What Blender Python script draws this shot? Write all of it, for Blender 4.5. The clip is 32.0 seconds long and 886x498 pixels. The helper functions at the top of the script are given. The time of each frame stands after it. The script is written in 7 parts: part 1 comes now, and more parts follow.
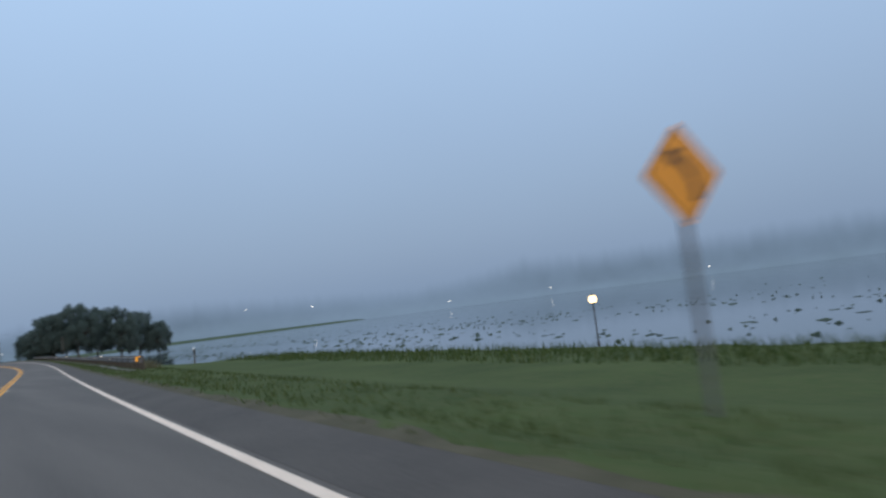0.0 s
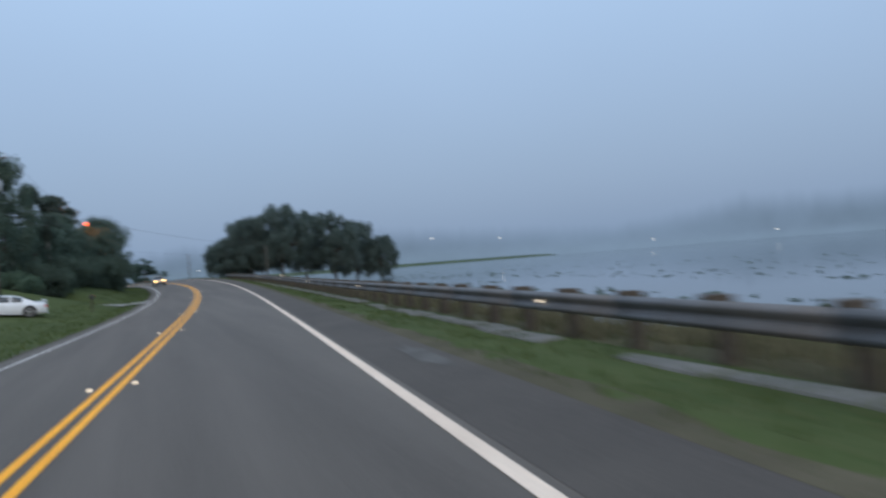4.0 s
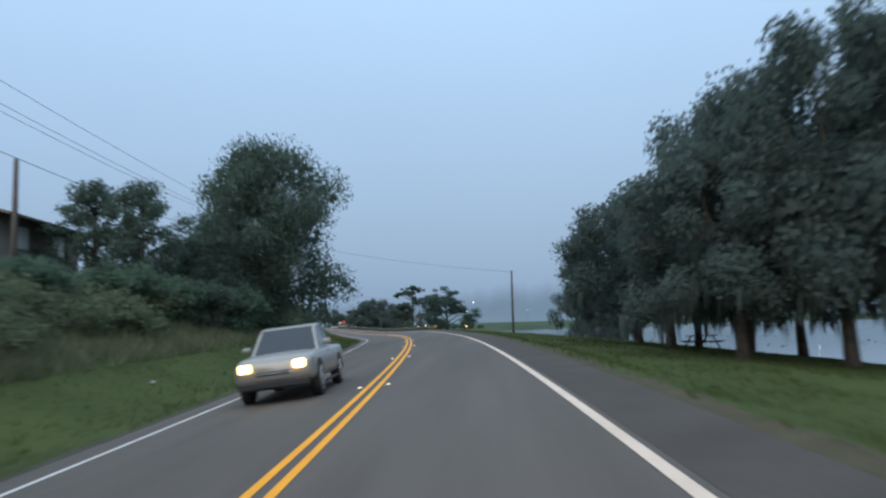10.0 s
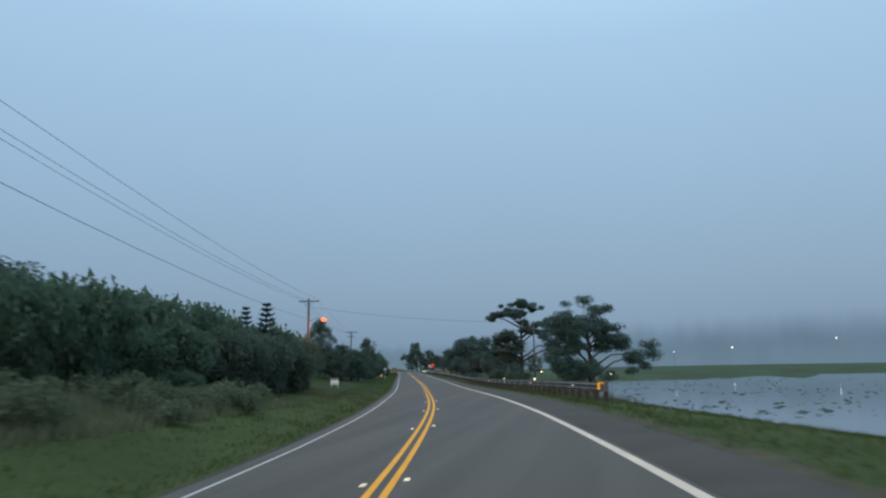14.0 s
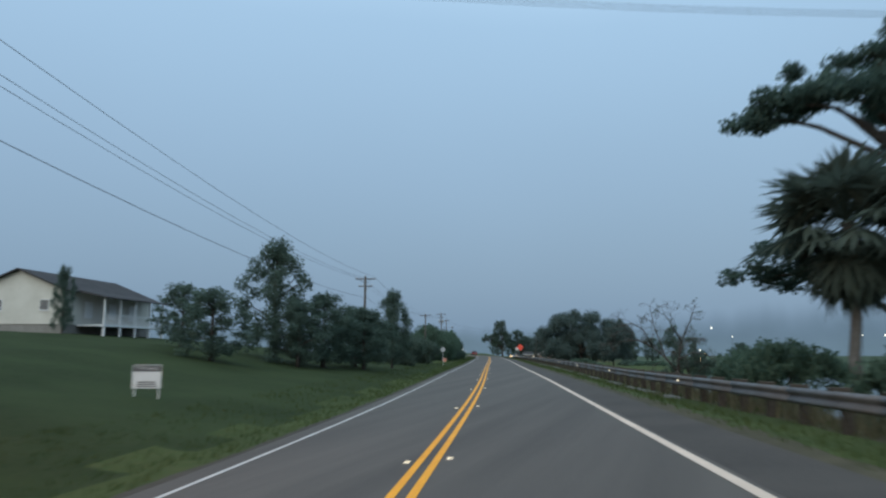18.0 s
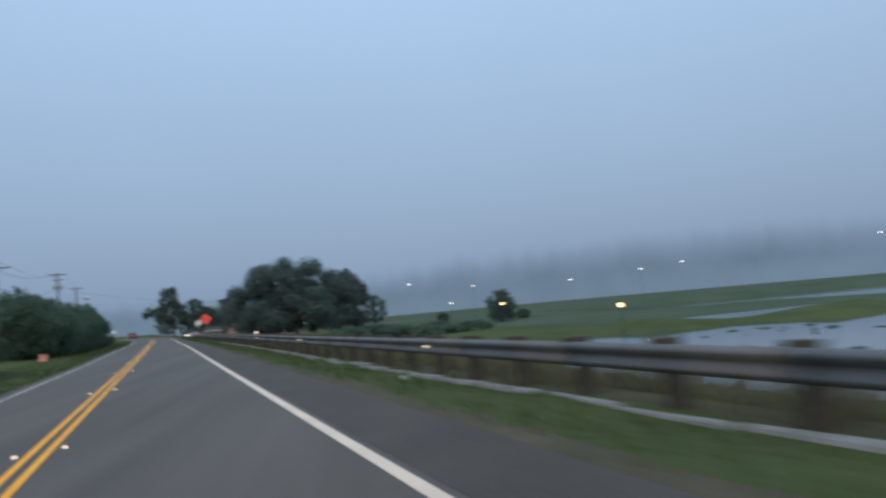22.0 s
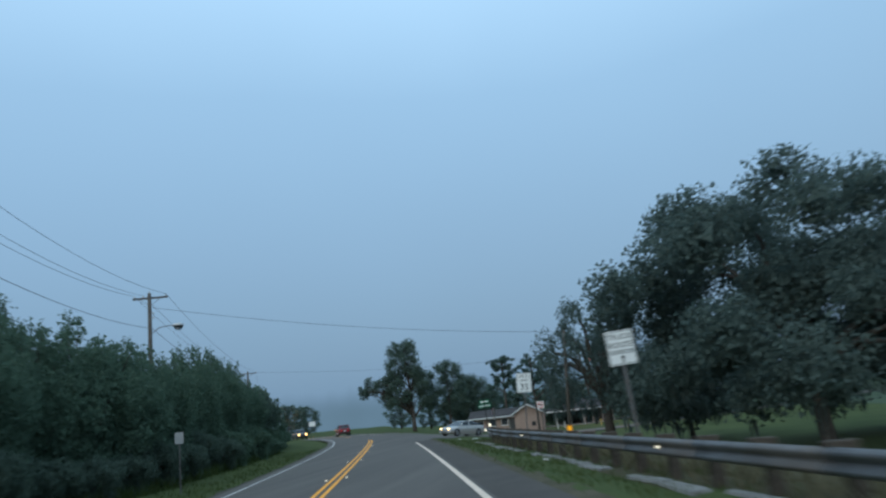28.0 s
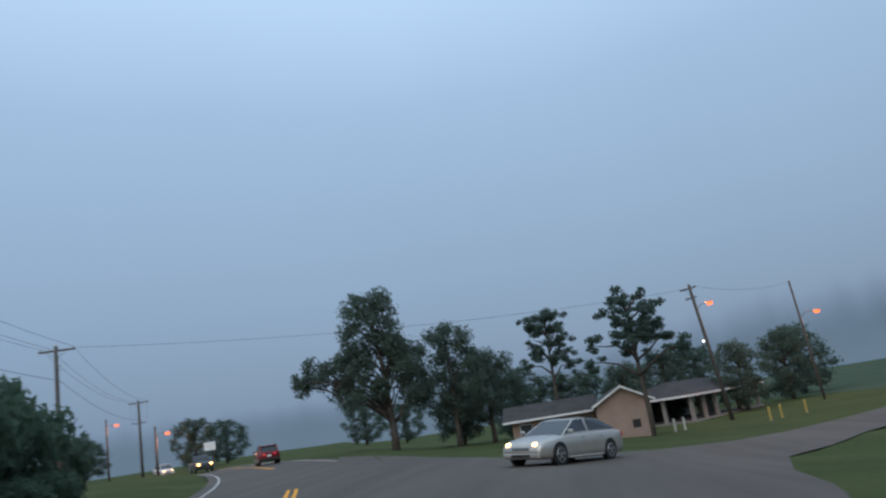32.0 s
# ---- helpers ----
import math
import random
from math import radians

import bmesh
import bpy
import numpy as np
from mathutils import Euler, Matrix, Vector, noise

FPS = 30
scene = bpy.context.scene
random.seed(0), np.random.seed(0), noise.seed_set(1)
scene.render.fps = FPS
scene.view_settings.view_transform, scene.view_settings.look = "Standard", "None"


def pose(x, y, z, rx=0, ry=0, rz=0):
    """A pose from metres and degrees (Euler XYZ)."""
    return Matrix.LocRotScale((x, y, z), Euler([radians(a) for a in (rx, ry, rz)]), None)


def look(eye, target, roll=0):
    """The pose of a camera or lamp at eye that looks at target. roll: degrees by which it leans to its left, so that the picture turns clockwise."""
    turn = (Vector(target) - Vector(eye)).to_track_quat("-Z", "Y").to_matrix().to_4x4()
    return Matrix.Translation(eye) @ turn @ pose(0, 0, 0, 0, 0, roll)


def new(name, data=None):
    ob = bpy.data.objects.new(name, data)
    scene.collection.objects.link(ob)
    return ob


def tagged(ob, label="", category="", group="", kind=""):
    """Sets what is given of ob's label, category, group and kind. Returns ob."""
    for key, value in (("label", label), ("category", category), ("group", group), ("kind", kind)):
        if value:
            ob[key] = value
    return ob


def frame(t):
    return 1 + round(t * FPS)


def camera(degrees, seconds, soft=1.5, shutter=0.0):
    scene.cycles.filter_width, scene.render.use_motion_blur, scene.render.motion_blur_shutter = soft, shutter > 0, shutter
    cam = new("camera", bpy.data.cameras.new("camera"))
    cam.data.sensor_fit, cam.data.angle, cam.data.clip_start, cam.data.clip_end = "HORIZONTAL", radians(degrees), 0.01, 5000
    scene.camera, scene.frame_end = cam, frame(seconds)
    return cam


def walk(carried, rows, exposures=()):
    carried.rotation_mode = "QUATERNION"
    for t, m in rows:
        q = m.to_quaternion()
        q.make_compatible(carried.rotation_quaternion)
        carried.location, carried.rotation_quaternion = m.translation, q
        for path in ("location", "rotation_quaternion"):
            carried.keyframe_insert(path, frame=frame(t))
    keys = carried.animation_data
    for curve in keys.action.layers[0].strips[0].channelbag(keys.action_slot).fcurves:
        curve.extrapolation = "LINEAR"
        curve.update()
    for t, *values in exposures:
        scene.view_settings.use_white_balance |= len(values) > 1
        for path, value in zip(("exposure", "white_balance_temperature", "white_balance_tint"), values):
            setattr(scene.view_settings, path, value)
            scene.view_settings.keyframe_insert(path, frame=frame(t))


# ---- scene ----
cam = camera(60.78, 32.0, 2.3, 0.5)
PATH = [
    (0.00, pose(-9.034, -117.263, 1.586, 94.315, 7.316, -33.676)),
    (0.50, pose(-8.300, -108.436, 1.582, 94.200, 8.305, -38.726)),
    (1.00, pose(-7.539, -99.608, 1.577, 93.342, 7.415, -43.017)),
    (1.50, pose(-6.753, -90.780, 1.573, 92.357, 6.938, -46.676)),
    (2.00, pose(-5.889, -81.957, 1.572, 88.881, 7.597, -48.727)),
    (2.50, pose(-4.984, -73.135, 1.573, 87.222, 7.572, -47.367)),
    (3.00, pose(-4.068, -64.310, 1.573, 87.745, 5.188, -39.670)),
    (3.50, pose(-3.159, -55.437, 1.576, 87.716, 3.167, -33.569)),
    (4.00, pose(-2.231, -46.473, 1.584, 90.802, 4.342, -21.095)),
    (4.50, pose(-1.477, -37.391, 1.579, 92.933, 1.656, -15.310)),
    (6.50, pose(1.470, -0.108, 1.616, 96.430, 3.181, -3.792)),
    (7.00, pose(2.115, 9.464, 1.687, 96.484, 4.026, -2.057)),
    (7.50, pose(2.770, 19.133, 1.795, 95.970, 3.152, -0.347)),
    (8.00, pose(3.260, 28.912, 1.923, 95.231, 2.926, 0.482)),
    (8.50, pose(3.614, 38.800, 2.070, 95.498, 1.797, 0.775)),
    (9.00, pose(3.802, 48.790, 2.224, 95.925, 0.436, 1.329)),
    (9.50, pose(3.754, 58.880, 2.372, 96.184, 0.567, 2.684)),
    (10.00, pose(3.510, 69.055, 2.492, 95.420, 1.371, 3.132)),
    (10.50, pose(3.040, 79.219, 2.582, 95.054, 0.387, 3.159)),
    (11.00, pose(2.455, 89.276, 2.659, 94.980, 1.275, 3.955)),
    (11.50, pose(1.720, 99.225, 2.700, 94.997, 1.403, 4.856)),
    (12.00, pose(0.836, 109.063, 2.714, 95.816, 3.186, 6.076)),
    (12.50, pose(-0.110, 118.792, 2.706, 97.148, 2.896, 7.768)),
    (13.00, pose(-1.136, 128.412, 2.676, 98.256, 2.097, 9.522)),
    (13.50, pose(-2.282, 137.919, 2.636, 98.814, 1.871, 10.628)),
    (15.50, pose(-8.633, 174.607, 2.247, 98.295, -2.140, 14.218)),
    (16.00, pose(-10.517, 183.445, 2.114, 97.957, -1.640, 15.177)),
    (16.50, pose(-12.372, 192.178, 1.998, 97.766, -0.525, 17.285)),
    (17.00, pose(-14.371, 200.768, 1.879, 98.028, -0.567, 17.535)),
    (17.50, pose(-16.258, 209.336, 1.793, 97.897, -0.678, 18.486)),
    (18.00, pose(-18.223, 217.919, 1.708, 97.771, -0.144, 18.288)),
    (18.50, pose(-20.210, 226.531, 1.641, 97.713, 0.198, 17.913)),
    (19.00, pose(-22.244, 235.165, 1.596, 97.147, 2.272, 13.697)),
    (19.50, pose(-24.304, 243.829, 1.574, 94.580, 2.762, -5.971)),
    (19.70, pose(-25.145, 247.300, 1.570, 94.163, 2.841, -9.115)),
    (20.20, pose(-27.269, 255.995, 1.573, 93.791, 2.461, -21.157)),
    (20.50, pose(-28.550, 261.227, 1.576, 93.621, 2.036, -20.374)),
    (21.00, pose(-30.724, 269.961, 1.581, 93.194, 3.870, -19.627)),
    (21.50, pose(-32.936, 278.716, 1.583, 93.247, 4.559, -15.326)),
    (22.00, pose(-35.154, 287.504, 1.585, 94.486, 4.906, -5.687)),
    (22.50, pose(-37.432, 296.311, 1.585, 95.252, 5.994, 2.488)),
    (23.00, pose(-39.716, 305.151, 1.586, 95.859, 6.269, 7.681)),
    (23.50, pose(-42.015, 314.021, 1.586, 96.152, 6.293, 9.644)),
    (24.00, pose(-44.315, 322.926, 1.584, 96.766, 5.490, 9.112)),
    (24.50, pose(-46.528, 331.888, 1.591, 97.792, 4.978, 9.205)),
    (26.50, pose(-55.319, 366.692, 1.586, 98.724, 6.032, 8.562)),
    (27.00, pose(-57.542, 375.052, 1.577, 100.352, 5.716, 8.515)),
    (27.50, pose(-59.747, 383.330, 1.565, 101.793, 5.846, 9.729)),
    (28.00, pose(-61.917, 391.532, 1.555, 102.621, 6.073, 11.223)),
    (28.50, pose(-64.019, 399.384, 1.548, 103.077, 7.841, 11.888)),
    (29.00, pose(-65.958, 406.635, 1.543, 103.690, 5.416, 11.169)),
    (29.50, pose(-67.790, 413.409, 1.537, 104.099, 3.016, 12.484)),
    (30.00, pose(-69.547, 419.834, 1.532, 104.068, 3.495, 13.406)),
    (30.50, pose(-71.217, 425.986, 1.528, 104.151, 4.463, 12.889)),
    (31.00, pose(-72.846, 431.924, 1.526, 104.008, 6.127, 12.019)),
    (31.50, pose(-74.345, 437.339, 1.524, 103.985, 8.091, 10.885)),
    (32.00, pose(-75.624, 441.921, 1.522, 103.076, 8.847, 8.283)),
]
walk(cam, PATH, [(0.0, 0.12, 6500, 11), (4.5, 0.22, 6500, 11), (7.0, 0.26, 6500, 10), (9.0, 0.34, 6500, 8), (10.0, 0.38, 6480, 7), (11.5, 0.24, 6500, 8), (13.5, 0.08, 6450, 2), (18.5, 0.05, 6450, 2), (20.0, 0.12, 6500, 10), (25.0, 0.1, 6500, 8), (26.8, 0.02, 6450, 3), (28.0, 0.0, 5950, -2), (28.5, 0.0, 5900, -4), (29.0, 0.02, 5750, -5), (29.6, 0.0, 6400, 2), (31.0, 0.0, 6500, 10), (32.0, -0.08, 6450, 8)])

# ---- world, sun and exposure ----
world = bpy.data.worlds.new("dawn_overcast")
world.use_nodes = True
scene.world = world
wn, wl = world.node_tree.nodes, world.node_tree.links
wn.clear()
w_out, w_bg = wn.new("ShaderNodeOutputWorld"), wn.new("ShaderNodeBackground")
w_sky = wn.new("ShaderNodeTexSky")
w_sky.sky_type, w_sky.sun_disc = "NISHITA", False
w_sky.sun_elevation, w_sky.sun_rotation = radians(24), radians(194)
w_sky.air_density, w_sky.dust_density = 2.0, 4.0
w_dim = wn.new("ShaderNodeMix")
w_dim.data_type, w_dim.blend_type = "RGBA", "MULTIPLY"
w_dim.inputs[0].default_value = 1.0
w_dim.inputs[7].default_value = (0.10, 0.10, 0.10, 1)
w_geo, w_sep, w_ramp = wn.new("ShaderNodeTexCoord"), wn.new("ShaderNodeSeparateXYZ"), wn.new("ShaderNodeValToRGB")
w_noise, w_mixn = wn.new("ShaderNodeTexNoise"), wn.new("ShaderNodeMath")
w_noise.inputs["Scale"].default_value, w_noise.inputs["Detail"].default_value = 1.6, 3.0
w_mixn.operation = "MULTIPLY_ADD"
w_mixn.inputs[1].default_value = 0.10
for e, (p, c) in enumerate(((0.0, (0.205, 0.292, 0.425)), (0.08, (0.245, 0.350, 0.510)), (0.22, (0.310, 0.440, 0.640)), (0.42, (0.400, 0.570, 0.815)), (0.75, (0.80, 1.06, 1.40)), (1.0, (0.92, 1.20, 1.55)))):
    el = w_ramp.color_ramp.elements[e] if e < 2 else w_ramp.color_ramp.elements.new(p)
    el.position, el.color = p, (*c, 1)
w_mix = wn.new("ShaderNodeMix")
w_mix.data_type = "RGBA"
w_mix.inputs[0].default_value = 0.92
wl.new(w_geo.outputs["Generated"], w_sep.inputs[0])
wl.new(w_geo.outputs["Generated"], w_noise.inputs["Vector"])
wl.new(w_noise.outputs["Fac"], w_mixn.inputs[0])
w_off = wn.new("ShaderNodeMath")
w_off.operation = "SUBTRACT"
w_off.inputs[1].default_value = 0.05
wl.new(w_sep.outputs["Z"], w_off.inputs[0])
wl.new(w_off.outputs[0], w_mixn.inputs[2])
wl.new(w_mixn.outputs[0], w_ramp.inputs["Fac"])
wl.new(w_sky.outputs["Color"], w_dim.inputs[6])
wl.new(w_dim.outputs[2], w_mix.inputs[6])
wl.new(w_ramp.outputs["Color"], w_mix.inputs[7])
wl.new(w_mix.outputs[2], w_bg.inputs["Color"])
w_bg.inputs["Strength"].default_value = 1.0
wl.new(w_bg.outputs[0], w_out.inputs["Surface"])

sun_lamp = bpy.data.lights.new("sun", "SUN")
sun_lamp.energy, sun_lamp.angle, sun_lamp.color = 1.5, radians(80), (1.0, 0.93, 0.86)
sun = new("sun", sun_lamp)
sun.matrix_world = look((0, 0, 25.3), (14, 55, 0))

# ---- materials ----
def material(name, rough=0.8, metal=0.0, spec=0.3):
    m = bpy.data.materials.new(name)
    m.use_nodes = True
    b = m.node_tree.nodes["Principled BSDF"]
    b.inputs["Roughness"].default_value, b.inputs["Metallic"].default_value = rough, metal
    b.inputs["Specular IOR Level"].default_value = spec
    return m, m.node_tree.nodes, m.node_tree.links, b


def noisy(name, a, b, scale, rough=0.8, metal=0.0, spec=0.3, bump=0.0, fine=0.0, c=None, obj=True, along=0.0):
    """Two tones by a coarse noise, a third by a fine one, and a bump."""
    m, n, l, bsdf = material(name, rough, metal, spec)
    co = n.new("ShaderNodeTexCoord")
    t1 = n.new("ShaderNodeTexNoise")
    t1.inputs["Scale"].default_value, t1.inputs["Detail"].default_value, t1.inputs["Roughness"].default_value = scale, 5.0, 0.6
    if along:
        mp = n.new("ShaderNodeMapping")
        mp.inputs["Scale"].default_value = (1.0, along, 1.0)
        l.new(co.outputs["Object"], mp.inputs["Vector"])
        l.new(mp.outputs[0], t1.inputs["Vector"])
    else:
        l.new(co.outputs["Object" if obj else "Generated"], t1.inputs["Vector"])
    r = n.new("ShaderNodeValToRGB")
    r.color_ramp.elements[0].position, r.color_ramp.elements[1].position = 0.32, 0.68
    r.color_ramp.elements[0].color, r.color_ramp.elements[1].color = (*a, 1), (*b, 1)
    l.new(t1.outputs["Fac"], r.inputs["Fac"])
    col = r.outputs["Color"]
    if fine:
        t2 = n.new("ShaderNodeTexNoise")
        t2.inputs["Scale"].default_value, t2.inputs["Detail"].default_value = fine, 3.0
        l.new(co.outputs["Object"], t2.inputs["Vector"])
        r2 = n.new("ShaderNodeValToRGB")
        r2.color_ramp.elements[0].position, r2.color_ramp.elements[1].position = 0.35, 0.7
        r2.color_ramp.elements[0].color, r2.color_ramp.elements[1].color = (0, 0, 0, 1), (1, 1, 1, 1)
        mx = n.new("ShaderNodeMix")
        mx.data_type = "RGBA"
        mx.inputs[7].default_value = (*(c or b), 1)
        l.new(t2.outputs["Fac"], r2.inputs["Fac"])
        ml = n.new("ShaderNodeMath")
        ml.operation = "MULTIPLY"
        ml.inputs[1].default_value = 0.6
        l.new(r2.outputs["Color"], ml.inputs[0])
        l.new(ml.outputs[0], mx.inputs[0])
        l.new(col, mx.inputs[6])
        col = mx.outputs[2]
        if bump:
            bp = n.new("ShaderNodeBump")
            bp.inputs["Strength"].default_value, bp.inputs["Distance"].default_value = bump, 0.02
            l.new(t2.outputs["Fac"], bp.inputs["Height"])
            l.new(bp.outputs["Normal"], bsdf.inputs["Normal"])
    l.new(col, bsdf.inputs["Base Color"])
    return m


def foliage(name, a, b, rough=0.65, through_light=0.25):
    m, n, l, bsdf = material(name, rough, 0.0, 0.12)
    g, oi = n.new("ShaderNodeNewGeometry"), n.new("ShaderNodeObjectInfo")
    r = n.new("ShaderNodeValToRGB")
    r.color_ramp.elements[0].color, r.color_ramp.elements[1].color = (*a, 1), (*b, 1)
    add = n.new("ShaderNodeMath")
    add.operation = "MULTIPLY_ADD"
    add.inputs[1].default_value = 0.75
    h = n.new("ShaderNodeMath")
    h.operation = "MULTIPLY"
    h.inputs[1].default_value = 0.25
    l.new(oi.outputs["Random"], h.inputs[0])
    l.new(g.outputs["Random Per Island"], add.inputs[0])
    l.new(h.outputs[0], add.inputs[2])
    l.new(add.outputs[0], r.inputs["Fac"])
    l.new(r.outputs["Color"], bsdf.inputs["Base Color"])
    tr, mix = n.new("ShaderNodeBsdfTranslucent"), n.new("ShaderNodeMixShader")
    mix.inputs[0].default_value = through_light
    l.new(r.outputs["Color"], tr.inputs["Color"])
    l.new(bsdf.outputs[0], mix.inputs[1])
    l.new(tr.outputs[0], mix.inputs[2])
    l.new(mix.outputs[0], n["Material Output"].inputs["Surface"])
    return m


def plain(name, c, rough=0.5, metal=0.0, spec=0.4):
    return noisy(name, tuple(x * 0.88 for x in c), c, 3.0, rough, metal, spec)


def glow(name, c, strength):
    m = bpy.data.materials.new(name)
    m.use_nodes = True
    n = m.node_tree.nodes
    n.clear()
    o, e = n.new("ShaderNodeOutputMaterial"), n.new("ShaderNodeEmission")
    e.inputs["Color"].default_value, e.inputs["Strength"].default_value = (*c, 1), strength
    m.node_tree.links.new(e.outputs[0], o.inputs["Surface"])
    return m


ASPHALT = noisy("asphalt", (0.056, 0.046, 0.038), (0.100, 0.084, 0.070), 0.9, 0.75, 0, 0.22, 0.35, 38.0, (0.115, 0.096, 0.080), along=0.05)
SHOULDER = noisy("shoulder_asphalt", (0.041, 0.035, 0.030), (0.068, 0.058, 0.049), 0.6, 0.85, 0, 0.18, 0.5, 30.0, (0.098, 0.082, 0.070))
YELLOW = noisy("yellow_line_paint", (0.80, 0.31, 0.006), (0.95, 0.40, 0.01), 1.5, 0.6, 0, 0.2, 0.2, 30.0, (0.55, 0.24, 0.02))
# right edge line: warm headlamp light is put into the paint's colour
WHITE = noisy("white_line_paint", (0.60, 0.46, 0.35), (0.74, 0.58, 0.45), 1.2, 0.65, 0, 0.25, 0.2, 30.0, (0.46, 0.36, 0.28))
WHITE_THIN = noisy("thin_white_line_paint", (0.50, 0.46, 0.42), (0.66, 0.62, 0.57), 1.2, 0.65, 0, 0.25, 0.2, 30.0, (0.40, 0.37, 0.34))
GRASS = noisy("grass_ground", (0.033, 0.050, 0.017), (0.062, 0.082, 0.028), 0.22, 0.95, 0, 0.05, 0.8, 5.0, (0.078, 0.080, 0.036))
# darker copy of the grass; the lawn's shade is put into its colour
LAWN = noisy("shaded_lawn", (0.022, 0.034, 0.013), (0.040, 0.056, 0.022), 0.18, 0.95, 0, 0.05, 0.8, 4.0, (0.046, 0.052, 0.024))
BLADE = foliage("grass_blades", (0.036, 0.064, 0.016), (0.092, 0.105, 0.038), 0.8, 0.4)
WEED = foliage("dry_weeds", (0.082, 0.076, 0.042), (0.170, 0.148, 0.090), 0.85, 0.35)
BANKLEAF = foliage("bank_herb_leaves", (0.090, 0.118, 0.068), (0.165, 0.185, 0.118), 0.85, 0.45)
BANKWEED = foliage("bank_weeds", (0.100, 0.118, 0.060), (0.200, 0.200, 0.125), 0.85, 0.4)
CONCRETE = noisy("concrete", (0.20, 0.19, 0.175), (0.28, 0.27, 0.255), 0.8, 0.85, 0, 0.2, 0.12, 14.0, (0.15, 0.14, 0.12))
SLAB = noisy("weathered_concrete", (0.11, 0.105, 0.095), (0.19, 0.18, 0.165), 0.8, 0.9, 0, 0.15, 0.5, 14.0, (0.08, 0.075, 0.06))
PALESLAB = noisy("pale_broken_concrete", (0.16, 0.15, 0.14), (0.30, 0.285, 0.265), 1.6, 0.9, 0, 0.15, 0.5, 14.0, (0.10, 0.095, 0.08))
WORN = noisy("worn_paving", (0.07, 0.064, 0.058), (0.125, 0.118, 0.108), 1.6, 0.9, 0, 0.15, 0.5, 14.0, (0.055, 0.05, 0.045))
DIRT = noisy("gravelly_dirt", (0.038, 0.033, 0.026), (0.068, 0.060, 0.047), 1.2, 0.95, 0, 0.1, 0.8, 24.0, (0.10, 0.088, 0.072))
SOIL = noisy("brown_soil_fringe", (0.060, 0.050, 0.034), (0.105, 0.086, 0.060), 1.3, 0.95, 0, 0.08, 0.8, 20.0, (0.050, 0.056, 0.026))
DRYGRASS = noisy("dry_brown_grass", (0.052, 0.044, 0.028), (0.090, 0.074, 0.046), 0.5, 0.95, 0, 0.05, 0.8, 7.0, (0.060, 0.066, 0.032))
MEADOW = noisy("pale_reed_meadow", (0.040, 0.060, 0.034), (0.070, 0.092, 0.056), 0.05, 0.95, 0, 0.05, 0.5, 1.5, (0.060, 0.072, 0.046))
OAKLEAF = foliage("oak_leaves", (0.084, 0.114, 0.103), (0.112, 0.146, 0.128), 0.8, 0.5)
TREELEAF = foliage("broad_leaves", (0.080, 0.114, 0.092), (0.108, 0.150, 0.114), 0.8, 0.5)
PINELEAF = foliage("pine_needles", (0.060, 0.098, 0.082), (0.090, 0.132, 0.106), 0.8, 0.45)
PALMLEAF = foliage("palm_fronds", (0.070, 0.090, 0.074), (0.105, 0.130, 0.102), 0.75, 0.45)
BUSHLEAF = foliage("bush_leaves", (0.082, 0.126, 0.088), (0.114, 0.164, 0.110), 0.8, 0.55)
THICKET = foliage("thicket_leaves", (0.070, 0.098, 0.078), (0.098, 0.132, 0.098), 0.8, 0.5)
MOSS = foliage("hanging_moss", (0.090, 0.112, 0.104), (0.116, 0.140, 0.128), 0.9, 0.5)
BARK = noisy("bark", (0.058, 0.049, 0.042), (0.117, 0.101, 0.086), 3.0, 0.9, 0, 0.15, 0.8, 22.0, (0.039, 0.034, 0.029))
PALMBARK = noisy("palm_bark", (0.10, 0.092, 0.082), (0.17, 0.158, 0.142), 2.0, 0.9, 0, 0.15, 0.6, 16.0, (0.075, 0.068, 0.06))
POLEWOOD = noisy("pole_wood", (0.075, 0.066, 0.058), (0.130, 0.115, 0.100), 1.4, 0.85, 0, 0.2, 0.5, 18.0, (0.05, 0.045, 0.04))
POSTWOOD = noisy("post_wood", (0.055, 0.045, 0.036), (0.100, 0.083, 0.066), 1.6, 0.9, 0, 0.15, 0.5, 14.0, (0.04, 0.034, 0.027))
GALV = noisy("galvanised_steel", (0.085, 0.085, 0.088), (0.16, 0.16, 0.165), 1.3, 0.65, 0.35, 0.4, 0.2, 9.0, (0.10, 0.075, 0.055))
CABLE = plain("cable_black", (0.03, 0.03, 0.032), 0.6)
WATER = noisy("lake_water", (0.030, 0.040, 0.045), (0.045, 0.055, 0.06), 0.03, 0.05, 0, 0.5, 0.02, 1.2, (0.035, 0.045, 0.05))
PAD = foliage("lily_pads", (0.020, 0.034, 0.022), (0.055, 0.075, 0.045), 0.5, 0.1)
SIGNWHITE = plain("sign_white", (0.74, 0.74, 0.72), 0.4)
SIGNBLACK = plain("sign_black", (0.02, 0.02, 0.02), 0.5)
SIGNORANGE = noisy("sign_fluorescent_orange", (0.95, 0.085, 0.045), (1.0, 0.10, 0.055), 3.0, 0.35, 0, 0.5)
SIGNYELLOW = plain("sign_amber", (0.62, 0.24, 0.02), 0.4)
POSTYELLOW = plain("faded_yellow_paint", (0.42, 0.30, 0.08), 0.6)
SIGNGREEN = plain("sign_green", (0.015, 0.16, 0.075), 0.4)
SIGNRED = plain("sign_red", (0.55, 0.03, 0.02), 0.4)
SIGNPINK = plain("sign_pale_orange", (0.82, 0.42, 0.30), 0.5)
SIGNBACK = plain("sign_back_aluminium", (0.42, 0.43, 0.44), 0.4, 0.5)
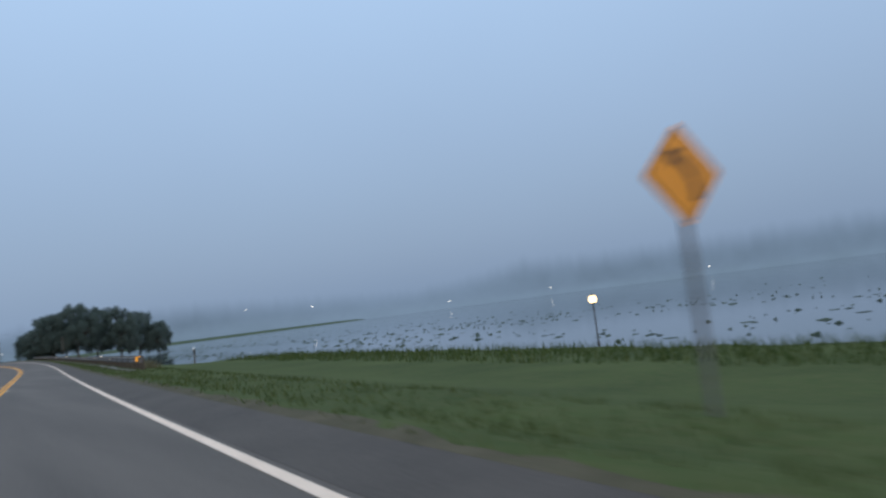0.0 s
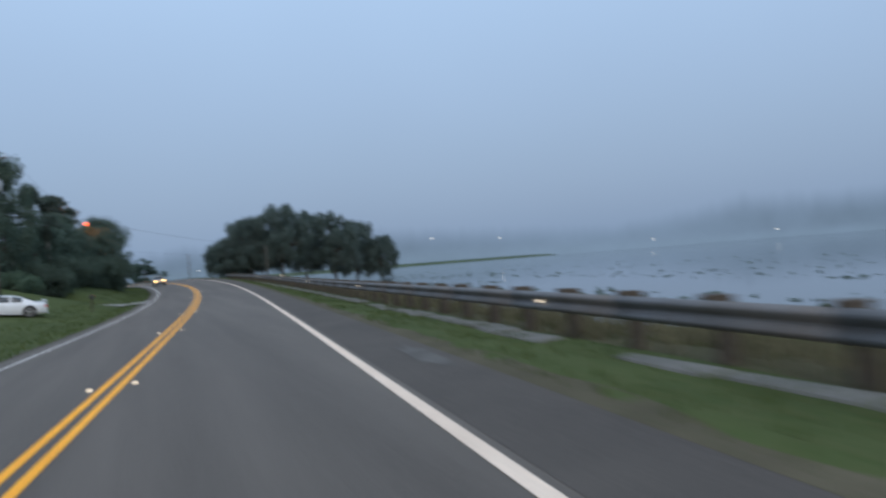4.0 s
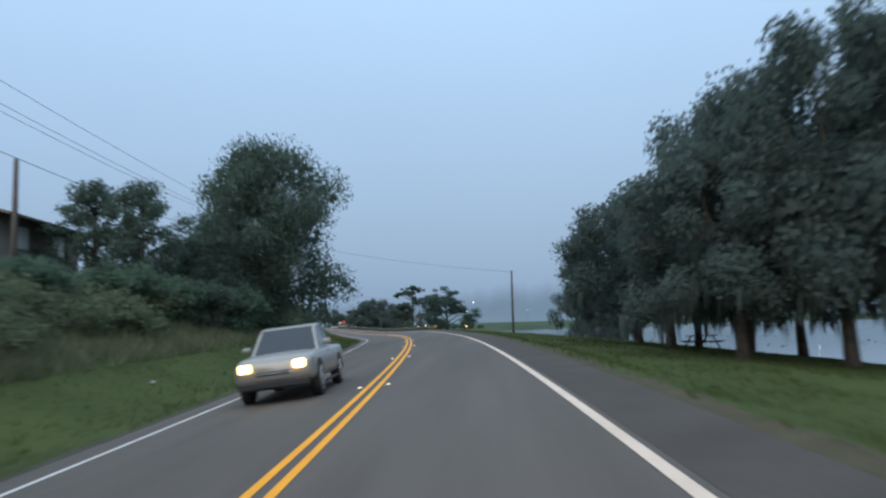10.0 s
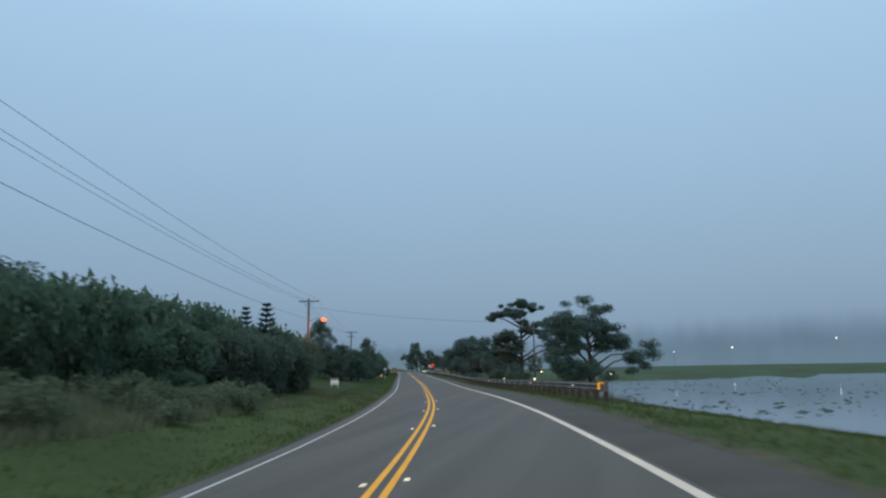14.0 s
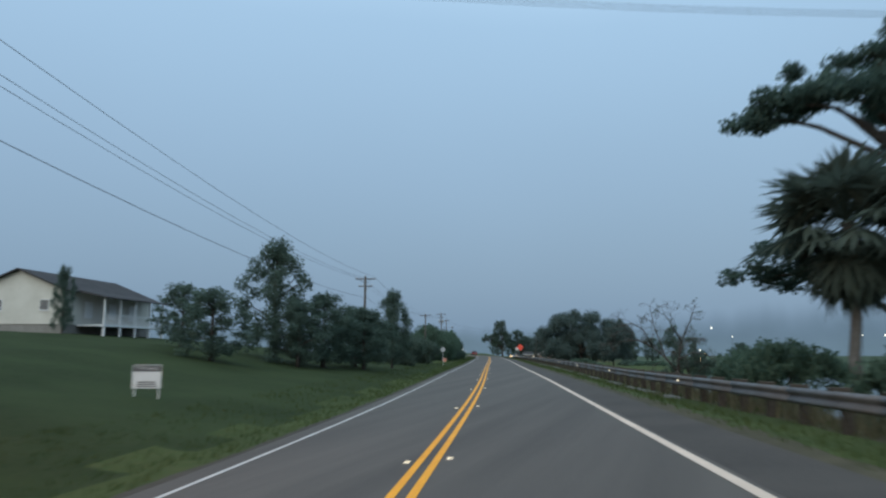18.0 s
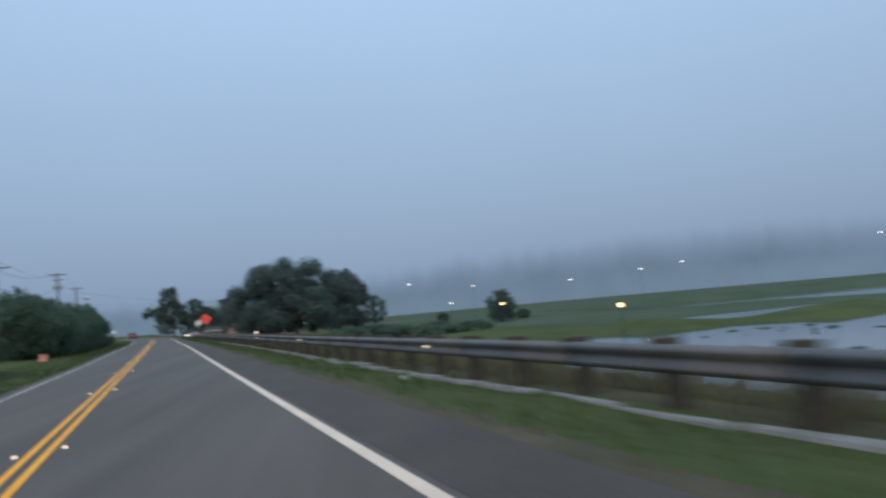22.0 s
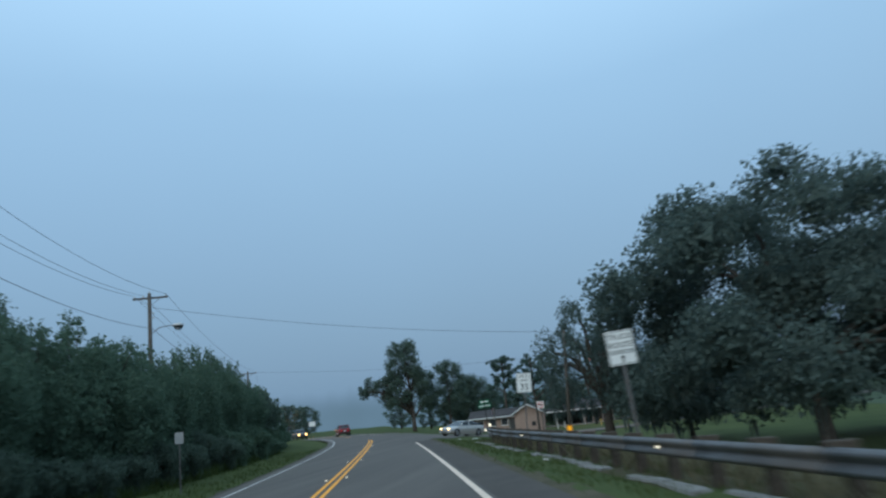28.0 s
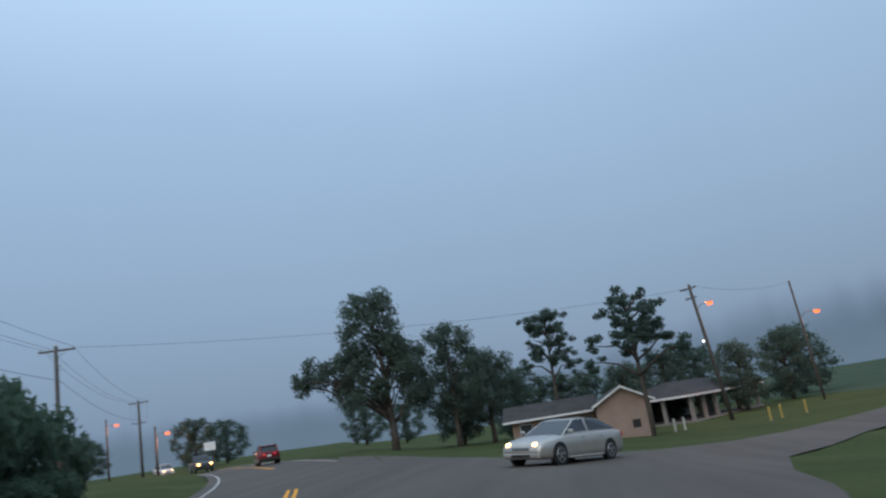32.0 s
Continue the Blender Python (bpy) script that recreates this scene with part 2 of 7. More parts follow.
# headlamp shine is put into the reflectors as a glow of their own
REFLECT = glow("reflector_lit_by_headlamps", (1.0, 0.86, 0.66), 1.5)
AMBERREF = glow("amber_reflector_lit_by_headlamps", (1.0, 0.42, 0.02), 0.8)
SODIUM = glow("sodium_lamp", (1.0, 0.12, 0.03), 3.8)
WARMLAMP = glow("warm_lamp", (1.0, 0.70, 0.34), 3.5)
COOLLAMP = glow("cool_lamp", (1.0, 0.95, 0.85), 2.6)
HEADLAMP = glow("headlamp_lit", (1.0, 0.60, 0.18), 9.0)
TAILLAMP = glow("tail_lamp_lit", (1.0, 0.04, 0.06), 2.2)
RUBBER = plain("tyre_rubber", (0.018, 0.018, 0.018), 0.85)
RIM = plain("wheel_rim", (0.45, 0.45, 0.46), 0.35, 0.8)
GLASS_DARK = plain("car_glass", (0.015, 0.018, 0.022), 0.06, 0.0, 0.6)
CHROME = plain("chrome", (0.6, 0.6, 0.6), 0.2, 0.9)
BLACKPLASTIC = plain("black_plastic", (0.02, 0.02, 0.02), 0.6)
PAINT_RED = plain("car_paint_red", (0.16, 0.010, 0.014), 0.25, 0.2, 0.5)
PAINT_SILVER = plain("car_paint_silver", (0.46, 0.435, 0.40), 0.28, 0.5, 0.5)
PAINT_WHITE = plain("car_paint_white", (0.62, 0.63, 0.64), 0.28, 0.0, 0.5)
PAINT_TAN = plain("car_paint_tan", (0.30, 0.28, 0.25), 0.3, 0.3, 0.5)
PAINT_DARK = plain("car_paint_dark", (0.06, 0.065, 0.07), 0.28, 0.3, 0.5)
STUCCO_TAN = noisy("stucco_tan", (0.30, 0.215, 0.175), (0.38, 0.28, 0.23), 0.7, 0.9, 0, 0.2, 0.3, 20.0, (0.25, 0.18, 0.145))
STUCCO_GREY = noisy("stucco_grey", (0.22, 0.20, 0.18), (0.30, 0.28, 0.26), 0.7, 0.9, 0, 0.2, 0.3, 20.0, (0.18, 0.165, 0.15))
STUCCO_PALE = noisy("siding_pale", (0.52, 0.50, 0.44), (0.64, 0.62, 0.56), 0.7, 0.85, 0, 0.2, 0.2, 16.0, (0.46, 0.44, 0.40))
SHINGLE = noisy("roof_shingles", (0.034, 0.031, 0.031), (0.066, 0.060, 0.060), 0.9, 0.9, 0, 0.2, 0.6, 8.0, (0.045, 0.042, 0.042))
TRIM = plain("white_trim", (0.70, 0.70, 0.69), 0.5)
WINDOWGLASS = plain("window_glass", (0.04, 0.05, 0.06), 0.08, 0.0, 0.6)
DEADLEAF = foliage("dead_leaves", (0.10, 0.062, 0.036), (0.20, 0.135, 0.085), 0.85, 0.2)
DEBRIS = plain("pale_litter", (0.42, 0.41, 0.39), 0.8)

# ---- the road's line: s metres along, u metres to the right of the centre line ----
HK = [-260, -150, -115, -80, -45, -10, 25, 60, 95, 130, 165, 200, 235, 270, 305, 340, 375, 410, 445, 480, 515, 800]
HD = [-3.6, -3.951, -4.703, -5.364, -5.606, -4.913, -2.405, 0.998, 3.433, 6.669, 10.253, 13.116, 13.541, 14.622, 14.59, 14.41, 14.872, 14.5, 15.213, 15.544, 15.876, 15.876]
BS = [-150, -60, 0, 60, 130, 170, 230, 290, 350, 400, 440, 460, 490]
BV = [0.0947, 0.0659, 0.0804, 0.117, 0.0884, 0.1253, 0.1004, 0.0833, 0.08, 0.0525, 0.0446, 0.03, 0.0]
S_ALL = np.arange(-260, 801, 1.0)
th_all = np.radians(np.interp(S_ALL, HK, HD))
cx, cy = np.cumsum(-np.sin(th_all)), np.cumsum(np.cos(th_all))
cx, cy = cx - cx[260], cy - cy[260]


def bank(s):
    return np.interp(s, BS, BV)


def heading(s):
    return np.interp(s, HK, HD)


def xy(s, u):
    q = np.radians(heading(s))
    return np.interp(s, S_ALL, cx) + u * np.cos(q), np.interp(s, S_ALL, cy) + u * np.sin(q)


def swell(s):
    """The low crest that the road climbs over."""
    s = np.asarray(s, float)
    return 0.57 * (np.cos(np.pi * np.clip((115 - s) / 132, 0, 1)) + np.cos(np.pi * np.clip((s - 115) / 136, 0, 1)))


RISE_S = [-260, -30, 0, 30, 60, 130, 160, 200, 300, 350, 420, 520, 800]
RISE_V = [0.06, 0.06, 0.10, 0.26, 0.34, 0.34, 0.25, 0.13, 0.12, 0.06, 0.05, 0.03, 0.03]


def gz(s, u):
    """Height of the ground."""
    s, u = np.asarray(s, float), np.asarray(u, float)
    b = bank(s)
    # left: the paved plane, then a verge that climbs
    x = np.maximum(-u - 6.0, 0)
    up = np.interp(s, RISE_S, RISE_V) * (np.minimum(x, 16) + 0.12 * np.maximum(x - 16, 0)) * np.minimum(1, x / 3 + 0.15)
    up = up * (1 - 0.88 * np.exp(-((s - 26.3 + (u + 5) * 0.45) / 3.6) ** 4))  # the drive lies in a shallow cut
    # the lawn climbs towards the pale house
    up = up + 1.6 * np.interp(-u, [15, 36], [0, 1]) * np.interp(s, [238, 272, 315, 345], [0, 1, 1, 0])
    left = b * np.maximum(u, -6.0) + up
    # right: the shoulder drops to the verge, then to the lake or the meadow
    edge = b * 5.0
    verge = np.interp(u, [5.0, 6.4, 7.6], [0, 1, 1.15])
    low = np.interp(s, [-260, 60, 110, 170, 200, 225, 255, 300, 350, 400, 470, 800], [0.05, 0.25, 0.20, 0.42, 0.40, 0.30, 0.19, 0.26, 0.22, 0.07, -0.05, -0.3])
    base = edge + (low - edge) * np.minimum(verge, 1)
    lakey = np.interp(s, [-260, 70, 85, 130, 170, 200, 300, 318, 337, 800], [1, 1, 0.0, 0.0, 0.6, 1, 1, 0.9, 0.0, 0.0])
    near = np.interp(u, [7.6, 14, 22, 34], [0, -1.3, -2.2, -3.2])
    wide = np.interp(u, [7.6, 12, 20, 26, 34], [0, -0.75, -1.1, -1.5, -3.2])
    k_w = np.interp(s, [-260, -50, -20], [1, 1, 0])
    drop_lake = wide * k_w + near * (1 - k_w)
    drop_park = np.interp(u, [7.6, 24, 36, 125], [0, -0.9, -2.6, -3.2])
    drop_mead = np.interp(u, [7.6, 26, 60], [0, -2.3, -2.3]) * np.interp(s, [455, 482], [1, 0.5]) + np.interp(u + 9 * np.sin(s * 0.06) + 5 * np.sin(s * 0.15), [112, 122], [0, -3.0]) * np.interp(s, [455, 480], [1, 0])
    mead = np.interp(s, [322, 342], [0, 1])
    drop = lakey * drop_lake + (1 - lakey) * ((1 - mead) * drop_park + mead * drop_mead)
    h0 = np.interp(s, [-260, 330, 400, 470, 800], [150, 110, 62, 56, 60])
    hill = np.maximum(u - h0, 0)
    far = np.interp(s, [-260, 450, 500, 800], [0, 0, 1.4, 2.0])
    hill_z = far * (1 - np.exp(-hill * 0.0105))
    right = base + np.where(u > 5.0, drop, 0) + hill_z
    # the meadow's low shore against the lake
    wave = 340 + 7 * np.sin(u * 0.09) + 4 * np.sin(u * 0.23 + 1)
    right = right + np.where(u > 12, np.maximum(0, 1 - np.abs(s - wave) / 14) ** 0.7 * np.interp(u, [12, 26], [0, 1.7]), 0)
    crest = np.interp(s, [455, 520, 800], [0, 0.5, 0.9]) * np.interp(u, [2, 10], [1, 0.1])
    # the side road and the building's ground lie a little lower
    dip = np.interp(s, [458, 474], [0, 1]) * np.interp(u, [3, 8, 25], [0, 0.28, 0.45])
    return np.where(u <= -3.6, left, np.where(u <= 5.0, b * u, right)) + crest - dip + swell(s) * np.interp(u, [10, 36], [1, 0])


def bend(s):
    """How far the road's centre line swings left past the junction."""
    return -0.0024 * np.maximum(np.asarray(s, float) - 468, 0) ** 2


def place(s, u, dz=0.0, turn=0.0, z=None):
    """A pose at s, u with y along the road."""
    x, y = xy(s, u)
    return Matrix.Translation((x, y, (float(gz(s, u)) if z is None else z) + dz)) @ Matrix.Rotation(radians(float(heading(s)) + turn), 4, "Z")


# ---- mesh helpers ----
class Shape:
    """Collects vertices and faces."""

    def __init__(self):
        self.v, self.f = [], []

    def add(self, verts, faces):
        k = len(self.v)
        self.v += [tuple(p) for p in verts]
        self.f += [tuple(i + k for i in f) for f in faces]
        return self

    def box(self, x0, y0, z0, x1, y1, z1, bevel=0.0):
        if bevel <= 0:
            v = [(x, y, z) for z in (z0, z1) for x, y in ((x0, y0), (x1, y0), (x1, y1), (x0, y1))]
            return self.add(v, [(3, 2, 1, 0), (4, 5, 6, 7), (0, 1, 5, 4), (1, 2, 6, 5), (2, 3, 7, 6), (3, 0, 4, 7)])
        c = bevel
        ring = lambda e, z: [(x0 + e, y0 + c, z), (x0 + c, y0 + e, z), (x1 - c, y0 + e, z), (x1 - e, y0 + c, z), (x1 - e, y1 - c, z), (x1 - c, y1 - e, z), (x0 + c, y1 - e, z), (x0 + e, y1 - c, z)]
        v = ring(c, z0) + ring(0, z0 + c) + ring(0, z1 - c) + ring(c, z1)
        f = [tuple(range(7, -1, -1)), tuple(range(24, 32))]
        for r in range(3):
            f += [(r * 8 + i, r * 8 + (i + 1) % 8, r * 8 + 8 + (i + 1) % 8, r * 8 + 8 + i) for i in range(8)]
        return self.add(v, f)

    def tube(self, pts, radii, n=8, cap=True):
        pts = [Vector(p) for p in pts]
        k, m = len(self.v), len(pts)
        for i, (p, r) in enumerate(zip(pts, radii)):
            d = (pts[min(i + 1, m - 1)] - pts[max(i - 1, 0)]).normalized()
            a = d.cross(Vector((0.3, 1, 0.1)) if abs(d.y) < 0.8 else Vector((1, 0.2, 0))).normalized()
            b = d.cross(a)
            self.v += [tuple(p + (a * math.cos(t) + b * math.sin(t)) * r) for t in (2 * math.pi * j / n for j in range(n))]
        for i in range(m - 1):
            for j in range(n):
                q = k + i * n
                self.f.append((q + j, q + (j + 1) % n, q + n + (j + 1) % n, q + n + j))
        if cap:
            self.f += [tuple(k + j for j in range(n - 1, -1, -1)), tuple(k + (m - 1) * n + j for j in range(n))]
        return self

    def prism(self, outline, y0, y1):
        """An outline in x and z, pushed from y0 to y1."""
        n = len(outline)
        v = [(x, y0, z) for x, z in outline] + [(x, y1, z) for x, z in outline]
        return self.add(v, [tuple(range(n)), tuple(range(2 * n - 1, n - 1, -1))] + [(i, n + i, n + (i + 1) % n, (i + 1) % n) for i in range(n)])

    def mesh(self, name, mat, smooth=False):
        me = bpy.data.meshes.new(name)
        me.from_pydata(self.v, [], self.f)
        me.materials.append(mat)
        if smooth:
            me.polygons.foreach_set("use_smooth", [True] * len(me.polygons))
        me.update()
        return me


def arrays(name, verts, faces, mat, smooth=False):
    """A mesh from numpy arrays of quads."""
    me = bpy.data.meshes.new(name)
    verts, faces = np.asarray(verts, np.float32), np.asarray(faces, np.int32)
    n, k = faces.shape
    me.vertices.add(len(verts))
    me.vertices.foreach_set("co", verts.ravel())
    me.loops.add(n * k)
    me.loops.foreach_set("vertex_index", faces.ravel())
    me.polygons.add(n)
    me.polygons.foreach_set("loop_start", np.arange(0, n * k, k, dtype=np.int32))
    if smooth:
        me.polygons.foreach_set("use_smooth", np.ones(n, bool))
    me.materials.append(mat)
    me.update(calc_edges=True)
    me.validate()
    return me


def part(name, shape, mat, parent, label="", m=None, smooth=False):
    """One mesh object under a thing or part. shape: a Shape or a mesh."""
    me = shape.mesh(name, mat, smooth) if isinstance(shape, Shape) else shape
    ob = new(name, me)
    ob.parent = parent
    if m is not None:
        ob.matrix_basis = m
    if label:
        ob["label"] = label
    return ob


def thing(name, m, label, category, group="", kind=""):
    ob = new(name)
    ob.empty_display_size = 0.3
    ob.matrix_basis = m
    return tagged(ob, label, category, group, kind)


# ---- ground, road and lake ----
def strip(name, s0, s1, us, mat, lift=0.0, step=2.0, jag=0.0, seed=1):
    """A sheet that follows the road between the offsets us."""
    rs = np.random.RandomState(seed)
    S = np.linspace(s0, s1, max(2, int((s1 - s0) / step) + 1))
    U = np.array(us, float)[None, :] + np.zeros((len(S), 1))
    if jag:
        w = np.convolve(rs.randn(len(S) + 8), np.ones(3) / 3, "same")[4:-4] * jag
        U[:, -1 if us[-1] > 0 else 0] += w if us[-1] > 0 else -w
    U = U + bend(S)[:, None]
    X, Y = xy(S[:, None] + 0 * U, U)
    Z = np.where(S[:, None] < 475, gz(S[:, None] + 0 * U, U), gz(S[:, None] + 0 * U, 0 * U)) + lift
    n, k = U.shape
    idx = np.arange(n * k).reshape(n, k)
    f = np.stack([idx[:-1, :-1], idx[:-1, 1:], idx[1:, 1:], idx[1:, :-1]], -1).reshape(-1, 4)
    return arrays(name, np.stack([X, Y, Z], -1).reshape(-1, 3), f, mat, True)


def make_ground():
    S = np.concatenate([np.arange(-260, -120, 10), np.arange(-120, 15, 3.0), np.arange(15, 42, 0.75), np.arange(42, 620, 3.0), np.arange(620, 801, 10)])
    U = np.array([-260, -190, -140, -100, -75, -58, -46, -37, -30, -25, -22, -19, -16.5, -14.5, -13, -11.5, -10, -9, -8, -7, -6.4, -6, -5.4, -4.6, -3.6, 0, 3.4, 4.3, 4.6, 5.0, 5.4, 5.8, 6.4, 7, 7.6, 8.6, 10, 11.5, 13, 14.5, 16.5, 19, 22, 26, 31, 36, 44, 54, 62, 72, 85, 100, 115, 125, 135, 150, 165, 185, 210, 240, 280, 340, 420])
    SS, UU = np.meshgrid(S, U, indexing="ij")
    X, Y = xy(SS, UU)
    Z = gz(SS, UU)
    rough = np.array([noise.noise(Vector((a * 0.35, b * 0.35, 0))) for a, b in zip(X.ravel(), Y.ravel())]).reshape(X.shape)
    off = np.clip(np.maximum(-UU - 4.6, UU - 5.0) / 4, 0, 1)
    calm = np.clip(np.maximum(450 - SS, UU - 60) / 8, 0, 1)
    calm = calm * np.where(UU < 0, np.clip(np.abs(SS - 27) / 6 - 0.4, 0, 1), 1)
    under_road = (UU - bend(SS) > -6.5) & (UU - bend(SS) < 4.4)
    Z = Z + rough * 0.12 * off * calm - np.where(under_road, 0.06, 0) - np.where(under_road & (SS > 470), 0.12, 0)
    n, k = X.shape
    idx = np.arange(n * k).reshape(n, k)
    faces = np.stack([idx[:-1, :-1], idx[:-1, 1:], idx[1:, 1:], idx[1:, :-1]], -1).reshape(-1, 4)
    V = np.stack([X, Y, Z], -1).reshape(-1, 3)
    rim = np.concatenate([idx[0, :], idx[1:, -1], idx[-1, -2::-1], idx[-2:0:-1, 0]])
    mid = np.array([20.0, 260.0, 0.0])
    out = [V]
    last, count = rim, len(V)
    for kf, zf in ((1.6, 1.0), (3.0, 1.0), (7.0, 1.0)):
        W = (V[rim] - mid) * np.array([kf, kf, zf]) + mid
        ids = np.arange(count, count + len(rim))
        faces = np.concatenate([faces, np.stack([last, ids, np.roll(ids, -1), np.roll(last, -1)], -1)])
        out.append(W)
        last, count = ids, count + len(rim)
    ob = new("ground", arrays("ground", np.concatenate(out), faces, GRASS, True))
    # reeds cover the low ground away from the road
    ob.data.materials.append(MEADOW)
    slot = np.zeros(len(ob.data.polygons), np.int32)
    edge = np.where(SS > 325, 50, 100) + 7 * rough
    reedy = ((UU > edge) | (UU < -150 + 60 * rough))[:-1, :-1].ravel()
    slot[:len(reedy)] = reedy
    # the lawn on the left takes the grass with shade in its colour
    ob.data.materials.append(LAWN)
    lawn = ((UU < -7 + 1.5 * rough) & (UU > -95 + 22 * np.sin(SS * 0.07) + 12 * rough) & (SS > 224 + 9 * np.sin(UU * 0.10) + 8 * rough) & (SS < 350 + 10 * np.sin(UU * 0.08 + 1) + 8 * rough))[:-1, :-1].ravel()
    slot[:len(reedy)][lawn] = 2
    ob.data.materials.append(DRYGRASS)
    dry = (((SS > -72) & (SS < 74) | (SS > 176) & (SS < 446)) & (UU > 6.5 + 0.5 * rough) & (UU < 9.5 + 2 * rough))[:-1, :-1].ravel()
    slot[:len(reedy)][dry] = 3
    slot[len(reedy):] = 1
    ob.data.polygons.foreach_set("material_index", slot)
    return tagged(ob, "grassy verge, lake shore and hillside ground", "ground", kind="structure")


# the side road's edges: u, near and far s
SIDE = [(1.2, 470, 508), (2.5, 459, 503), (3.9, 453, 499), (5, 455.5, 495), (6.4, 457.6, 490.3), (7.6, 459.6, 487), (8.5, 461.2, 485), (10.5, 465.5, 482.2), (14, 471.5, 480.6), (18, 475.5, 482), (23, 480.5, 486.5), (29, 484.5, 491), (35, 488, 494.5), (45, 493.5, 500), (60, 501, 508), (80, 510, 518)]
make_ground()
road = tagged(new("road", strip("road", -250, 720, [-4.25, -3.6, -1.8, 0, 1.7, 3.45, 4.3], ASPHALT, 0.0)), "worn grey asphalt two-lane road", "road", kind="structure")
part("shoulder", strip("shoulder", -250, 462, [3.64, 4.1, 4.66], SHOULDER, 0.003, 0.7, 0.06, 5), SHOULDER, road, "dark crumbling paved shoulder")
part("gravel_edge", strip("gravel_edge", -250, 455, [4.60, 4.72, 4.92], SOIL, 0.004, 0.45, 0.13, 8), SOIL, road, "gritty dirt along the pavement edge")
part("gravel_edge", strip("gravel_edge", -250, 470, [-4.54, -4.40, -4.2], DIRT, -0.004, 0.45, 0.09, 9), DIRT, road, "gritty dirt along the pavement edge")
for u0, nm in ((-0.19, "yellow_line"), (0.07, "yellow_line")):
    part(nm, strip(nm, -250, 478, [u0, u0 + 0.12], YELLOW, 0.005), YELLOW, road, "solid yellow centre line")
part("edge_line", strip("edge_line", -250, 452, [3.43, 3.56], WHITE, 0.005), WHITE, road, "solid white edge line")
part("edge_line", strip("edge_line", -250, 700, [-3.65, -3.54], WHITE_THIN, 0.005), WHITE_THIN, road, "thin solid white edge line")
part("edge_line", strip("edge_line", 500, 700, [3.43, 3.56], WHITE, 0.005), WHITE, road, "solid white edge line")
part("yellow_line", strip("yellow_line", 505, 700, [-0.19, -0.07], YELLOW, 0.005), YELLOW, road, "solid yellow centre line")
part("yellow_line", strip("yellow_line", 505, 700, [0.07, 0.19], YELLOW, 0.005), YELLOW, road, "solid yellow centre line")

mk = Shape()
mk.prism([(-0.05, 0), (0.05, 0), (0.035, 0.014), (-0.035, 0.014)], -0.04, 0.04)
marker_mesh = mk.mesh("pavement_marker", REFLECT)
for i in range(-12, 37):
    for u0 in (-0.33, 0.33):
        s0 = 26.5 + 12.05 * i
        part("pavement_marker", marker_mesh, REFLECT, road, "" if i > -12 else "small raised reflective marker", place(s0, u0, 0.002))

# added water whose pale reflection stands in for mist past the meadow
mist_water = tagged(new("water", strip("water", 349, 474, [113, 135, 160, 260, 415, 700], WATER, 0.0, 8.0)), "added water sheet that stands in for mist beyond the meadow", "lake", kind="structure")
for vtx in mist_water.data.vertices:
    vtx.co.z = -2.75
lake = tagged(new("water", strip("water", -255, 350, [9, 20, 40, 70, 110, 160, 260, 415, 700], WATER, 0.0, 8.0)), "still grey lake water under mist", "lake", kind="structure")
for vtx in lake.data.vertices:
    vtx.co.z = -1.25


# side road, kerb line, driveway and the concrete strip under the rail
def patch(name, rows_s, mat, lift, label, parent=None, fine=False):
    """A sheet across the road: rows of (u, s0, s1)."""
    v, f = [], []
    if fine:
        us = np.linspace(rows_s[0][0], rows_s[-1][0], 28)
        key = sorted(rows_s)
        rows_s = [(float(q), float(np.interp(q, [r[0] for r in key], [r[1] for r in key])), float(np.interp(q, [r[0] for r in key], [r[2] for r in key]))) for q in us]
    for u0, a, b in rows_s:
        for t in np.linspace(0, 1, 13):
            s0 = a + (b - a) * t
            x, y = xy(s0, u0)
            v.append((x, y, float(gz(s0, u0)) + lift * (0.25 if abs(u0) < 5 else 1.0)))
    for i in range(len(rows_s) - 1):
        for j in range(12):
            k = i * 13 + j
            f.append((k, k + 13, k + 14, k + 1))
    me = arrays(name, v, f, mat)
    if parent is not None:
        return part(name, me, mat, parent, label)
    return tagged(new(name, me), label, name.replace("_", " "), kind="structure")


patch("side_road", SIDE, ASPHALT, 0.03, "grey asphalt side road leaving the junction")
patch("driveway", [(-4.1, 20.5, 28.5), (-5, 22, 27.1), (-6, 22.8, 27.8), (-9, 24.5, 29.9), (-13, 26.6, 32.2)], CONCRETE, 0.04, "pale concrete driveway apron", fine=True)


def slabs(s0, s1, seed, keep=0.55, mat=SLAB, wide=0.14, u0=6.70):
    rs = np.random.RandomState(seed)
    strip_ob = tagged(new("concrete_strip"), "broken pale concrete strip under the guardrail", "concrete strip", kind="structure")
    kinds = []
    for k in range(4):
        sh = Shape()
        a = wide + 0.03 * k
        sh.add([(-a, -0.95, 0.0), (a, -0.9 + 0.1 * k, 0), (a - 0.08, 0.95, 0), (-a + 0.05, 0.9, 0), (-a + 0.03, -0.92, 0.05), (a - 0.03, -0.87 + 0.1 * k, 0.05), (a - 0.11, 0.92, 0.05), (-a + 0.08, 0.87, 0.05)], [(4, 5, 6, 7), (0, 1, 5, 4), (1, 2, 6, 5), (2, 3, 7, 6), (3, 0, 4, 7)])
        kinds.append(sh.mesh("slab", mat))
    s = s0
    while s < s1:
        if rs.rand() < keep:
            part("slab", kinds[rs.randint(4)], mat, strip_ob, "", place(s, u0 + rs.randn() * 0.07, -0.02 + 0.012 * rs.rand(), rs.randn() * 3))
        s += 1.95
    return strip_ob



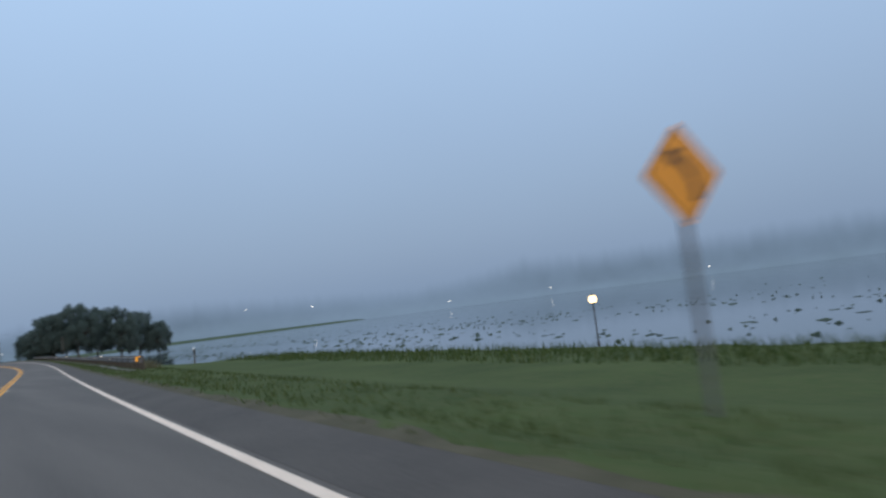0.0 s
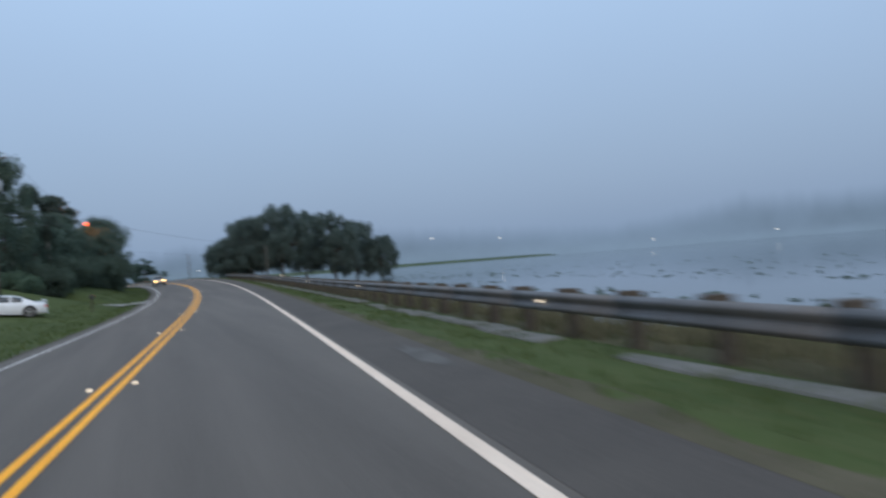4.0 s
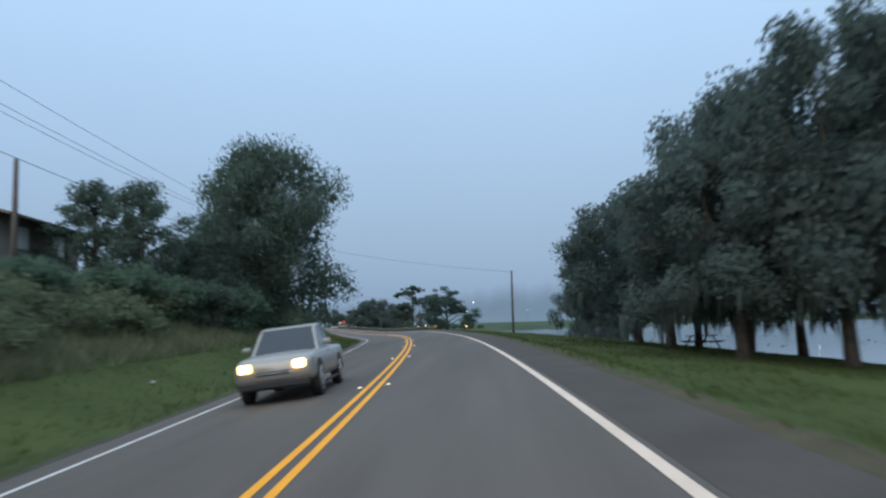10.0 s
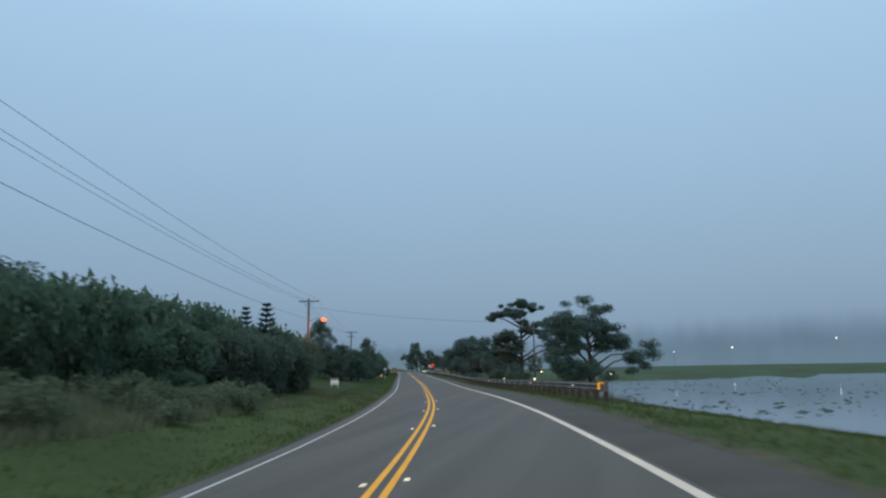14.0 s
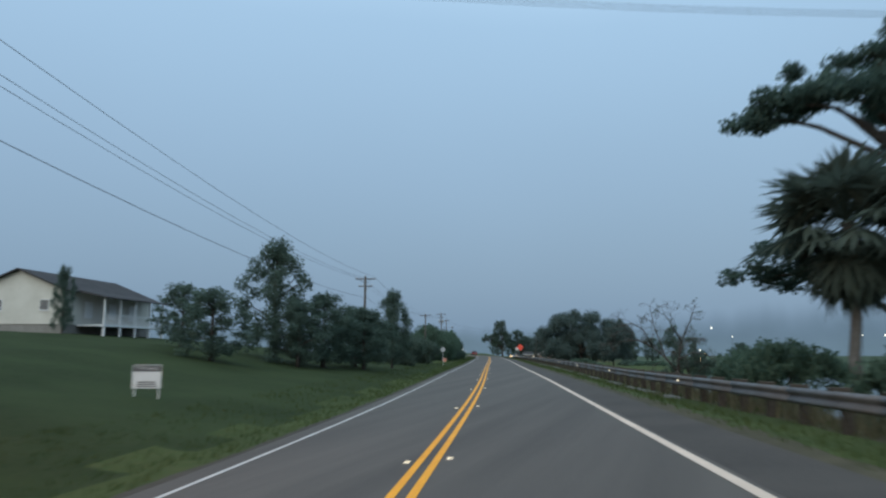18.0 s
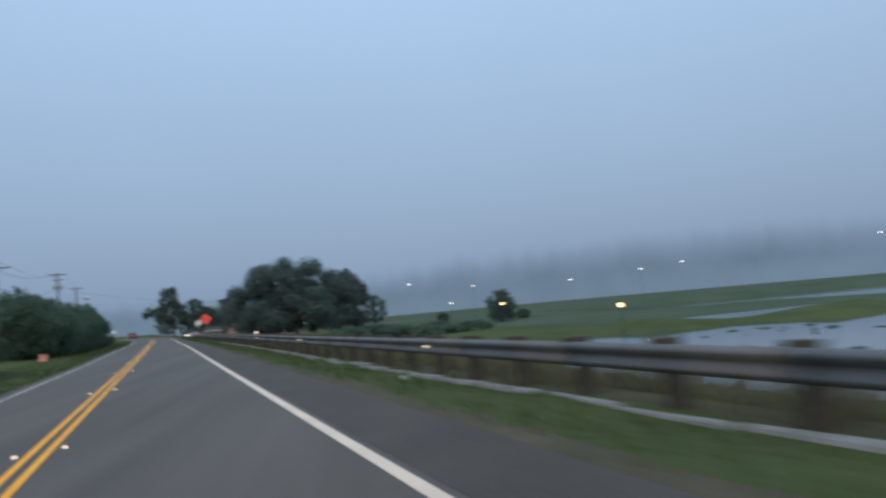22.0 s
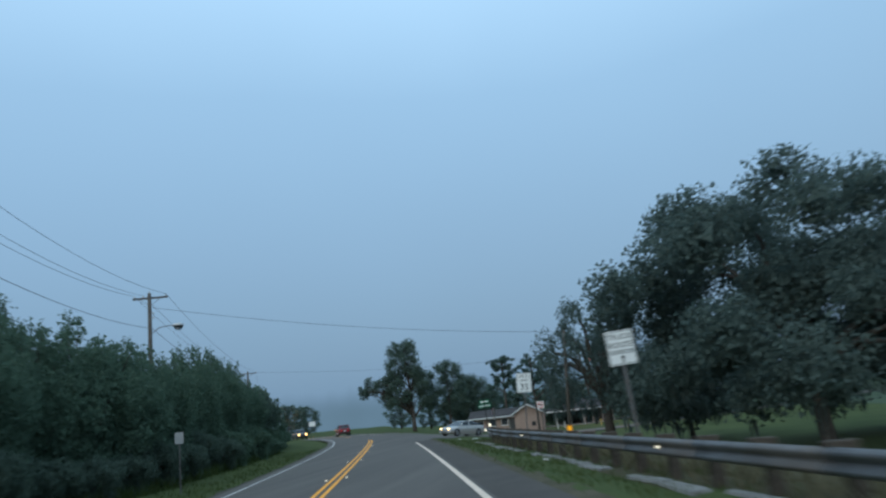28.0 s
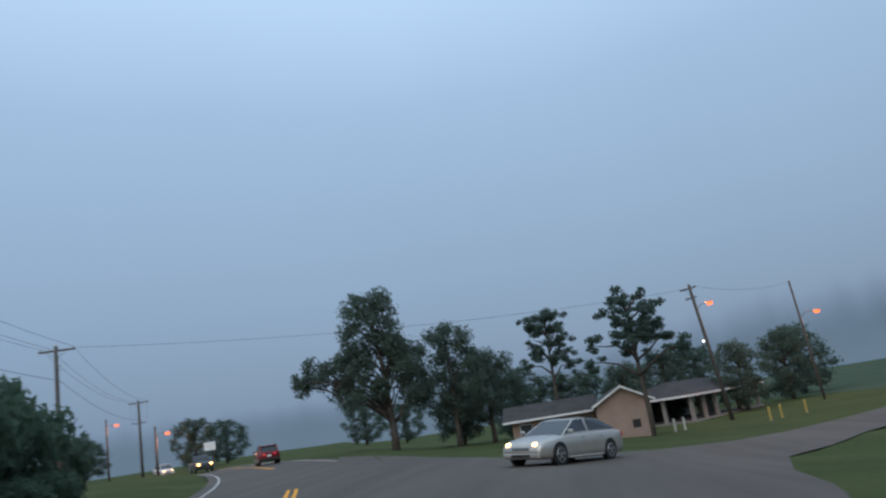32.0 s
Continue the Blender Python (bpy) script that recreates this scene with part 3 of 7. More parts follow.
# ---- plants ----
def leaf_quads(P, size, rs, out=None, flat=0.35):
    """A tilted pointed leaf clump at each place: three corners and one face."""
    n = len(P)
    d = rs.randn(n, 3)
    if out is not None:
        d = d * flat * 2.2 + out
    d /= np.linalg.norm(d, axis=1, keepdims=True) + 1e-9
    a = np.cross(d, rs.randn(n, 3))
    a /= np.linalg.norm(a, axis=1, keepdims=True) + 1e-9
    b = np.cross(d, a)
    sz = size * (0.6 + 0.8 * rs.rand(n, 1))
    asp = 0.45 + 0.35 * rs.rand(n, 1)
    v = np.stack([P - a * sz * 0.5 - b * sz * asp * 0.35, P + a * sz * 0.5 - b * sz * asp * 0.25 + d * sz * 0.10, P + b * sz * asp * 0.65 + a * sz * 0.12 * rs.randn(n, 1)], 1).reshape(-1, 3)
    return v, np.arange(n * 3).reshape(-1, 3)


def crown_mesh(name, blobs, count, size, mat, seed, low=0.0, core=0.62, spread=0.42, inner=60):
    """Leaf clumps gathered round the twigs of each limb, with a dense inner mass and gaps."""
    rs = np.random.RandomState(seed)
    C = np.array([b[:3] for b in blobs], float)
    R = np.array([b[3:6] if len(b) == 6 else (b[3],) * 3 for b in blobs], float)
    w = (R[:, 0] * R[:, 1]) ** 1.0
    i = rs.choice(len(C), count, p=w / w.sum())
    d = rs.randn(count, 3)
    d /= np.linalg.norm(d, axis=1, keepdims=True)
    sub = rs.randint(0, 30, count)
    jig = np.random.RandomState(seed + 7).randn(len(C) * 30, 3)
    jig /= np.linalg.norm(jig, axis=1, keepdims=True)
    twig = jig[i * 30 + sub]
    dd = 0.74 * twig + spread * d
    reach = np.linalg.norm(dd, axis=1, keepdims=True)
    dd *= np.minimum(reach, 0.98) / reach
    r = 0.64 + 0.44 * rs.rand(count, 1) ** 0.8
    P = C[i] + dd * R[i] * r
    if low is not None:
        P[:, 2] = np.maximum(P[:, 2], low + 0.25 * rs.rand(count) * size)
    v, f = leaf_quads(P, size, rs, dd)
    if core > 0:
        # large inner clumps that close the crown
        k = np.repeat(np.arange(len(C)), inner)
        e = rs.randn(len(k), 3)
        e /= np.linalg.norm(e, axis=1, keepdims=True)
        Q = C[k] + e * R[k] * core * rs.rand(len(k), 1) ** 0.4
        if low is not None:
            Q[:, 2] = np.maximum(Q[:, 2], low + R[k, 2] * 0.25)
        v2, f2 = leaf_quads(Q, R[k, :1] * 0.36, rs, e)
        v, f = np.concatenate([v, v2]), np.concatenate([f, f2 + len(v)])
    return arrays(name, v, f, mat)


def limb_path(p0, p1, rs, n=4, sag=0.12):
    p0, p1 = np.array(p0, float), np.array(p1, float)
    L = np.linalg.norm(p1 - p0)
    out = []
    for i in range(n + 1):
        t = i / n
        q = p0 + (p1 - p0) * t
        q = q + rs.randn(3) * L * 0.035 * (0 < i < n)
        q[2] += sag * L * math.sin(math.pi * t)
        out.append(q)
    return out


def woody(trunk_pts, trunk_r, limbs, rs, n=8):
    sh = Shape()
    sh.tube(trunk_pts, trunk_r, n)
    for p0, p1, r0 in limbs:
        pts = limb_path(p0, p1, rs)
        sh.tube(pts, np.linspace(r0, r0 * 0.25, len(pts)), 6)
    return sh


def oak_parts(seed, H=12.0, W=15.0, leaves=11000, low=0.26, size=0.27, strands=260, n=54, inner=34, girth=1.0):
    rs = np.random.RandomState(seed)
    fork = H * 0.2
    blobs, limbs = [], []
    bottom = (low - 0.46) / 0.46
    for k in range(n):
        c = 1 - (1 - max(bottom, -0.92)) * (k + 0.5) / n
        a = k * 2.39996 + rs.rand() * 0.4
        q = 0.76 + 0.26 * rs.rand() if k % 5 else 0.4
        ring = math.sqrt(max(0.0, 1 - c * c)) if c > 0 else (1 - 0.35 * c * c)
        r = 0.43 * W * q * ring
        z = H * (0.46 + 0.42 * c * (q if c > 0 else 1.0))
        rad = W * (0.075 + 0.045 * rs.rand())
        blobs.append((r * math.cos(a), r * math.sin(a), z, rad, rad, rad * 0.85))
        if k % 5 == 1:
            limbs.append(((rs.randn() * 0.15, rs.randn() * 0.15, fork + rs.rand() * H * 0.12), (r * math.cos(a) * 0.85, r * math.sin(a) * 0.85, z - rad * 0.3), 0.20 + 0.08 * rs.rand()))
    trunk = woody([(0, 0, -0.8), (0.05, 0, 0.3), (0.1, 0.08, fork * 0.6), (0.0, 0.1, fork * 1.5), (0.1, 0, H * 0.55)], [0.50 * girth, 0.36 * girth, 0.31 * girth, 0.27 * girth, 0.10 * girth], [(p, q, r * girth) for p, q, r in limbs], rs)
    v, f = [], []
    hang = None
    for k in range(strands):
        if k % 7 == 0:
            b = blobs[n - 1 - rs.randint(20)]
            hang = (b[0] + rs.randn() * b[3] * 0.55, b[1] + rs.randn() * b[3] * 0.55, b[2] - b[5] * (0.35 + 0.4 * rs.rand()), 0.35 + 1.0 * rs.rand() ** 1.6)
        p = (hang[0] + rs.randn() * 0.12, hang[1] + rs.randn() * 0.12, hang[2] + rs.randn() * 0.1)
        ln, wd, a = hang[3] * (0.5 + 0.7 * rs.rand()), 0.025 + 0.045 * rs.rand(), rs.rand() * 3.14
        dx, dy = math.cos(a) * wd, math.sin(a) * wd
        j = len(v)
        v += [(p[0] - dx, p[1] - dy, p[2]), (p[0] + dx, p[1] + dy, p[2]), (p[0] + dx * 1.2 + 0.04, p[1] + dy * 1.2, p[2] - ln * 0.5), (p[0] + 0.05 * rs.randn(), p[1] + 0.05 * rs.randn(), p[2] - ln)]
        f.append((j, j + 1, j + 2, j + 3))
    return (trunk.mesh("trunk", BARK, True), crown_mesh("crown", blobs, leaves, size, OAKLEAF, seed + 100, 0.1, inner=inner), arrays("moss", v, f, MOSS))


def tall_parts(seed, H=12.0, W=8.0, leaves=9000, mat=None, low=0.18, size=0.34, core=0.62, n=44):
    rs = np.random.RandomState(seed)
    blobs, limbs = [], []
    for k in range(n):
        t = (k + 0.5) / n
        z = H * (low + (0.91 - low) * t)
        env = W * 0.5 * math.sin(math.pi * (0.22 + 0.72 * t)) ** 0.75
        a = k * 2.39996 + rs.rand()
        r = env * (0.52 + 0.36 * rs.rand()) if k % 4 else env * 0.2
        rad = W * (0.10 + 0.055 * rs.rand())
        blobs.append((r * math.cos(a), r * math.sin(a), z, rad, rad, rad))
        if k % 3 == 0:
            limbs.append(((0, 0, max(H * 0.12, z - H * 0.16)), (r * math.cos(a), r * math.sin(a), z), 0.09))
    trunk = woody([(0, 0, -0.6), (0.03, 0, H * 0.12), (0.12, 0.05, H * 0.45), (0, 0.05, H * 0.85)], [0.28, 0.21, 0.15, 0.03], limbs, rs)
    return (trunk.mesh("trunk", BARK, True), crown_mesh("crown", blobs, leaves, size, mat or TREELEAF, seed + 100, 0.05, core, inner=32))


def lopsided_parts(seed, H=14.6, leaves=21000, size=0.25):
    """A tall crown over a broad skirt, with long low limbs on one side."""
    rs = np.random.RandomState(seed)
    blobs, limbs = [], []
    for n, cx, half, z0, z1, rad in ((28, -0.9, 2.9, 8.0, 13.6, 1.05), (30, -0.5, 4.2, 4.0, 9.0, 1.2), (15, -5.0, 2.4, 5.8, 8.2, 0.8), (7, -7.4, 0.9, 6.2, 7.2, 0.5)):
        for k in range(n):
            t = (k + 0.5) / n
            a, q = k * 2.39996 + rs.rand(), half * math.sqrt(0.25 + 0.75 * rs.rand()) * (1 - 0.35 * t)
            x, y, z = cx + q * math.cos(a), q * 0.8 * math.sin(a), z0 + (z1 - z0) * t
            r = rad * (0.75 + 0.5 * rs.rand())
            blobs.append((x, y, z, r, r, r * 0.85))
            if k % 2 == 0:
                limbs.append(((0, 0, max(2.0, z - 1.5 - 0.35 * math.hypot(x, y))), (x, y, z), 0.08 + 0.008 * math.hypot(x, y)))
    trunk = woody([(0, 0, -0.6), (0.05, 0, 1.4), (-0.1, 0.1, 5.0), (-0.6, 0.05, H * 0.86)], [0.42, 0.30, 0.22, 0.04], limbs, rs)
    return (trunk.mesh("trunk", BARK, True), crown_mesh("crown", blobs, leaves, size, TREELEAF, seed + 100, 0.05, 0.45, inner=14))


def bush_parts(seed, H=3.0, W=5.0, leaves=5000, mat=None, size=0.26):
    rs = np.random.RandomState(seed)
    blobs, limbs = [], []
    for k in range(30):
        a, r = k * 2.39996, math.sqrt((k % 20 + 0.5) / 20) * 0.42 * W
        dome = math.sqrt(max(0.1, 1 - (r / (0.47 * W)) ** 2))
        z = H * (0.10 + 0.12 * rs.rand()) if k >= 20 else H * (0.18 + 0.66 * dome * (0.72 + 0.28 * rs.rand()))
        rad = W * (0.10 + 0.06 * rs.rand())
        blobs.append((r * math.cos(a), r * math.sin(a), z, rad, rad, min(rad, H * 0.24)))
        if k % 4 == 0:
            limbs.append(((0.1 * rs.randn(), 0.1 * rs.randn(), -0.2), (r * math.cos(a), r * math.sin(a), z), 0.04))
    trunk = woody([(0, 0, -0.3), (0, 0, H * 0.3), (0.1, 0.05, H * 0.6)], [0.08, 0.06, 0.03], limbs, rs, 6)
    return (trunk.mesh("stem", BARK, True), crown_mesh("foliage", blobs, leaves, size, mat or BUSHLEAF, seed + 100, -0.3, inner=26))


def hedge_parts(seed, H=6.5, W=5.5, leaves=14000, size=0.165):
    """A tall wild bush, leafy to the ground, with loose shoots on top."""
    rs = np.random.RandomState(seed)
    blobs, limbs = [], []
    n = 50
    for k in range(n):
        t = (k + 0.5) / n
        env = W * 0.5 * (0.95 if t < 0.5 else math.sqrt(max(0.05, 1 - ((t - 0.5) / 0.52) ** 2)))
        a, r = k * 2.39996, env * (0.5 + 0.38 * rs.rand())
        rad = W * (0.115 + 0.06 * rs.rand()) * (1.0 if t < 0.8 else 0.75)
        blobs.append((r * math.cos(a), r * math.sin(a), H * (0.06 + 0.80 * t), rad, rad, rad))
        if k % 5 == 0:
            limbs.append(((0.1 * rs.randn(), 0.1 * rs.randn(), -0.2), blobs[-1][:3], 0.05))
    for k in range(7):
        a, r = rs.rand() * 6.28, W * 0.3 * rs.rand()
        blobs.append((r * math.cos(a), r * math.sin(a), H * (0.88 + 0.12 * rs.rand()), 0.3, 0.3, 0.55))
        limbs.append(((r * math.cos(a) * 0.6, r * math.sin(a) * 0.6, H * 0.6), blobs[-1][:3], 0.03))
    trunk = woody([(0, 0, -0.3), (0, 0, H * 0.3), (0.1, 0.05, H * 0.6)], [0.10, 0.08, 0.03], limbs, rs, 6)
    return (trunk.mesh("stem", BARK, True), crown_mesh("foliage", blobs, leaves, size, BUSHLEAF, seed + 100, -0.3, 0.55, 0.5, inner=18))


def pine_parts(seed, H=10.0, tips=None, W=8.0, leaves=9000, top=0.5, lean=0.0, size=0.24, thick=0.2, puff=1.0, count=11, deep=0.26):
    """tips: sideways reach, depth and height of each limb's tuft of needles."""
    rs = np.random.RandomState(seed)
    if tips is None:
        tips = []
        for k in range(count):
            z = H * (top + (0.95 - top) * (k + rs.rand()) / count)
            r = W * 0.45 * (0.25 + 0.75 * rs.rand()) * (1.2 - 0.7 * (z / H - top) / (1 - top))
            tips.append((r * math.cos(k * 2.39996), r * math.sin(k * 2.39996), z))
    blobs, limbs = [], []
    for x, y, z in tips:
        c = np.array((x + lean * z / H, y, z))
        limbs.append(((lean * z / H * 0.9, 0, max(H * 0.2, z - 0.5 - 0.25 * math.hypot(x, y))), tuple(c), 0.07 + 0.012 * math.hypot(x, y)))
        for q in range(5):
            rad = puff * (0.42 + 0.34 * rs.rand())
            o = rs.randn(3) * np.array([0.62, 0.62, deep]) * puff
            blobs.append((*(c + o), rad * 1.15, rad * 1.15, rad * 0.72))
    trunk = woody([(0, 0, -1.4), (lean * 0.1, 0, H * 0.2), (lean * 0.5, 0.06, H * 0.55), (lean, 0, H * 0.93)], [thick * 1.2, thick, thick * 0.8, thick * 0.25], limbs, rs)
    return (trunk.mesh("trunk", BARK, True), crown_mesh("crown", blobs, leaves, size, PINELEAF, seed + 100, 0.2, 0.5, 0.5, inner=16))


def palm_parts(seed, H=11.0, fronds=40, big=1.0, skirt=22):
    """A fan palm: a thin trunk, stalked fans cut into fingers, and dead fans hanging below."""
    rs = np.random.RandomState(seed)
    sh = Shape()
    pts = [(0.04 * rs.randn() + 0.15 * math.sin(t * 2), 0.04 * rs.randn(), H * t) for t in np.linspace(-0.05, 1, 9)]
    sh.tube(pts, [0.22, 0.16, 0.135, 0.125, 0.12, 0.12, 0.12, 0.13, 0.16], 8)
    top = Vector(pts[-1])
    v, f = [], []
    for k in range(fronds + skirt):
        a = k * 2.39996 + 0.3 * rs.rand()
        e = radians(-28 + 106 * rs.rand() ** 0.9) if k < fronds else radians(-84 + 34 * rs.rand())
        reach = (0.75 + 0.35 * rs.rand()) * big if k < fronds else (0.45 + 0.25 * rs.rand()) * big
        dv = Vector((math.cos(a) * math.cos(e), math.sin(a) * math.cos(e), math.sin(e)))
        c = top + dv * reach
        c.z -= 0.12 * reach
        side = dv.cross(Vector((0, 0, 1))).normalized()
        upv = side.cross(dv)
        j = len(v)
        v += [tuple(top - side * 0.025), tuple(top + side * 0.025), tuple(c + side * 0.018), tuple(c - side * 0.018)]
        f.append((j, j + 1, j + 2, j + 3))
        fan = (0.70 + 0.2 * rs.rand()) * big
        for q in range(13):
            t = radians(-115 + 230 * q / 12)
            tip = c + (dv * math.cos(t) + side * math.sin(t)) * fan * (0.85 + 0.25 * rs.rand()) * (1.0 - 0.25 * abs(math.sin(t))) - upv * 0.10 * big
            tip.z -= (0.10 + 0.22 * rs.rand() + 0.10 * abs(math.sin(t))) * big
            w = (dv * -math.sin(t) + side * math.cos(t)) * 0.05 * big
            mid = c.lerp(tip, 0.5) + upv * 0.04 * big
            j = len(v)
            v += [tuple(c), tuple(mid - w), tuple(tip), tuple(mid + w)]
            f.append((j, j + 1, j + 2, j + 3))
    return (sh.mesh("trunk", PALMBARK, True), arrays("fronds", v, f, PALMLEAF))


def tiered_parts(seed, H=8.0):
    """A conifer with flat whorls of upturned branches, one above another."""
    rs = np.random.RandomState(seed)
    sh = Shape()
    sh.tube([(0, 0, -0.3), (0, 0, H * 0.5), (0, 0, H * 0.97)], [0.16, 0.10, 0.02], 8)
    v, f = [], []
    n = 15
    for k in range(n):
        z, r = H * (0.10 + 0.86 * k / (n - 1)), H * 0.25 * (1 - k / n) ** 0.75 + 0.10
        for b in range(9):
            a = b * 0.698 + k * 0.4 + 0.12 * rs.randn()
            for t in np.linspace(0.12, 1, 10):
                for q in range(4):
                    c = np.array([math.cos(a) * r * t, math.sin(a) * r * t, z + 0.26 * r * t * t]) + rs.randn(3) * 0.05
                    w = np.array([-math.sin(a), math.cos(a), 0]) * 0.17 * (1.1 - t * 0.6)
                    d = np.array([math.cos(a), math.sin(a), 0.25]) * 0.14
                    j = len(v)
                    v += [tuple(c - w), tuple(c + w), tuple(c + d + np.array([0, 0, 0.09 * rs.rand()]))]
                    f.append((j, j + 1, j + 2))
    return (sh.mesh("trunk", BARK, True), arrays("needles", v, f, PINELEAF))


def bare_parts(seed, H=4.8):
    """A thin trunk that leans to one side, with arching limbs and drooping twigs."""
    rs = np.random.RandomState(seed)
    sh = Shape()
    ends = []
    trunk = [(0.05, 0, -0.6), (0, 0, 0.2), (-0.2, 0.03, 0.8), (-0.5, 0.05, 1.3)]
    limbs = [[(-0.5, 0.05, 1.3), (-1.1, 0.1, 2.0), (-1.8, 0.15, 2.6), (-2.7, 0.1, 3.0), (-3.6, 0.1, 2.9), (-4.1, 0.1, 2.5)],
             [(-0.35, 0.04, 1.05), (-0.42, -0.1, 1.9), (-0.2, -0.15, 2.9), (0.15, -0.2, 3.7), (0.5, -0.2, 4.5)],
             [(-1.1, 0.1, 2.0), (-1.35, 0.5, 3.0), (-1.6, 0.8, 3.9), (-1.7, 0.9, 4.6)],
             [(-1.8, 0.15, 2.6), (-2.5, -0.5, 3.6), (-3.2, -0.8, 3.9), (-3.9, -1.0, 3.7)],
             [(-0.4, -0.1, 1.9), (0.3, -0.5, 2.3), (1.0, -0.8, 2.2), (1.5, -0.9, 1.8)],
             [(-0.2, -0.15, 2.9), (-0.8, -0.6, 3.7), (-1.2, -0.9, 4.3)],
             [(-0.5, 0.05, 1.3), (-0.1, 0.7, 2.3), (0.4, 1.2, 3.0), (0.9, 1.4, 3.1)]]
    sh.tube(trunk, [0.17, 0.13, 0.11, 0.09], 8)

    def grow(p, d, ln, r, depth):
        q = p + d * ln
        mid = p + d * ln * 0.5 + Vector(rs.randn(3)) * ln * 0.07
        sh.tube([p, mid, q], [r, r * 0.8, r * 0.6], 4, False)
        if depth >= 3:
            ends.append(tuple(q))
            return
        for k in range(3 if depth < 2 else 2):
            nd = (d + Vector(rs.randn(3)) * 0.55).normalized()
            nd.z = nd.z * 0.85 - 0.10
            grow(q, nd.normalized(), ln * (0.62 + 0.22 * rs.rand()), r * 0.66, depth + 1)

    for k, pts in enumerate(limbs):
        r0 = 0.062 if k < 2 else 0.036
        sh.tube(pts, np.linspace(r0, 0.016, len(pts)), 6)
        for a, b in zip(pts[:-1], pts[1:]):
            a, b = Vector(a), Vector(b)
            for j in range(3):
                p = a.lerp(b, rs.rand())
                d = ((b - a).normalized() + Vector(rs.randn(3)) * 0.8)
                d.z += 0.25
                grow(p, d.normalized(), 0.32 + 0.25 * rs.rand(), 0.014, 0)
        grow(Vector(pts[-1]), (Vector(pts[-1]) - Vector(pts[-2])).normalized(), 0.35, 0.014, 0)
    pick = np.array(ends)[rs.rand(len(ends)) < 0.22]
    v, f = leaf_quads(np.repeat(pick, 2, 0) + rs.randn(len(pick) * 2, 3) * 0.04, 0.10, rs)
    return (sh.mesh("trunk", BARK, True), arrays("leaves", v, f, TREELEAF))


def shrub_tree_parts(seed):
    """A small open tree with a spiky top on one side and low spreading limbs."""
    rs = np.random.RandomState(seed)
    tips = ((-2.2, 0.2, 5.0), (-1.9, -0.2, 4.5), (-1.7, 0.3, 4.0), (-0.5, 0.4, 4.2), (0.6, -0.3, 3.9), (1.4, 0.4, 3.2), (-1.2, -0.6, 2.8), (0.2, 0.6, 2.6), (2.1, -0.3, 2.1), (3.2, 0.2, 1.9), (1.4, 0.5, 1.5), (-1.7, 0.3, 1.5), (-0.2, -0.6, 1.2), (-3.0, 0.2, 0.9), (-3.7, -0.1, 1.2), (2.5, 0.6, 1.3), (0.9, -0.6, 2.9), (-0.4, 0.2, 3.3), (-1.3, 0.1, 3.4), (-1.5, 0.2, 2.1), (0.0, 0.1, 1.9), (1.0, 0.3, 2.3), (-0.6, -0.3, 2.5), (2.3, 0.3, 2.6), (3.0, -0.4, 2.5))
    blobs, limbs = [], []
    for x, y, z in tips:
        limbs.append(((0.05 * rs.randn(), 0.05 * rs.randn(), max(0.2, z * 0.45 - 0.3)), (x, y, z), 0.045))
        for q in range(3):
            r = 0.42 + 0.34 * rs.rand()
            o = rs.randn(3) * 0.42
            blobs.append((x + o[0], y + o[1], z + o[2] * 0.8, r, r, r * 0.8))
    trunk = woody([(0, 0, -0.6), (0.05, 0, 0.6), (-0.1, 0.05, 1.8), (-0.3, 0, 3.2)], [0.14, 0.11, 0.08, 0.03], limbs, rs, 7)
    return (trunk.mesh("trunk", BARK, True), crown_mesh("crown", blobs, 19000, 0.14, TREELEAF, seed + 100, 0.1, 0.4, inner=10))


def plant(name, meshes, s, u, label, category, scale=(1, 1, 1), turn=0.0, group="", dz=0.0, lean=0.0):
    m = place(s, u, dz, turn) @ Matrix.Rotation(radians(lean), 4, "Y") @ Matrix.Diagonal((*scale, 1))
    ob = thing(name, m, label, category, group)
    for me in meshes:
        nm = me.name.split(".")[0]
        o = part(nm, me, None, ob)
        if nm == "moss":
            tagged(o, "grey hanging moss", kind="stuff")
    return ob


OAKS = [oak_parts(k, 12.0, 15.0, 40000, 0.19, 0.225, 900) for k in (1, 2, 3)]
WEEPING = [oak_parts(k, 12.0, 15.0, 26000, 0.05, 0.24, 1500, 46, 10, 1.3) for k in (4, 5)]
GREAT = [oak_parts(k, 15.5, 21.0, 80000, 0.13, 0.25, 400) for k in (6, 7)]
TALLS = [tall_parts(k, 12.0, 8.5, 13000, None, 0.10, 0.225) for k in (11, 12, 13)]
FAR_TALLS = [tall_parts(k, 12.0, 8.5, 4600, None, 0.10, 0.36) for k in (16, 17)]
OPENS = [tall_parts(k, 12.0, 8.5, 14000, None, 0.25, 0.21, 0.5, 30) for k in (14, 15)]
PINES = [pine_parts(k) for k in (21, 22, 23)]
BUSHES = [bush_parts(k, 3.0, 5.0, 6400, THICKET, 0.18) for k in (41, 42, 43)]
HEDGES = [hedge_parts(k) for k in (46, 47, 48)]
LIGHTS = [bush_parts(k, 3.0, 5.0, 3600, None, 0.25) for k in (49, 50)]
SHRUBS = [bush_parts(k, 3.0, 5.0, 4200, None, 0.24) for k in (44, 45)]
TIER = tiered_parts(51)
BARE = bare_parts(61)

rt = random.Random(4)


def oak(s, u, h, w, label="dark live oak hung with grey moss on the lake bank", g="oaks by the lake", k=None, dz=0.0):
    v = OAKS[rt.randrange(3) if k is None else k % 3]
    return plant("oak_tree", v, s, u, label, "oak tree", (w / 15, w / 15, h / 12), rt.random() * 360, g, dz)


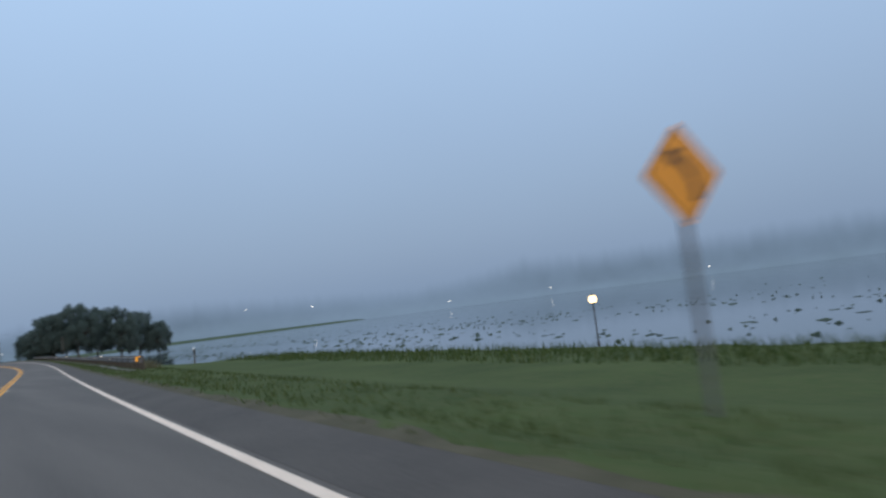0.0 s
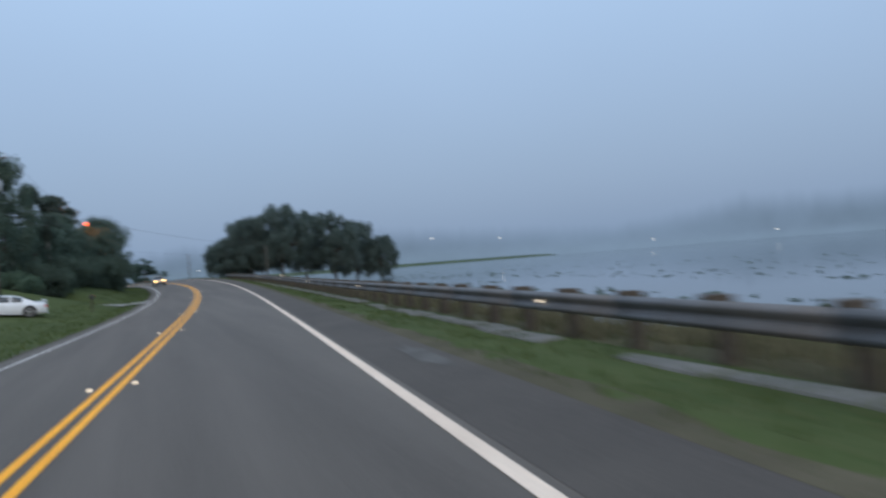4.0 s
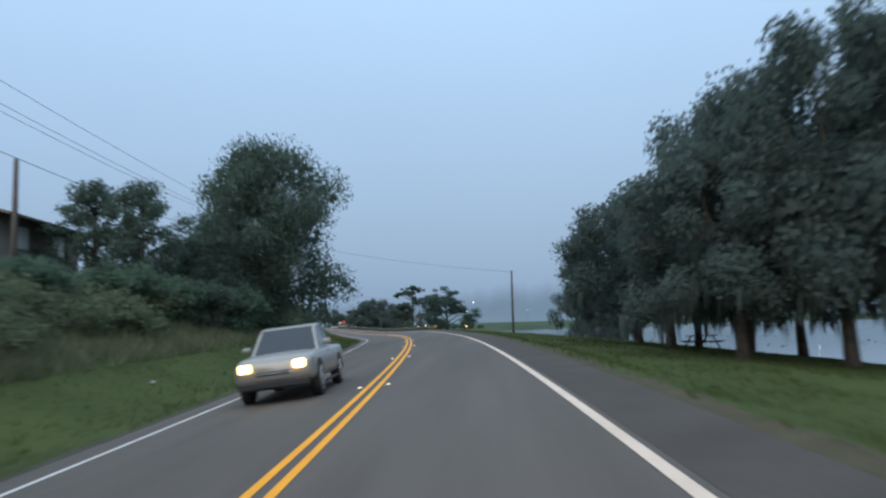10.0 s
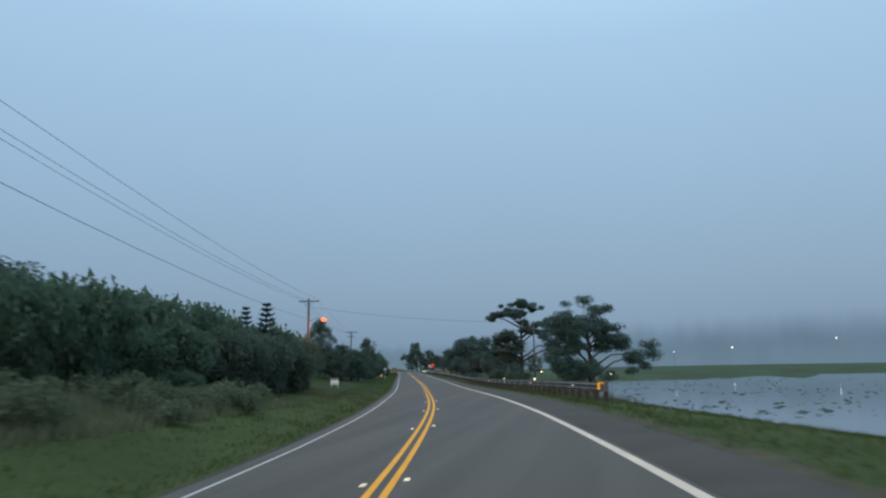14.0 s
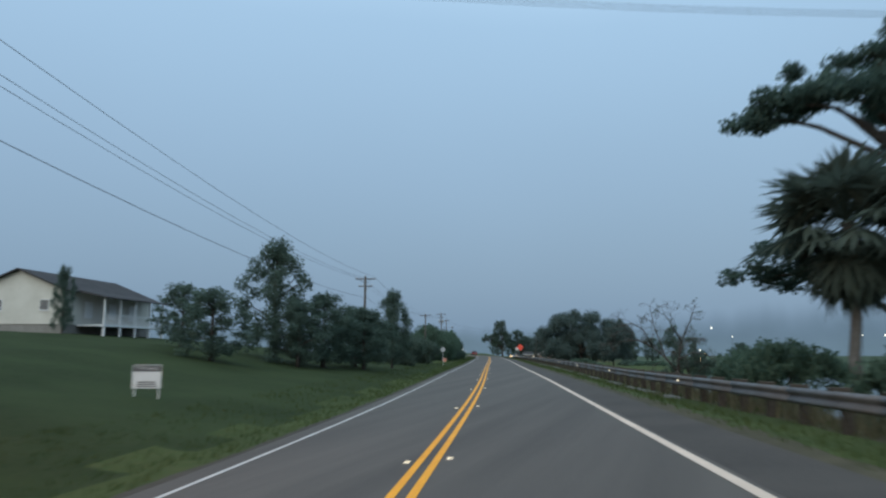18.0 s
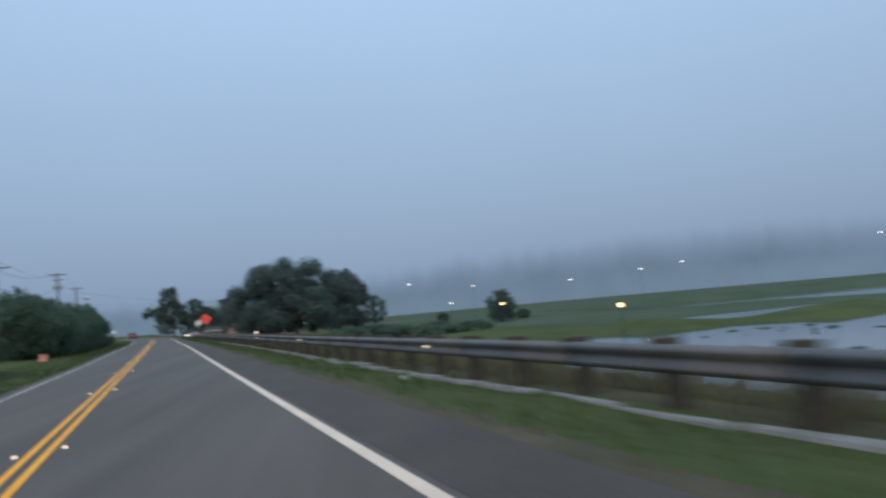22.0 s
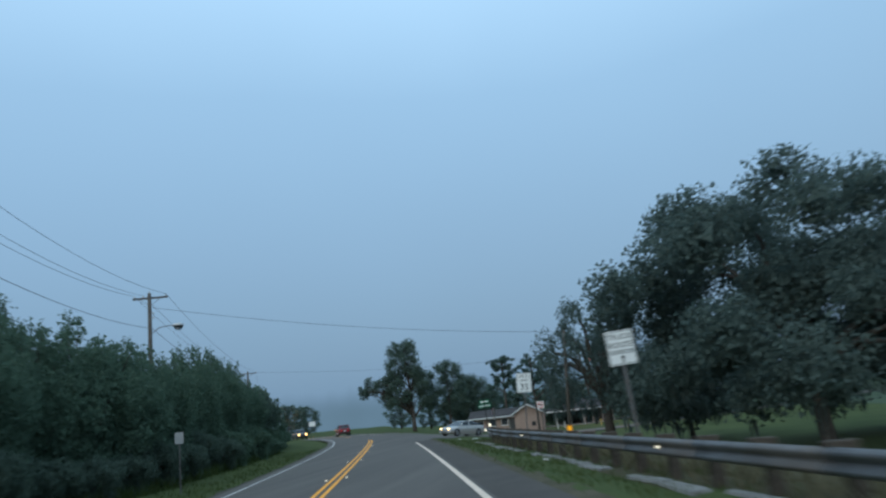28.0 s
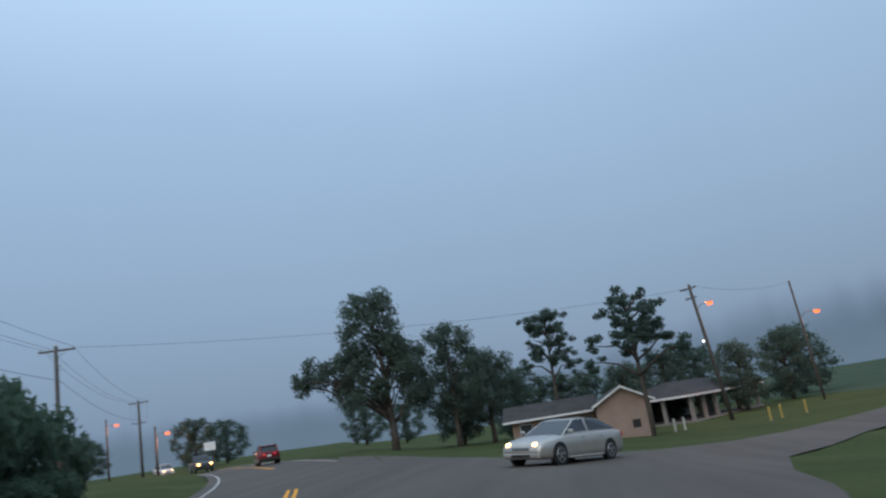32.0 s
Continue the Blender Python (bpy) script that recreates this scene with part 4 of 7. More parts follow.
def tall(s, u, h, w, label="dark broad-leaved tree on the grassy bank", g="roadside trees", k=None, dz=0.0):
    kind = FAR_TALLS[rt.randrange(2)] if (s > 500 or u < -17.5) else TALLS[rt.randrange(3) if k is None else k % 3]
    return plant("tree", kind, s, u, label, "tree", (w / 8.5, w / 8.5, h / 12), rt.random() * 360, g, dz)


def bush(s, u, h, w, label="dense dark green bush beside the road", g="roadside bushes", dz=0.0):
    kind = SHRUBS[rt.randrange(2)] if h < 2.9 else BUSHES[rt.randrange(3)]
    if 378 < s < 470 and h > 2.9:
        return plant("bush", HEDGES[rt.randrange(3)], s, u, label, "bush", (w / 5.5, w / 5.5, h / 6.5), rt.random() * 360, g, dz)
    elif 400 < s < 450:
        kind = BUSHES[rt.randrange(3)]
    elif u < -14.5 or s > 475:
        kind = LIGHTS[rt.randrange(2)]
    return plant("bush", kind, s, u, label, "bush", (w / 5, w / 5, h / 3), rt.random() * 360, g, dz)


def pine(s, u, h, w, label="pine with bare trunk and flat clumps of needles", g="pines", k=None):
    return plant("pine_tree", PINES[rt.randrange(3) if k is None else k], s, u, label, "pine tree", (w / 8, w / 8, h / 10), rt.random() * 360, g)


def palm(s, u, top, label="tall fan palm among dark trees", g="fan palms"):
    return plant("palm_tree", palm_parts(int(s * 10), top + float(swell(s)) - float(gz(s, u)) - 1.2), s, u, label, "palm tree", (1, 1, 1), rt.random() * 360, g)


# oaks on the right bank, first clump
for s0, u0, h, w, k in ((93.5, 11.3, 8.0, 9.0, 0), (104, 12.3, 8.6, 10.5, 2), (112, 13.2, 7.8, 10.5, 1), (93, 14.5, 12.4, 11, 1), (92, 19.5, 15.0, 12, 2), (96, 25, 15.0, 11, 0), (97, 31, 15.5, 12, 1), (101, 42, 11.4, 8, 0), (103, 15.5, 12.5, 11, 2), (107, 20, 12.0, 11, 0), (113, 17, 11, 10, 1), (103, 37.5, 14.6, 11, 2)):
    oak(s0, u0, h, w, k=k)
# trees past the bare pole on the right
plant("oak_tree", WEEPING[0], 158, 23.3, "weeping oak with long curtains of moss on the lake bank", "oak tree", (10 / 15, 10 / 15, 8.6 / 12), 40, "oaks by the lake")
plant("oak_tree", WEEPING[1], 164, 29.0, "weeping oak with long curtains of moss on the lake bank", "oak tree", (6.5 / 15, 6.5 / 15, 8.5 / 12), 160, "oaks by the lake")
pine(168, 36.6, 14.0, 7.5, k=0)
# left of the road at the start: wood with palms
for s0, u0, h, w in ((33, -16.4, 14.8, 7.0), (28.5, -19, 11, 7.0), (39, -15, 6.0, 6.5), (45, -14.5, 6.2, 7), (51, -14.5, 8.0, 7), (54, -12.6, 6.8, 6.5), (57, -14, 8.4, 7), (60, -10.2, 6.9, 6.5), (65.5, -9.4, 8.3, 7), (70, -11.5, 8.4, 7), (76, -12.5, 7.2, 7), (36, -21, 7, 8), (46, -21, 7.5, 8), (56, -20, 8, 8)):
    tall(s0, u0, h, w)
for s0, u0, zt in ((55, -16.9, 13.6), (58, -15.2, 12.2), (61, -15.2, 12.8), (63.5, -14.6, 12.8), (38, -13.6, 8.8), (65, -16.4, 13.2), (60, -13.4, 11.0), (57, -17.6, 13.4), (62, -16.0, 12.6)):
    palm(s0, u0, zt)
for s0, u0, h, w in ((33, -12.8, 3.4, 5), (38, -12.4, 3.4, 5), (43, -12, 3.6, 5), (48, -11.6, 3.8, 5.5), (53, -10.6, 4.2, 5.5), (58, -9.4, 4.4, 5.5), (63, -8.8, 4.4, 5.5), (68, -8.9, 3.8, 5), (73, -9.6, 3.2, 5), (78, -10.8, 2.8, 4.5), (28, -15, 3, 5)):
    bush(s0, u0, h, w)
# the single tree and the weedy bank
plant("tree", tall_parts(81, 13.4, 13.6, 60000, None, 0.13, 0.18, 0.6, 70), 122, -10.0, "large leafy tree leaning over the weedy bank", "tree", (1, 1, 1), 75, "roadside trees")
tall(112, -17.6, 6.6, 6)
tall(111, -14.6, 7.4, 6)
tall(116, -13.6, 5.0, 5.5)
tall(128, -15, 7, 7)
for s0, u0, h, w in ((90, -12.5, 1.6, 4), (97, -14, 2.2, 4.5), (104, -13.2, 2.6, 5), (108, -12.2, 2.4, 4.5), (110, -11.6, 3.0, 5), (114, -10.6, 2.8, 5), (121, -10.8, 3.0, 5), (125, -12.8, 3.6, 6), (130, -12.6, 3.2, 5.0), (137, -14.4, 3.8, 5.5), (143, -15.2, 3.0, 5), (149, -16.4, 4.6, 6), (151, -13.6, 1.6, 3), (157, -15.8, 3.4, 5), (163, -17, 3.8, 6), (168.5, -14.8, 1.3, 2.4), (171, -16.6, 3.6, 5.5), (178, -16.8, 5.0, 5.5), (184, -17.0, 5.8, 6.5), (189, -16.4, 3.8, 5), (192, -14.6, 1.6, 3.0), (196, -16, 4.6, 6), (202, -14, 5.2, 6.5), (208, -13.4, 5.4, 6.5), (213, -15, 5.0, 7), (218, -13.5, 5.2, 7), (222, -15.5, 6.6, 7.5), (227, -14.2, 6.2, 7), (232, -15.0, 4.8, 6.5), (236, -15.8, 4.0, 5.5), (196, -19, 6.8, 8), (206, -18.5, 7.0, 8), (215, -19, 7.0, 8), (140, -17, 4.4, 7), (156, -17.5, 4.4, 7)):
    bush(s0, u0, h, w, "tangled dark shrubs on the roadside bank")
for s0, u0, h, w in ((162, -17.4, 9.2, 8), (157, -20, 8.4, 7), (172, -22, 5, 6), (186, -22, 6, 7), (196, -24, 6.5, 7), (204, -21, 6.0, 6), (150, -19, 6.5, 6.5)):
    tall(s0, u0, h, w)
plant("tiered_conifer", TIER, 222, -15.6, "tall tiered conifer among the shrubs", "conifer", (1, 1, 1.04), 20, "tiered conifers")
plant("tiered_conifer", TIER, 220, -17.2, "small tiered conifer among the shrubs", "conifer", (0.8, 0.8, 0.95), 70, "tiered conifers")
# pines and palm on the right, second clump
g0 = float(gz(241, 12.0))
PINE_TIPS = ((-4.3, 0.4, 8.4), (-3.8, -0.5, 8.6), (-3.1, 0.6, 8.7), (-2.3, -0.4, 9.0), (-1.6, 0.6, 9.7), (-0.8, -0.5, 10.1), (0.2, 0.5, 10.0), (1.1, -0.4, 9.8), (1.8, 0.4, 9.3), (0.4, 0.9, 9.0), (-1.2, -0.8, 8.9), (1.2, 0.7, 7.7), (2.4, -0.4, 7.5), (3.4, 0.5, 7.8), (4.1, 0.1, 7.5), (3.1, -0.7, 6.6), (1.6, 0.6, 6.7), (0.7, -0.8, 7.0), (4.3, 0.2, 5.0), (4.7, -0.3, 4.5), (-2.9, 0.8, 4.9), (-3.5, 0.4, 4.5), (-4.0, 0.9, 3.9), (-2.6, 1.4, 4.2))
plant("pine_tree", pine_parts(24, 10.2 - g0, [(x if x > 0 else x * 0.78, y, z - g0) for x, y, z in PINE_TIPS], leaves=26000, thick=0.19, size=0.15, puff=0.74, deep=0.30), 241, 12.0, "flat-topped pine with bare limbs beside the guardrail", "pine tree", (1, 1, 1), 0, "pines")
plant("palm_tree", palm_parts(33, 5.2, 80, 1.4, 60), 239.5, 10.0, "fan palm with a drooping skirt beside the guardrail", "palm tree", (1.12, 1.12, 1.02), 40, "fan palms")
g0 = float(gz(227, 17.5))
BROAD_TIPS = ((-1, 0.6, 8.6), (0.2, -0.4, 8.8), (1.2, 0.6, 8), (-2.6, -1.4, 7.8), (-3.6, -2.6, 7.4), (-2.2, -2.2, 6.8), (-0.4, 1.2, 7.2), (-4.2, -3.2, 6.2), (-3.2, -3, 5.4), (-4.6, -3.6, 4.9), (-1.6, -1.8, 5.6), (-2.6, -3.2, 4), (-3.8, -3.8, 3.2), (-2.2, -3, 2.6), (-3.4, -3.6, 1.8), (-1.8, -2.6, 1.6), (2.2, 0.4, 6.9), (2.8, -0.4, 6.2), (1.8, 0.8, 5.6), (3.6, 0.2, 4.9), (4.4, -0.2, 4), (5.2, 0.2, 3.2), (0.6, -0.8, 6.4))
plant("pine_tree", pine_parts(25, 8.0 - g0, [(x, y, z * 0.9 - g0) for x, y, z in BROAD_TIPS], leaves=46000, lean=-0.6, thick=0.26, size=0.17, puff=1.4, deep=0.42), 227, 17.5, "broad dark pine with one long drooping limb on the lake bank", "pine tree", (1, 1, 1), 0, "pines")
for s0, u0, h, w in ((243, 9.6, 2.4, 3.4), (247, 9.9, 2.3, 3.4), (238, 10.4, 2.2, 3.0), (250, 10.6, 2.1, 3.0)):
    bush(s0, u0, h, w, "broad-leaved bushes behind the guardrail")
plant("bare_tree", BARE, 258.5, 10.3, "bare grey tree with a few dry leaves by the lake", "bare tree", (0.86, 0.86, 0.90), 0)
plant("tree", shrub_tree_parts(78), 290, 18.4, "small leafy shrub tree at the lake edge", "tree", (0.76, 0.76, 0.94), 0)
# lawn trees on the left
for s0, u0, h, w in ((281, -17.2, 10.4, 7.0), (268.5, -17.8, 5.0, 5.8), (283, -13.6, 6.6, 7), (288, -11, 5.8, 6.5), (292, -12.5, 6, 6.5), (300, -10, 8.8, 5), (275, -22.6, 5.0, 4.6), (278, -14.5, 5.4, 6)):
    tall(s0, u0, h, w, "dark leafy tree on the sloping lawn")
for s0, u0, h, w in ((318, -11, 4.2, 6), (326, -13, 4.4, 6), (344, -11, 4.6, 6.5), (350, -13.5, 5, 7), (335, -14, 4.4, 6)):
    bush(s0, u0, h, w, "rounded dark bush on the verge")
for s0, u0, h, w in ((384, -26, 9.0, 10), (393, -23, 8, 9), (376, -29, 8.5, 10)):
    tall(s0, u0, h, w, "dense rounded bushy tree beside the road")
for k in range(27):
    s0 = 402 + 3.3 * k
    h = np.interp(s0, [402, 412, 430, 441, 446, 450, 464, 468, 482, 488], [4.4, 6.9, 6.9, 6.7, 7.0, 8.3, 8.2, 7.3, 6.8, 5.3]) * rt.uniform(0.9, 1.06)
    bush(s0, -11.0 - 0.9 * rt.random() - max(0, k - 20) * 0.3, h, 4.6 + 2.4 * rt.random(), "tall hedge of wild bushes along the verge")
for k in range(22):
    bush(403 + 4 * k, -8.7 - 0.5 * rt.random() - max(0, k - 17) * 0.5, 1.4 + 1.4 * rt.random(), 2.6 + rt.random(), "low tangled growth at the foot of the hedge", "hedge undergrowth")
for s0, u0, h, w in ((412, -16, 8.4, 8), (422, -16.5, 9.0, 8), (433, -16, 9.0, 8), (444, -15, 7.4, 8), (456, -16, 6.6, 8)):
    tall(s0, u0, h, w, "leafy tree rising behind the roadside hedge")
for s0, u0, h, w in ((382, -12.2, 6.6, 8), (386, -13.2, 7.8, 8.5), (390, -11.2, 6.6, 8), (396, -11.2, 6.2, 7.5), (400, -11, 5.8, 6.5), (392, -15, 7.4, 8)):
    bush(s0, u0, h, w, "dense rounded bushes spilling down to the verge")
for s0, u0, h, w in ((351, 15.5, 1.3, 4.2), (357, 17, 1.4, 4.6), (363, 18.5, 1.3, 4.2), (371, 20, 1.4, 5), (380, 21, 1.2, 4.4), (390, 22, 1.3, 4.6)):
    bush(s0, u0, h, w, "low green shrubs on the bank behind the guardrail", "bank shrubs")
for s0, u0, h, w in ((443, 72, 7.2, 8.5), (449, 75, 6.0, 7), (438, 70, 5.4, 6)):
    tall(s0, u0, h, w, "dim leafy tree standing out on the meadow", "meadow trees")
for s0, u0, h, w in ((355.5, 28, 1.5, 5), (362, 29, 1.8, 5), (369.5, 30, 2.1, 6), (379, 33, 1.9, 6), (388, 36, 2.3, 6), (398, 35, 2.0, 6), (407, 36, 2.0, 6), (415, 36, 2.3, 6), (425, 37, 2.2, 6)):
    bush(s0, u0, h, w, "low green shrubs in a hedgerow across the meadow", "hedgerow shrubs")
for s0, u0, h, w in ((467, 67.5, 2.9, 3.6), (452, 82, 2.4, 4)):
    bush(s0, u0, h, w, "lone rounded bush on the open meadow", "meadow bushes")
# the great oak and its neighbours
plant("oak_tree", GREAT[0], 441, 26.4, "huge spreading live oak in the meadow", "oak tree", (1.24, 1.24, 1.16), 30, "meadow oaks", -0.2)
plant("oak_tree", GREAT[1], 447, 36.5, "huge spreading live oak in the meadow", "oak tree", (0.72, 0.72, 0.94), 200, "meadow oaks", -0.2)
plant("oak_tree", oak_parts(8, 12.0, 15.0, 17000, 0.20, 0.25, 520, 40, 7, 1.7), 452, 17.2, "live oak with drooping limbs in the meadow", "oak tree", (9.5 / 15, 9.5 / 15, 11.4 / 12), 120, "meadow oaks")
oak(457, 25, 9.5, 10, "live oak with drooping limbs in the meadow", "meadow oaks", 1)
# the far side of the junction
plant("tree", lopsided_parts(82), 517, 6.0, "tall open-crowned tree with long low limbs across the junction", "tree", (1, 1, 1), 0, "junction trees")
plant("tree", OPENS[0], 519, 11.8, "dark leafy tree across the junction", "tree", (1.02, 1.02, 0.98), 0, "junction trees")
plant("tree", OPENS[1], 524, 16, "dark leafy tree across the junction", "tree", (1.05, 1.05, 0.78), 90, "junction trees")
tall(530, 20.5, 8.0, 7, "dark leafy tree across the junction", "junction trees", 0)
plant("pine_tree", pine_parts(26, 11.0, None, 5.0, 8000, 0.52, 0.2, 0.2, 0.14, 0.62, 19, 0.5), 515, 20.1, "slender pine behind the low house", "pine tree", (1, 1, 1.06), 0, "junction pines")
plant("pine_tree", pine_parts(27, 10.0, None, 6.5, 8500, 0.48, -0.2, 0.2, 0.15, 0.62, 20, 0.5), 499.3, 21.6, "slender pine beside the low house", "pine tree", (1, 1, 1.0), 40, "junction pines")
plant("pine_tree", pine_parts(28, 9.0, None, 4.5, 6000, 0.5, 0.1, 0.2, 0.13, 0.6, 16, 0.5), 540, 43, "slender pine behind the low house", "pine tree", (1, 1, 1), 80, "junction pines")
for s0, u0, h, w in ((526, 13.4, 7.4, 6.5), (528, 24.5, 6.6, 7), (533, 34, 6.6, 8), (545, 48, 8.5, 9), (538, 58, 9, 9), (536, 30, 7, 8), (522, 29, 6.6, 6), (526, 35, 7.4, 7), (520, 40, 7, 6.5), (528, 50, 8, 8), (512, 55, 8.6, 8), (506, 61, 9.4, 9), (540, 22, 7, 7)):
    tall(s0, u0, h, w, "dark leafy tree behind the low house", "junction trees")
for s0, u0, h, w in ((560, -18, 7, 8), (575, -16, 7, 8), (590, 6, 8, 9), (600, 14, 8, 9), (585, -40, 8, 9), (610, -50, 9, 10), (560, -36, 7, 8), (605, 26, 9, 10)):
    tall(s0, u0, h, w, "hazy tree beyond the junction", "far junction trees")


def blades(name, n, s_range, u_range, h, mat, label, seed, wide=0.02, keep=None):
    rs = np.random.RandomState(seed)
    S = rs.uniform(*s_range, n)
    U = rs.uniform(*u_range, n)
    clump = np.array([noise.noise(Vector((a * 0.5, b * 1.3, seed))) for a, b in zip(S, U)])
    ok = clump > rs.uniform(-0.6, 0.5, n)
    S, U = S[ok], U[ok]
    x, y = xy(S, U)
    z = gz(S, U) - 0.02
    a, hh = rs.rand(len(S)) * 6.28, h * (0.4 + 0.9 * rs.rand(len(S)))
    dx, dy = np.cos(a) * wide, np.sin(a) * wide
    lx, ly = rs.randn(len(S)) * hh * 0.35, rs.randn(len(S)) * hh * 0.35
    v = np.stack([np.stack([x - dx, y - dy, z], 1), np.stack([x + dx, y + dy, z], 1), np.stack([x + lx, y + ly, z + hh], 1)], 1).reshape(-1, 3)
    f = np.arange(len(S) * 3).reshape(-1, 3)
    ob = new(name, arrays(name, v, f, mat))
    return tagged(ob, label, "grass", kind="stuff")


blades("grass", 110000, (-118, 449), (4.75, 8.6), 0.13, BLADE, "short green verge grass along the guardrail", 1, 0.018)
blades("grass", 80000, (-60, 470), (-9.5, -4.5), 0.14, BLADE, "short green verge grass on the bank", 2, 0.02)
blades("grass", 30000, (85, 185), (8.6, 20), 0.14, BLADE, "short green grass under the oaks", 3, 0.025)
blades("weeds", 34000, (84, 118), (-17, -8.6), 0.55, BANKWEED, "tall dry tan weeds on the steep bank", 14, 0.035)
blades("weeds", 46000, (118, 200), (-16.5, -9.2), 0.5, BANKWEED, "tall pale weeds on the roadside bank", 4, 0.03)
# leafy mounds of herbs on the weedy bank
rw = random.Random(77)
MOUNDS = [crown_mesh("leaves", [(rw.uniform(-0.7, 0.7), rw.uniform(-0.8, 0.8), rw.uniform(0.15, 0.75), rw.uniform(0.3, 0.5)) for _ in range(9)], 1500, 0.12, BANKLEAF, 300 + k, 0.0, 0.5, inner=12) for k in range(4)]
for s_lo, s_hi, n in ((86, 119, 34), (128, 200, 52)):
    for k in range(n):
        s0, u0 = rw.uniform(s_lo, s_hi), -9.4 - 6.2 * rw.random() ** 0.8
        f0 = rw.uniform(0.6, 1.25) * (1.0 if u0 > -11 else 1.25)
        plant("weed_clump", [MOUNDS[rw.randrange(4)]], s0, u0, "leafy mound of pale green weeds on the bank", "weeds", (f0 * 1.2, f0 * rw.uniform(1.1, 1.7), f0), rw.uniform(0, 360), "weed clumps on the bank")
blades("weeds", 10000, (-118, -40), (17, 24), 0.45, BLADE, "dark rushes along the wide grassy shore", 9, 0.03)
blades("weeds", 16000, (-40, 72), (8.2, 11.5), 0.5, WEED, "rough weeds on the lake bank", 5, 0.025)
blades("weeds", 16000, (186, 440), (7.05, 8.4), 0.55, WEED, "dry brown grass behind the guardrail", 21, 0.03)
blades("weeds", 9000, (-70, 72), (7.05, 8.4), 0.5, WEED, "dry brown grass behind the guardrail", 22, 0.03)
blades("weeds", 18000, (186, 345), (7.8, 11), 0.5, WEED, "rough weeds on the lake bank", 6, 0.025)
blades("weeds", 14000, (400, 470), (-11, -8.0), 0.55, BLADE, "long verge grass under the hedge", 8, 0.03)


def lily_pads():
    rs = np.random.RandomState(3)
    v, f = [], []
    for _ in range(4200):
        s0 = rs.uniform(-180, 330)
        u0 = (27 if s0 < -30 else 18) + abs(rs.randn()) * 26
        if 80 < s0 < 170 and u0 < 42 or noise.noise(Vector((s0 * 0.045, u0 * 0.11, 3))) < -0.08:
            continue
        x, y = xy(s0, u0)
        r, n, h = 0.10 + 0.40 * rs.rand() ** 2, 7, 0.02 + 0.12 * rs.rand() ** 2
        j = len(v)
        ring = [(x + r * math.cos(t) * (0.7 + 0.5 * rs.rand()), y + r * math.sin(t) * (0.7 + 0.5 * rs.rand()), -1.24) for t in (6.283 * q / 4 for q in range(4))]
        v += ring + [(x + rs.randn() * 0.1, y + rs.randn() * 0.1, -1.24 + h)] * 1
        f += [(j, j + 1, j + 4), (j + 1, j + 2, j + 4), (j + 2, j + 3, j + 4), (j + 3, j, j + 4)]
    ob = new("lily_pads", arrays("lily_pads", v, f, PAD))
    return tagged(ob, "dark floating lily pads and water weeds", "water plants", kind="stuff")


lily_pads()


def ragged(spots, mat, name, label, category, seed, lift):
    """Flat ragged patches lying on the ground: s, u, length, width."""
    rs = np.random.RandomState(seed)
    v, f = [], []
    for s0, u0, ln, wd in spots:
        j, n = len(v), 16
        ring = [0.55 + 0.5 * rs.rand() for _ in range(n)]
        for rad in (1.0, 0.55):
            for q in range(n):
                a = 6.2832 * q / n
                ss, uu = s0 + 0.5 * ln * ring[q] * rad * math.cos(a), u0 + 0.5 * wd * ring[q] * rad * math.sin(a)
                x, y = xy(ss, uu)
                v.append((float(x), float(y), float(gz(ss, uu)) + lift))
        x, y = xy(s0, u0)
        v.append((float(x), float(y), float(gz(s0, u0)) + lift))
        f += [(j + q, j + (q + 1) % n, j + n + (q + 1) % n, j + n + q) for q in range(n)]
        f += [(j + n + q, j + n + (q + 1) % n, j + 2 * n, j + n + q) for q in range(n)]
    sh = Shape().add(v, [q[:3] if q[0] == q[3] else q for q in f])
    return tagged(new(name, sh.mesh(name, mat)), label, category, kind="stuff")


ragged([(-36.5, 4.3, 3.4, 0.4), (119, 4.3, 3.0, 0.6), (121, 4.5, 2.0, 0.4), (17.5, 4.5, 2.6, 0.5)], WORN, "worn_patch", "pale worn patch on the paved shoulder", "worn patch", 5, 0.0075)

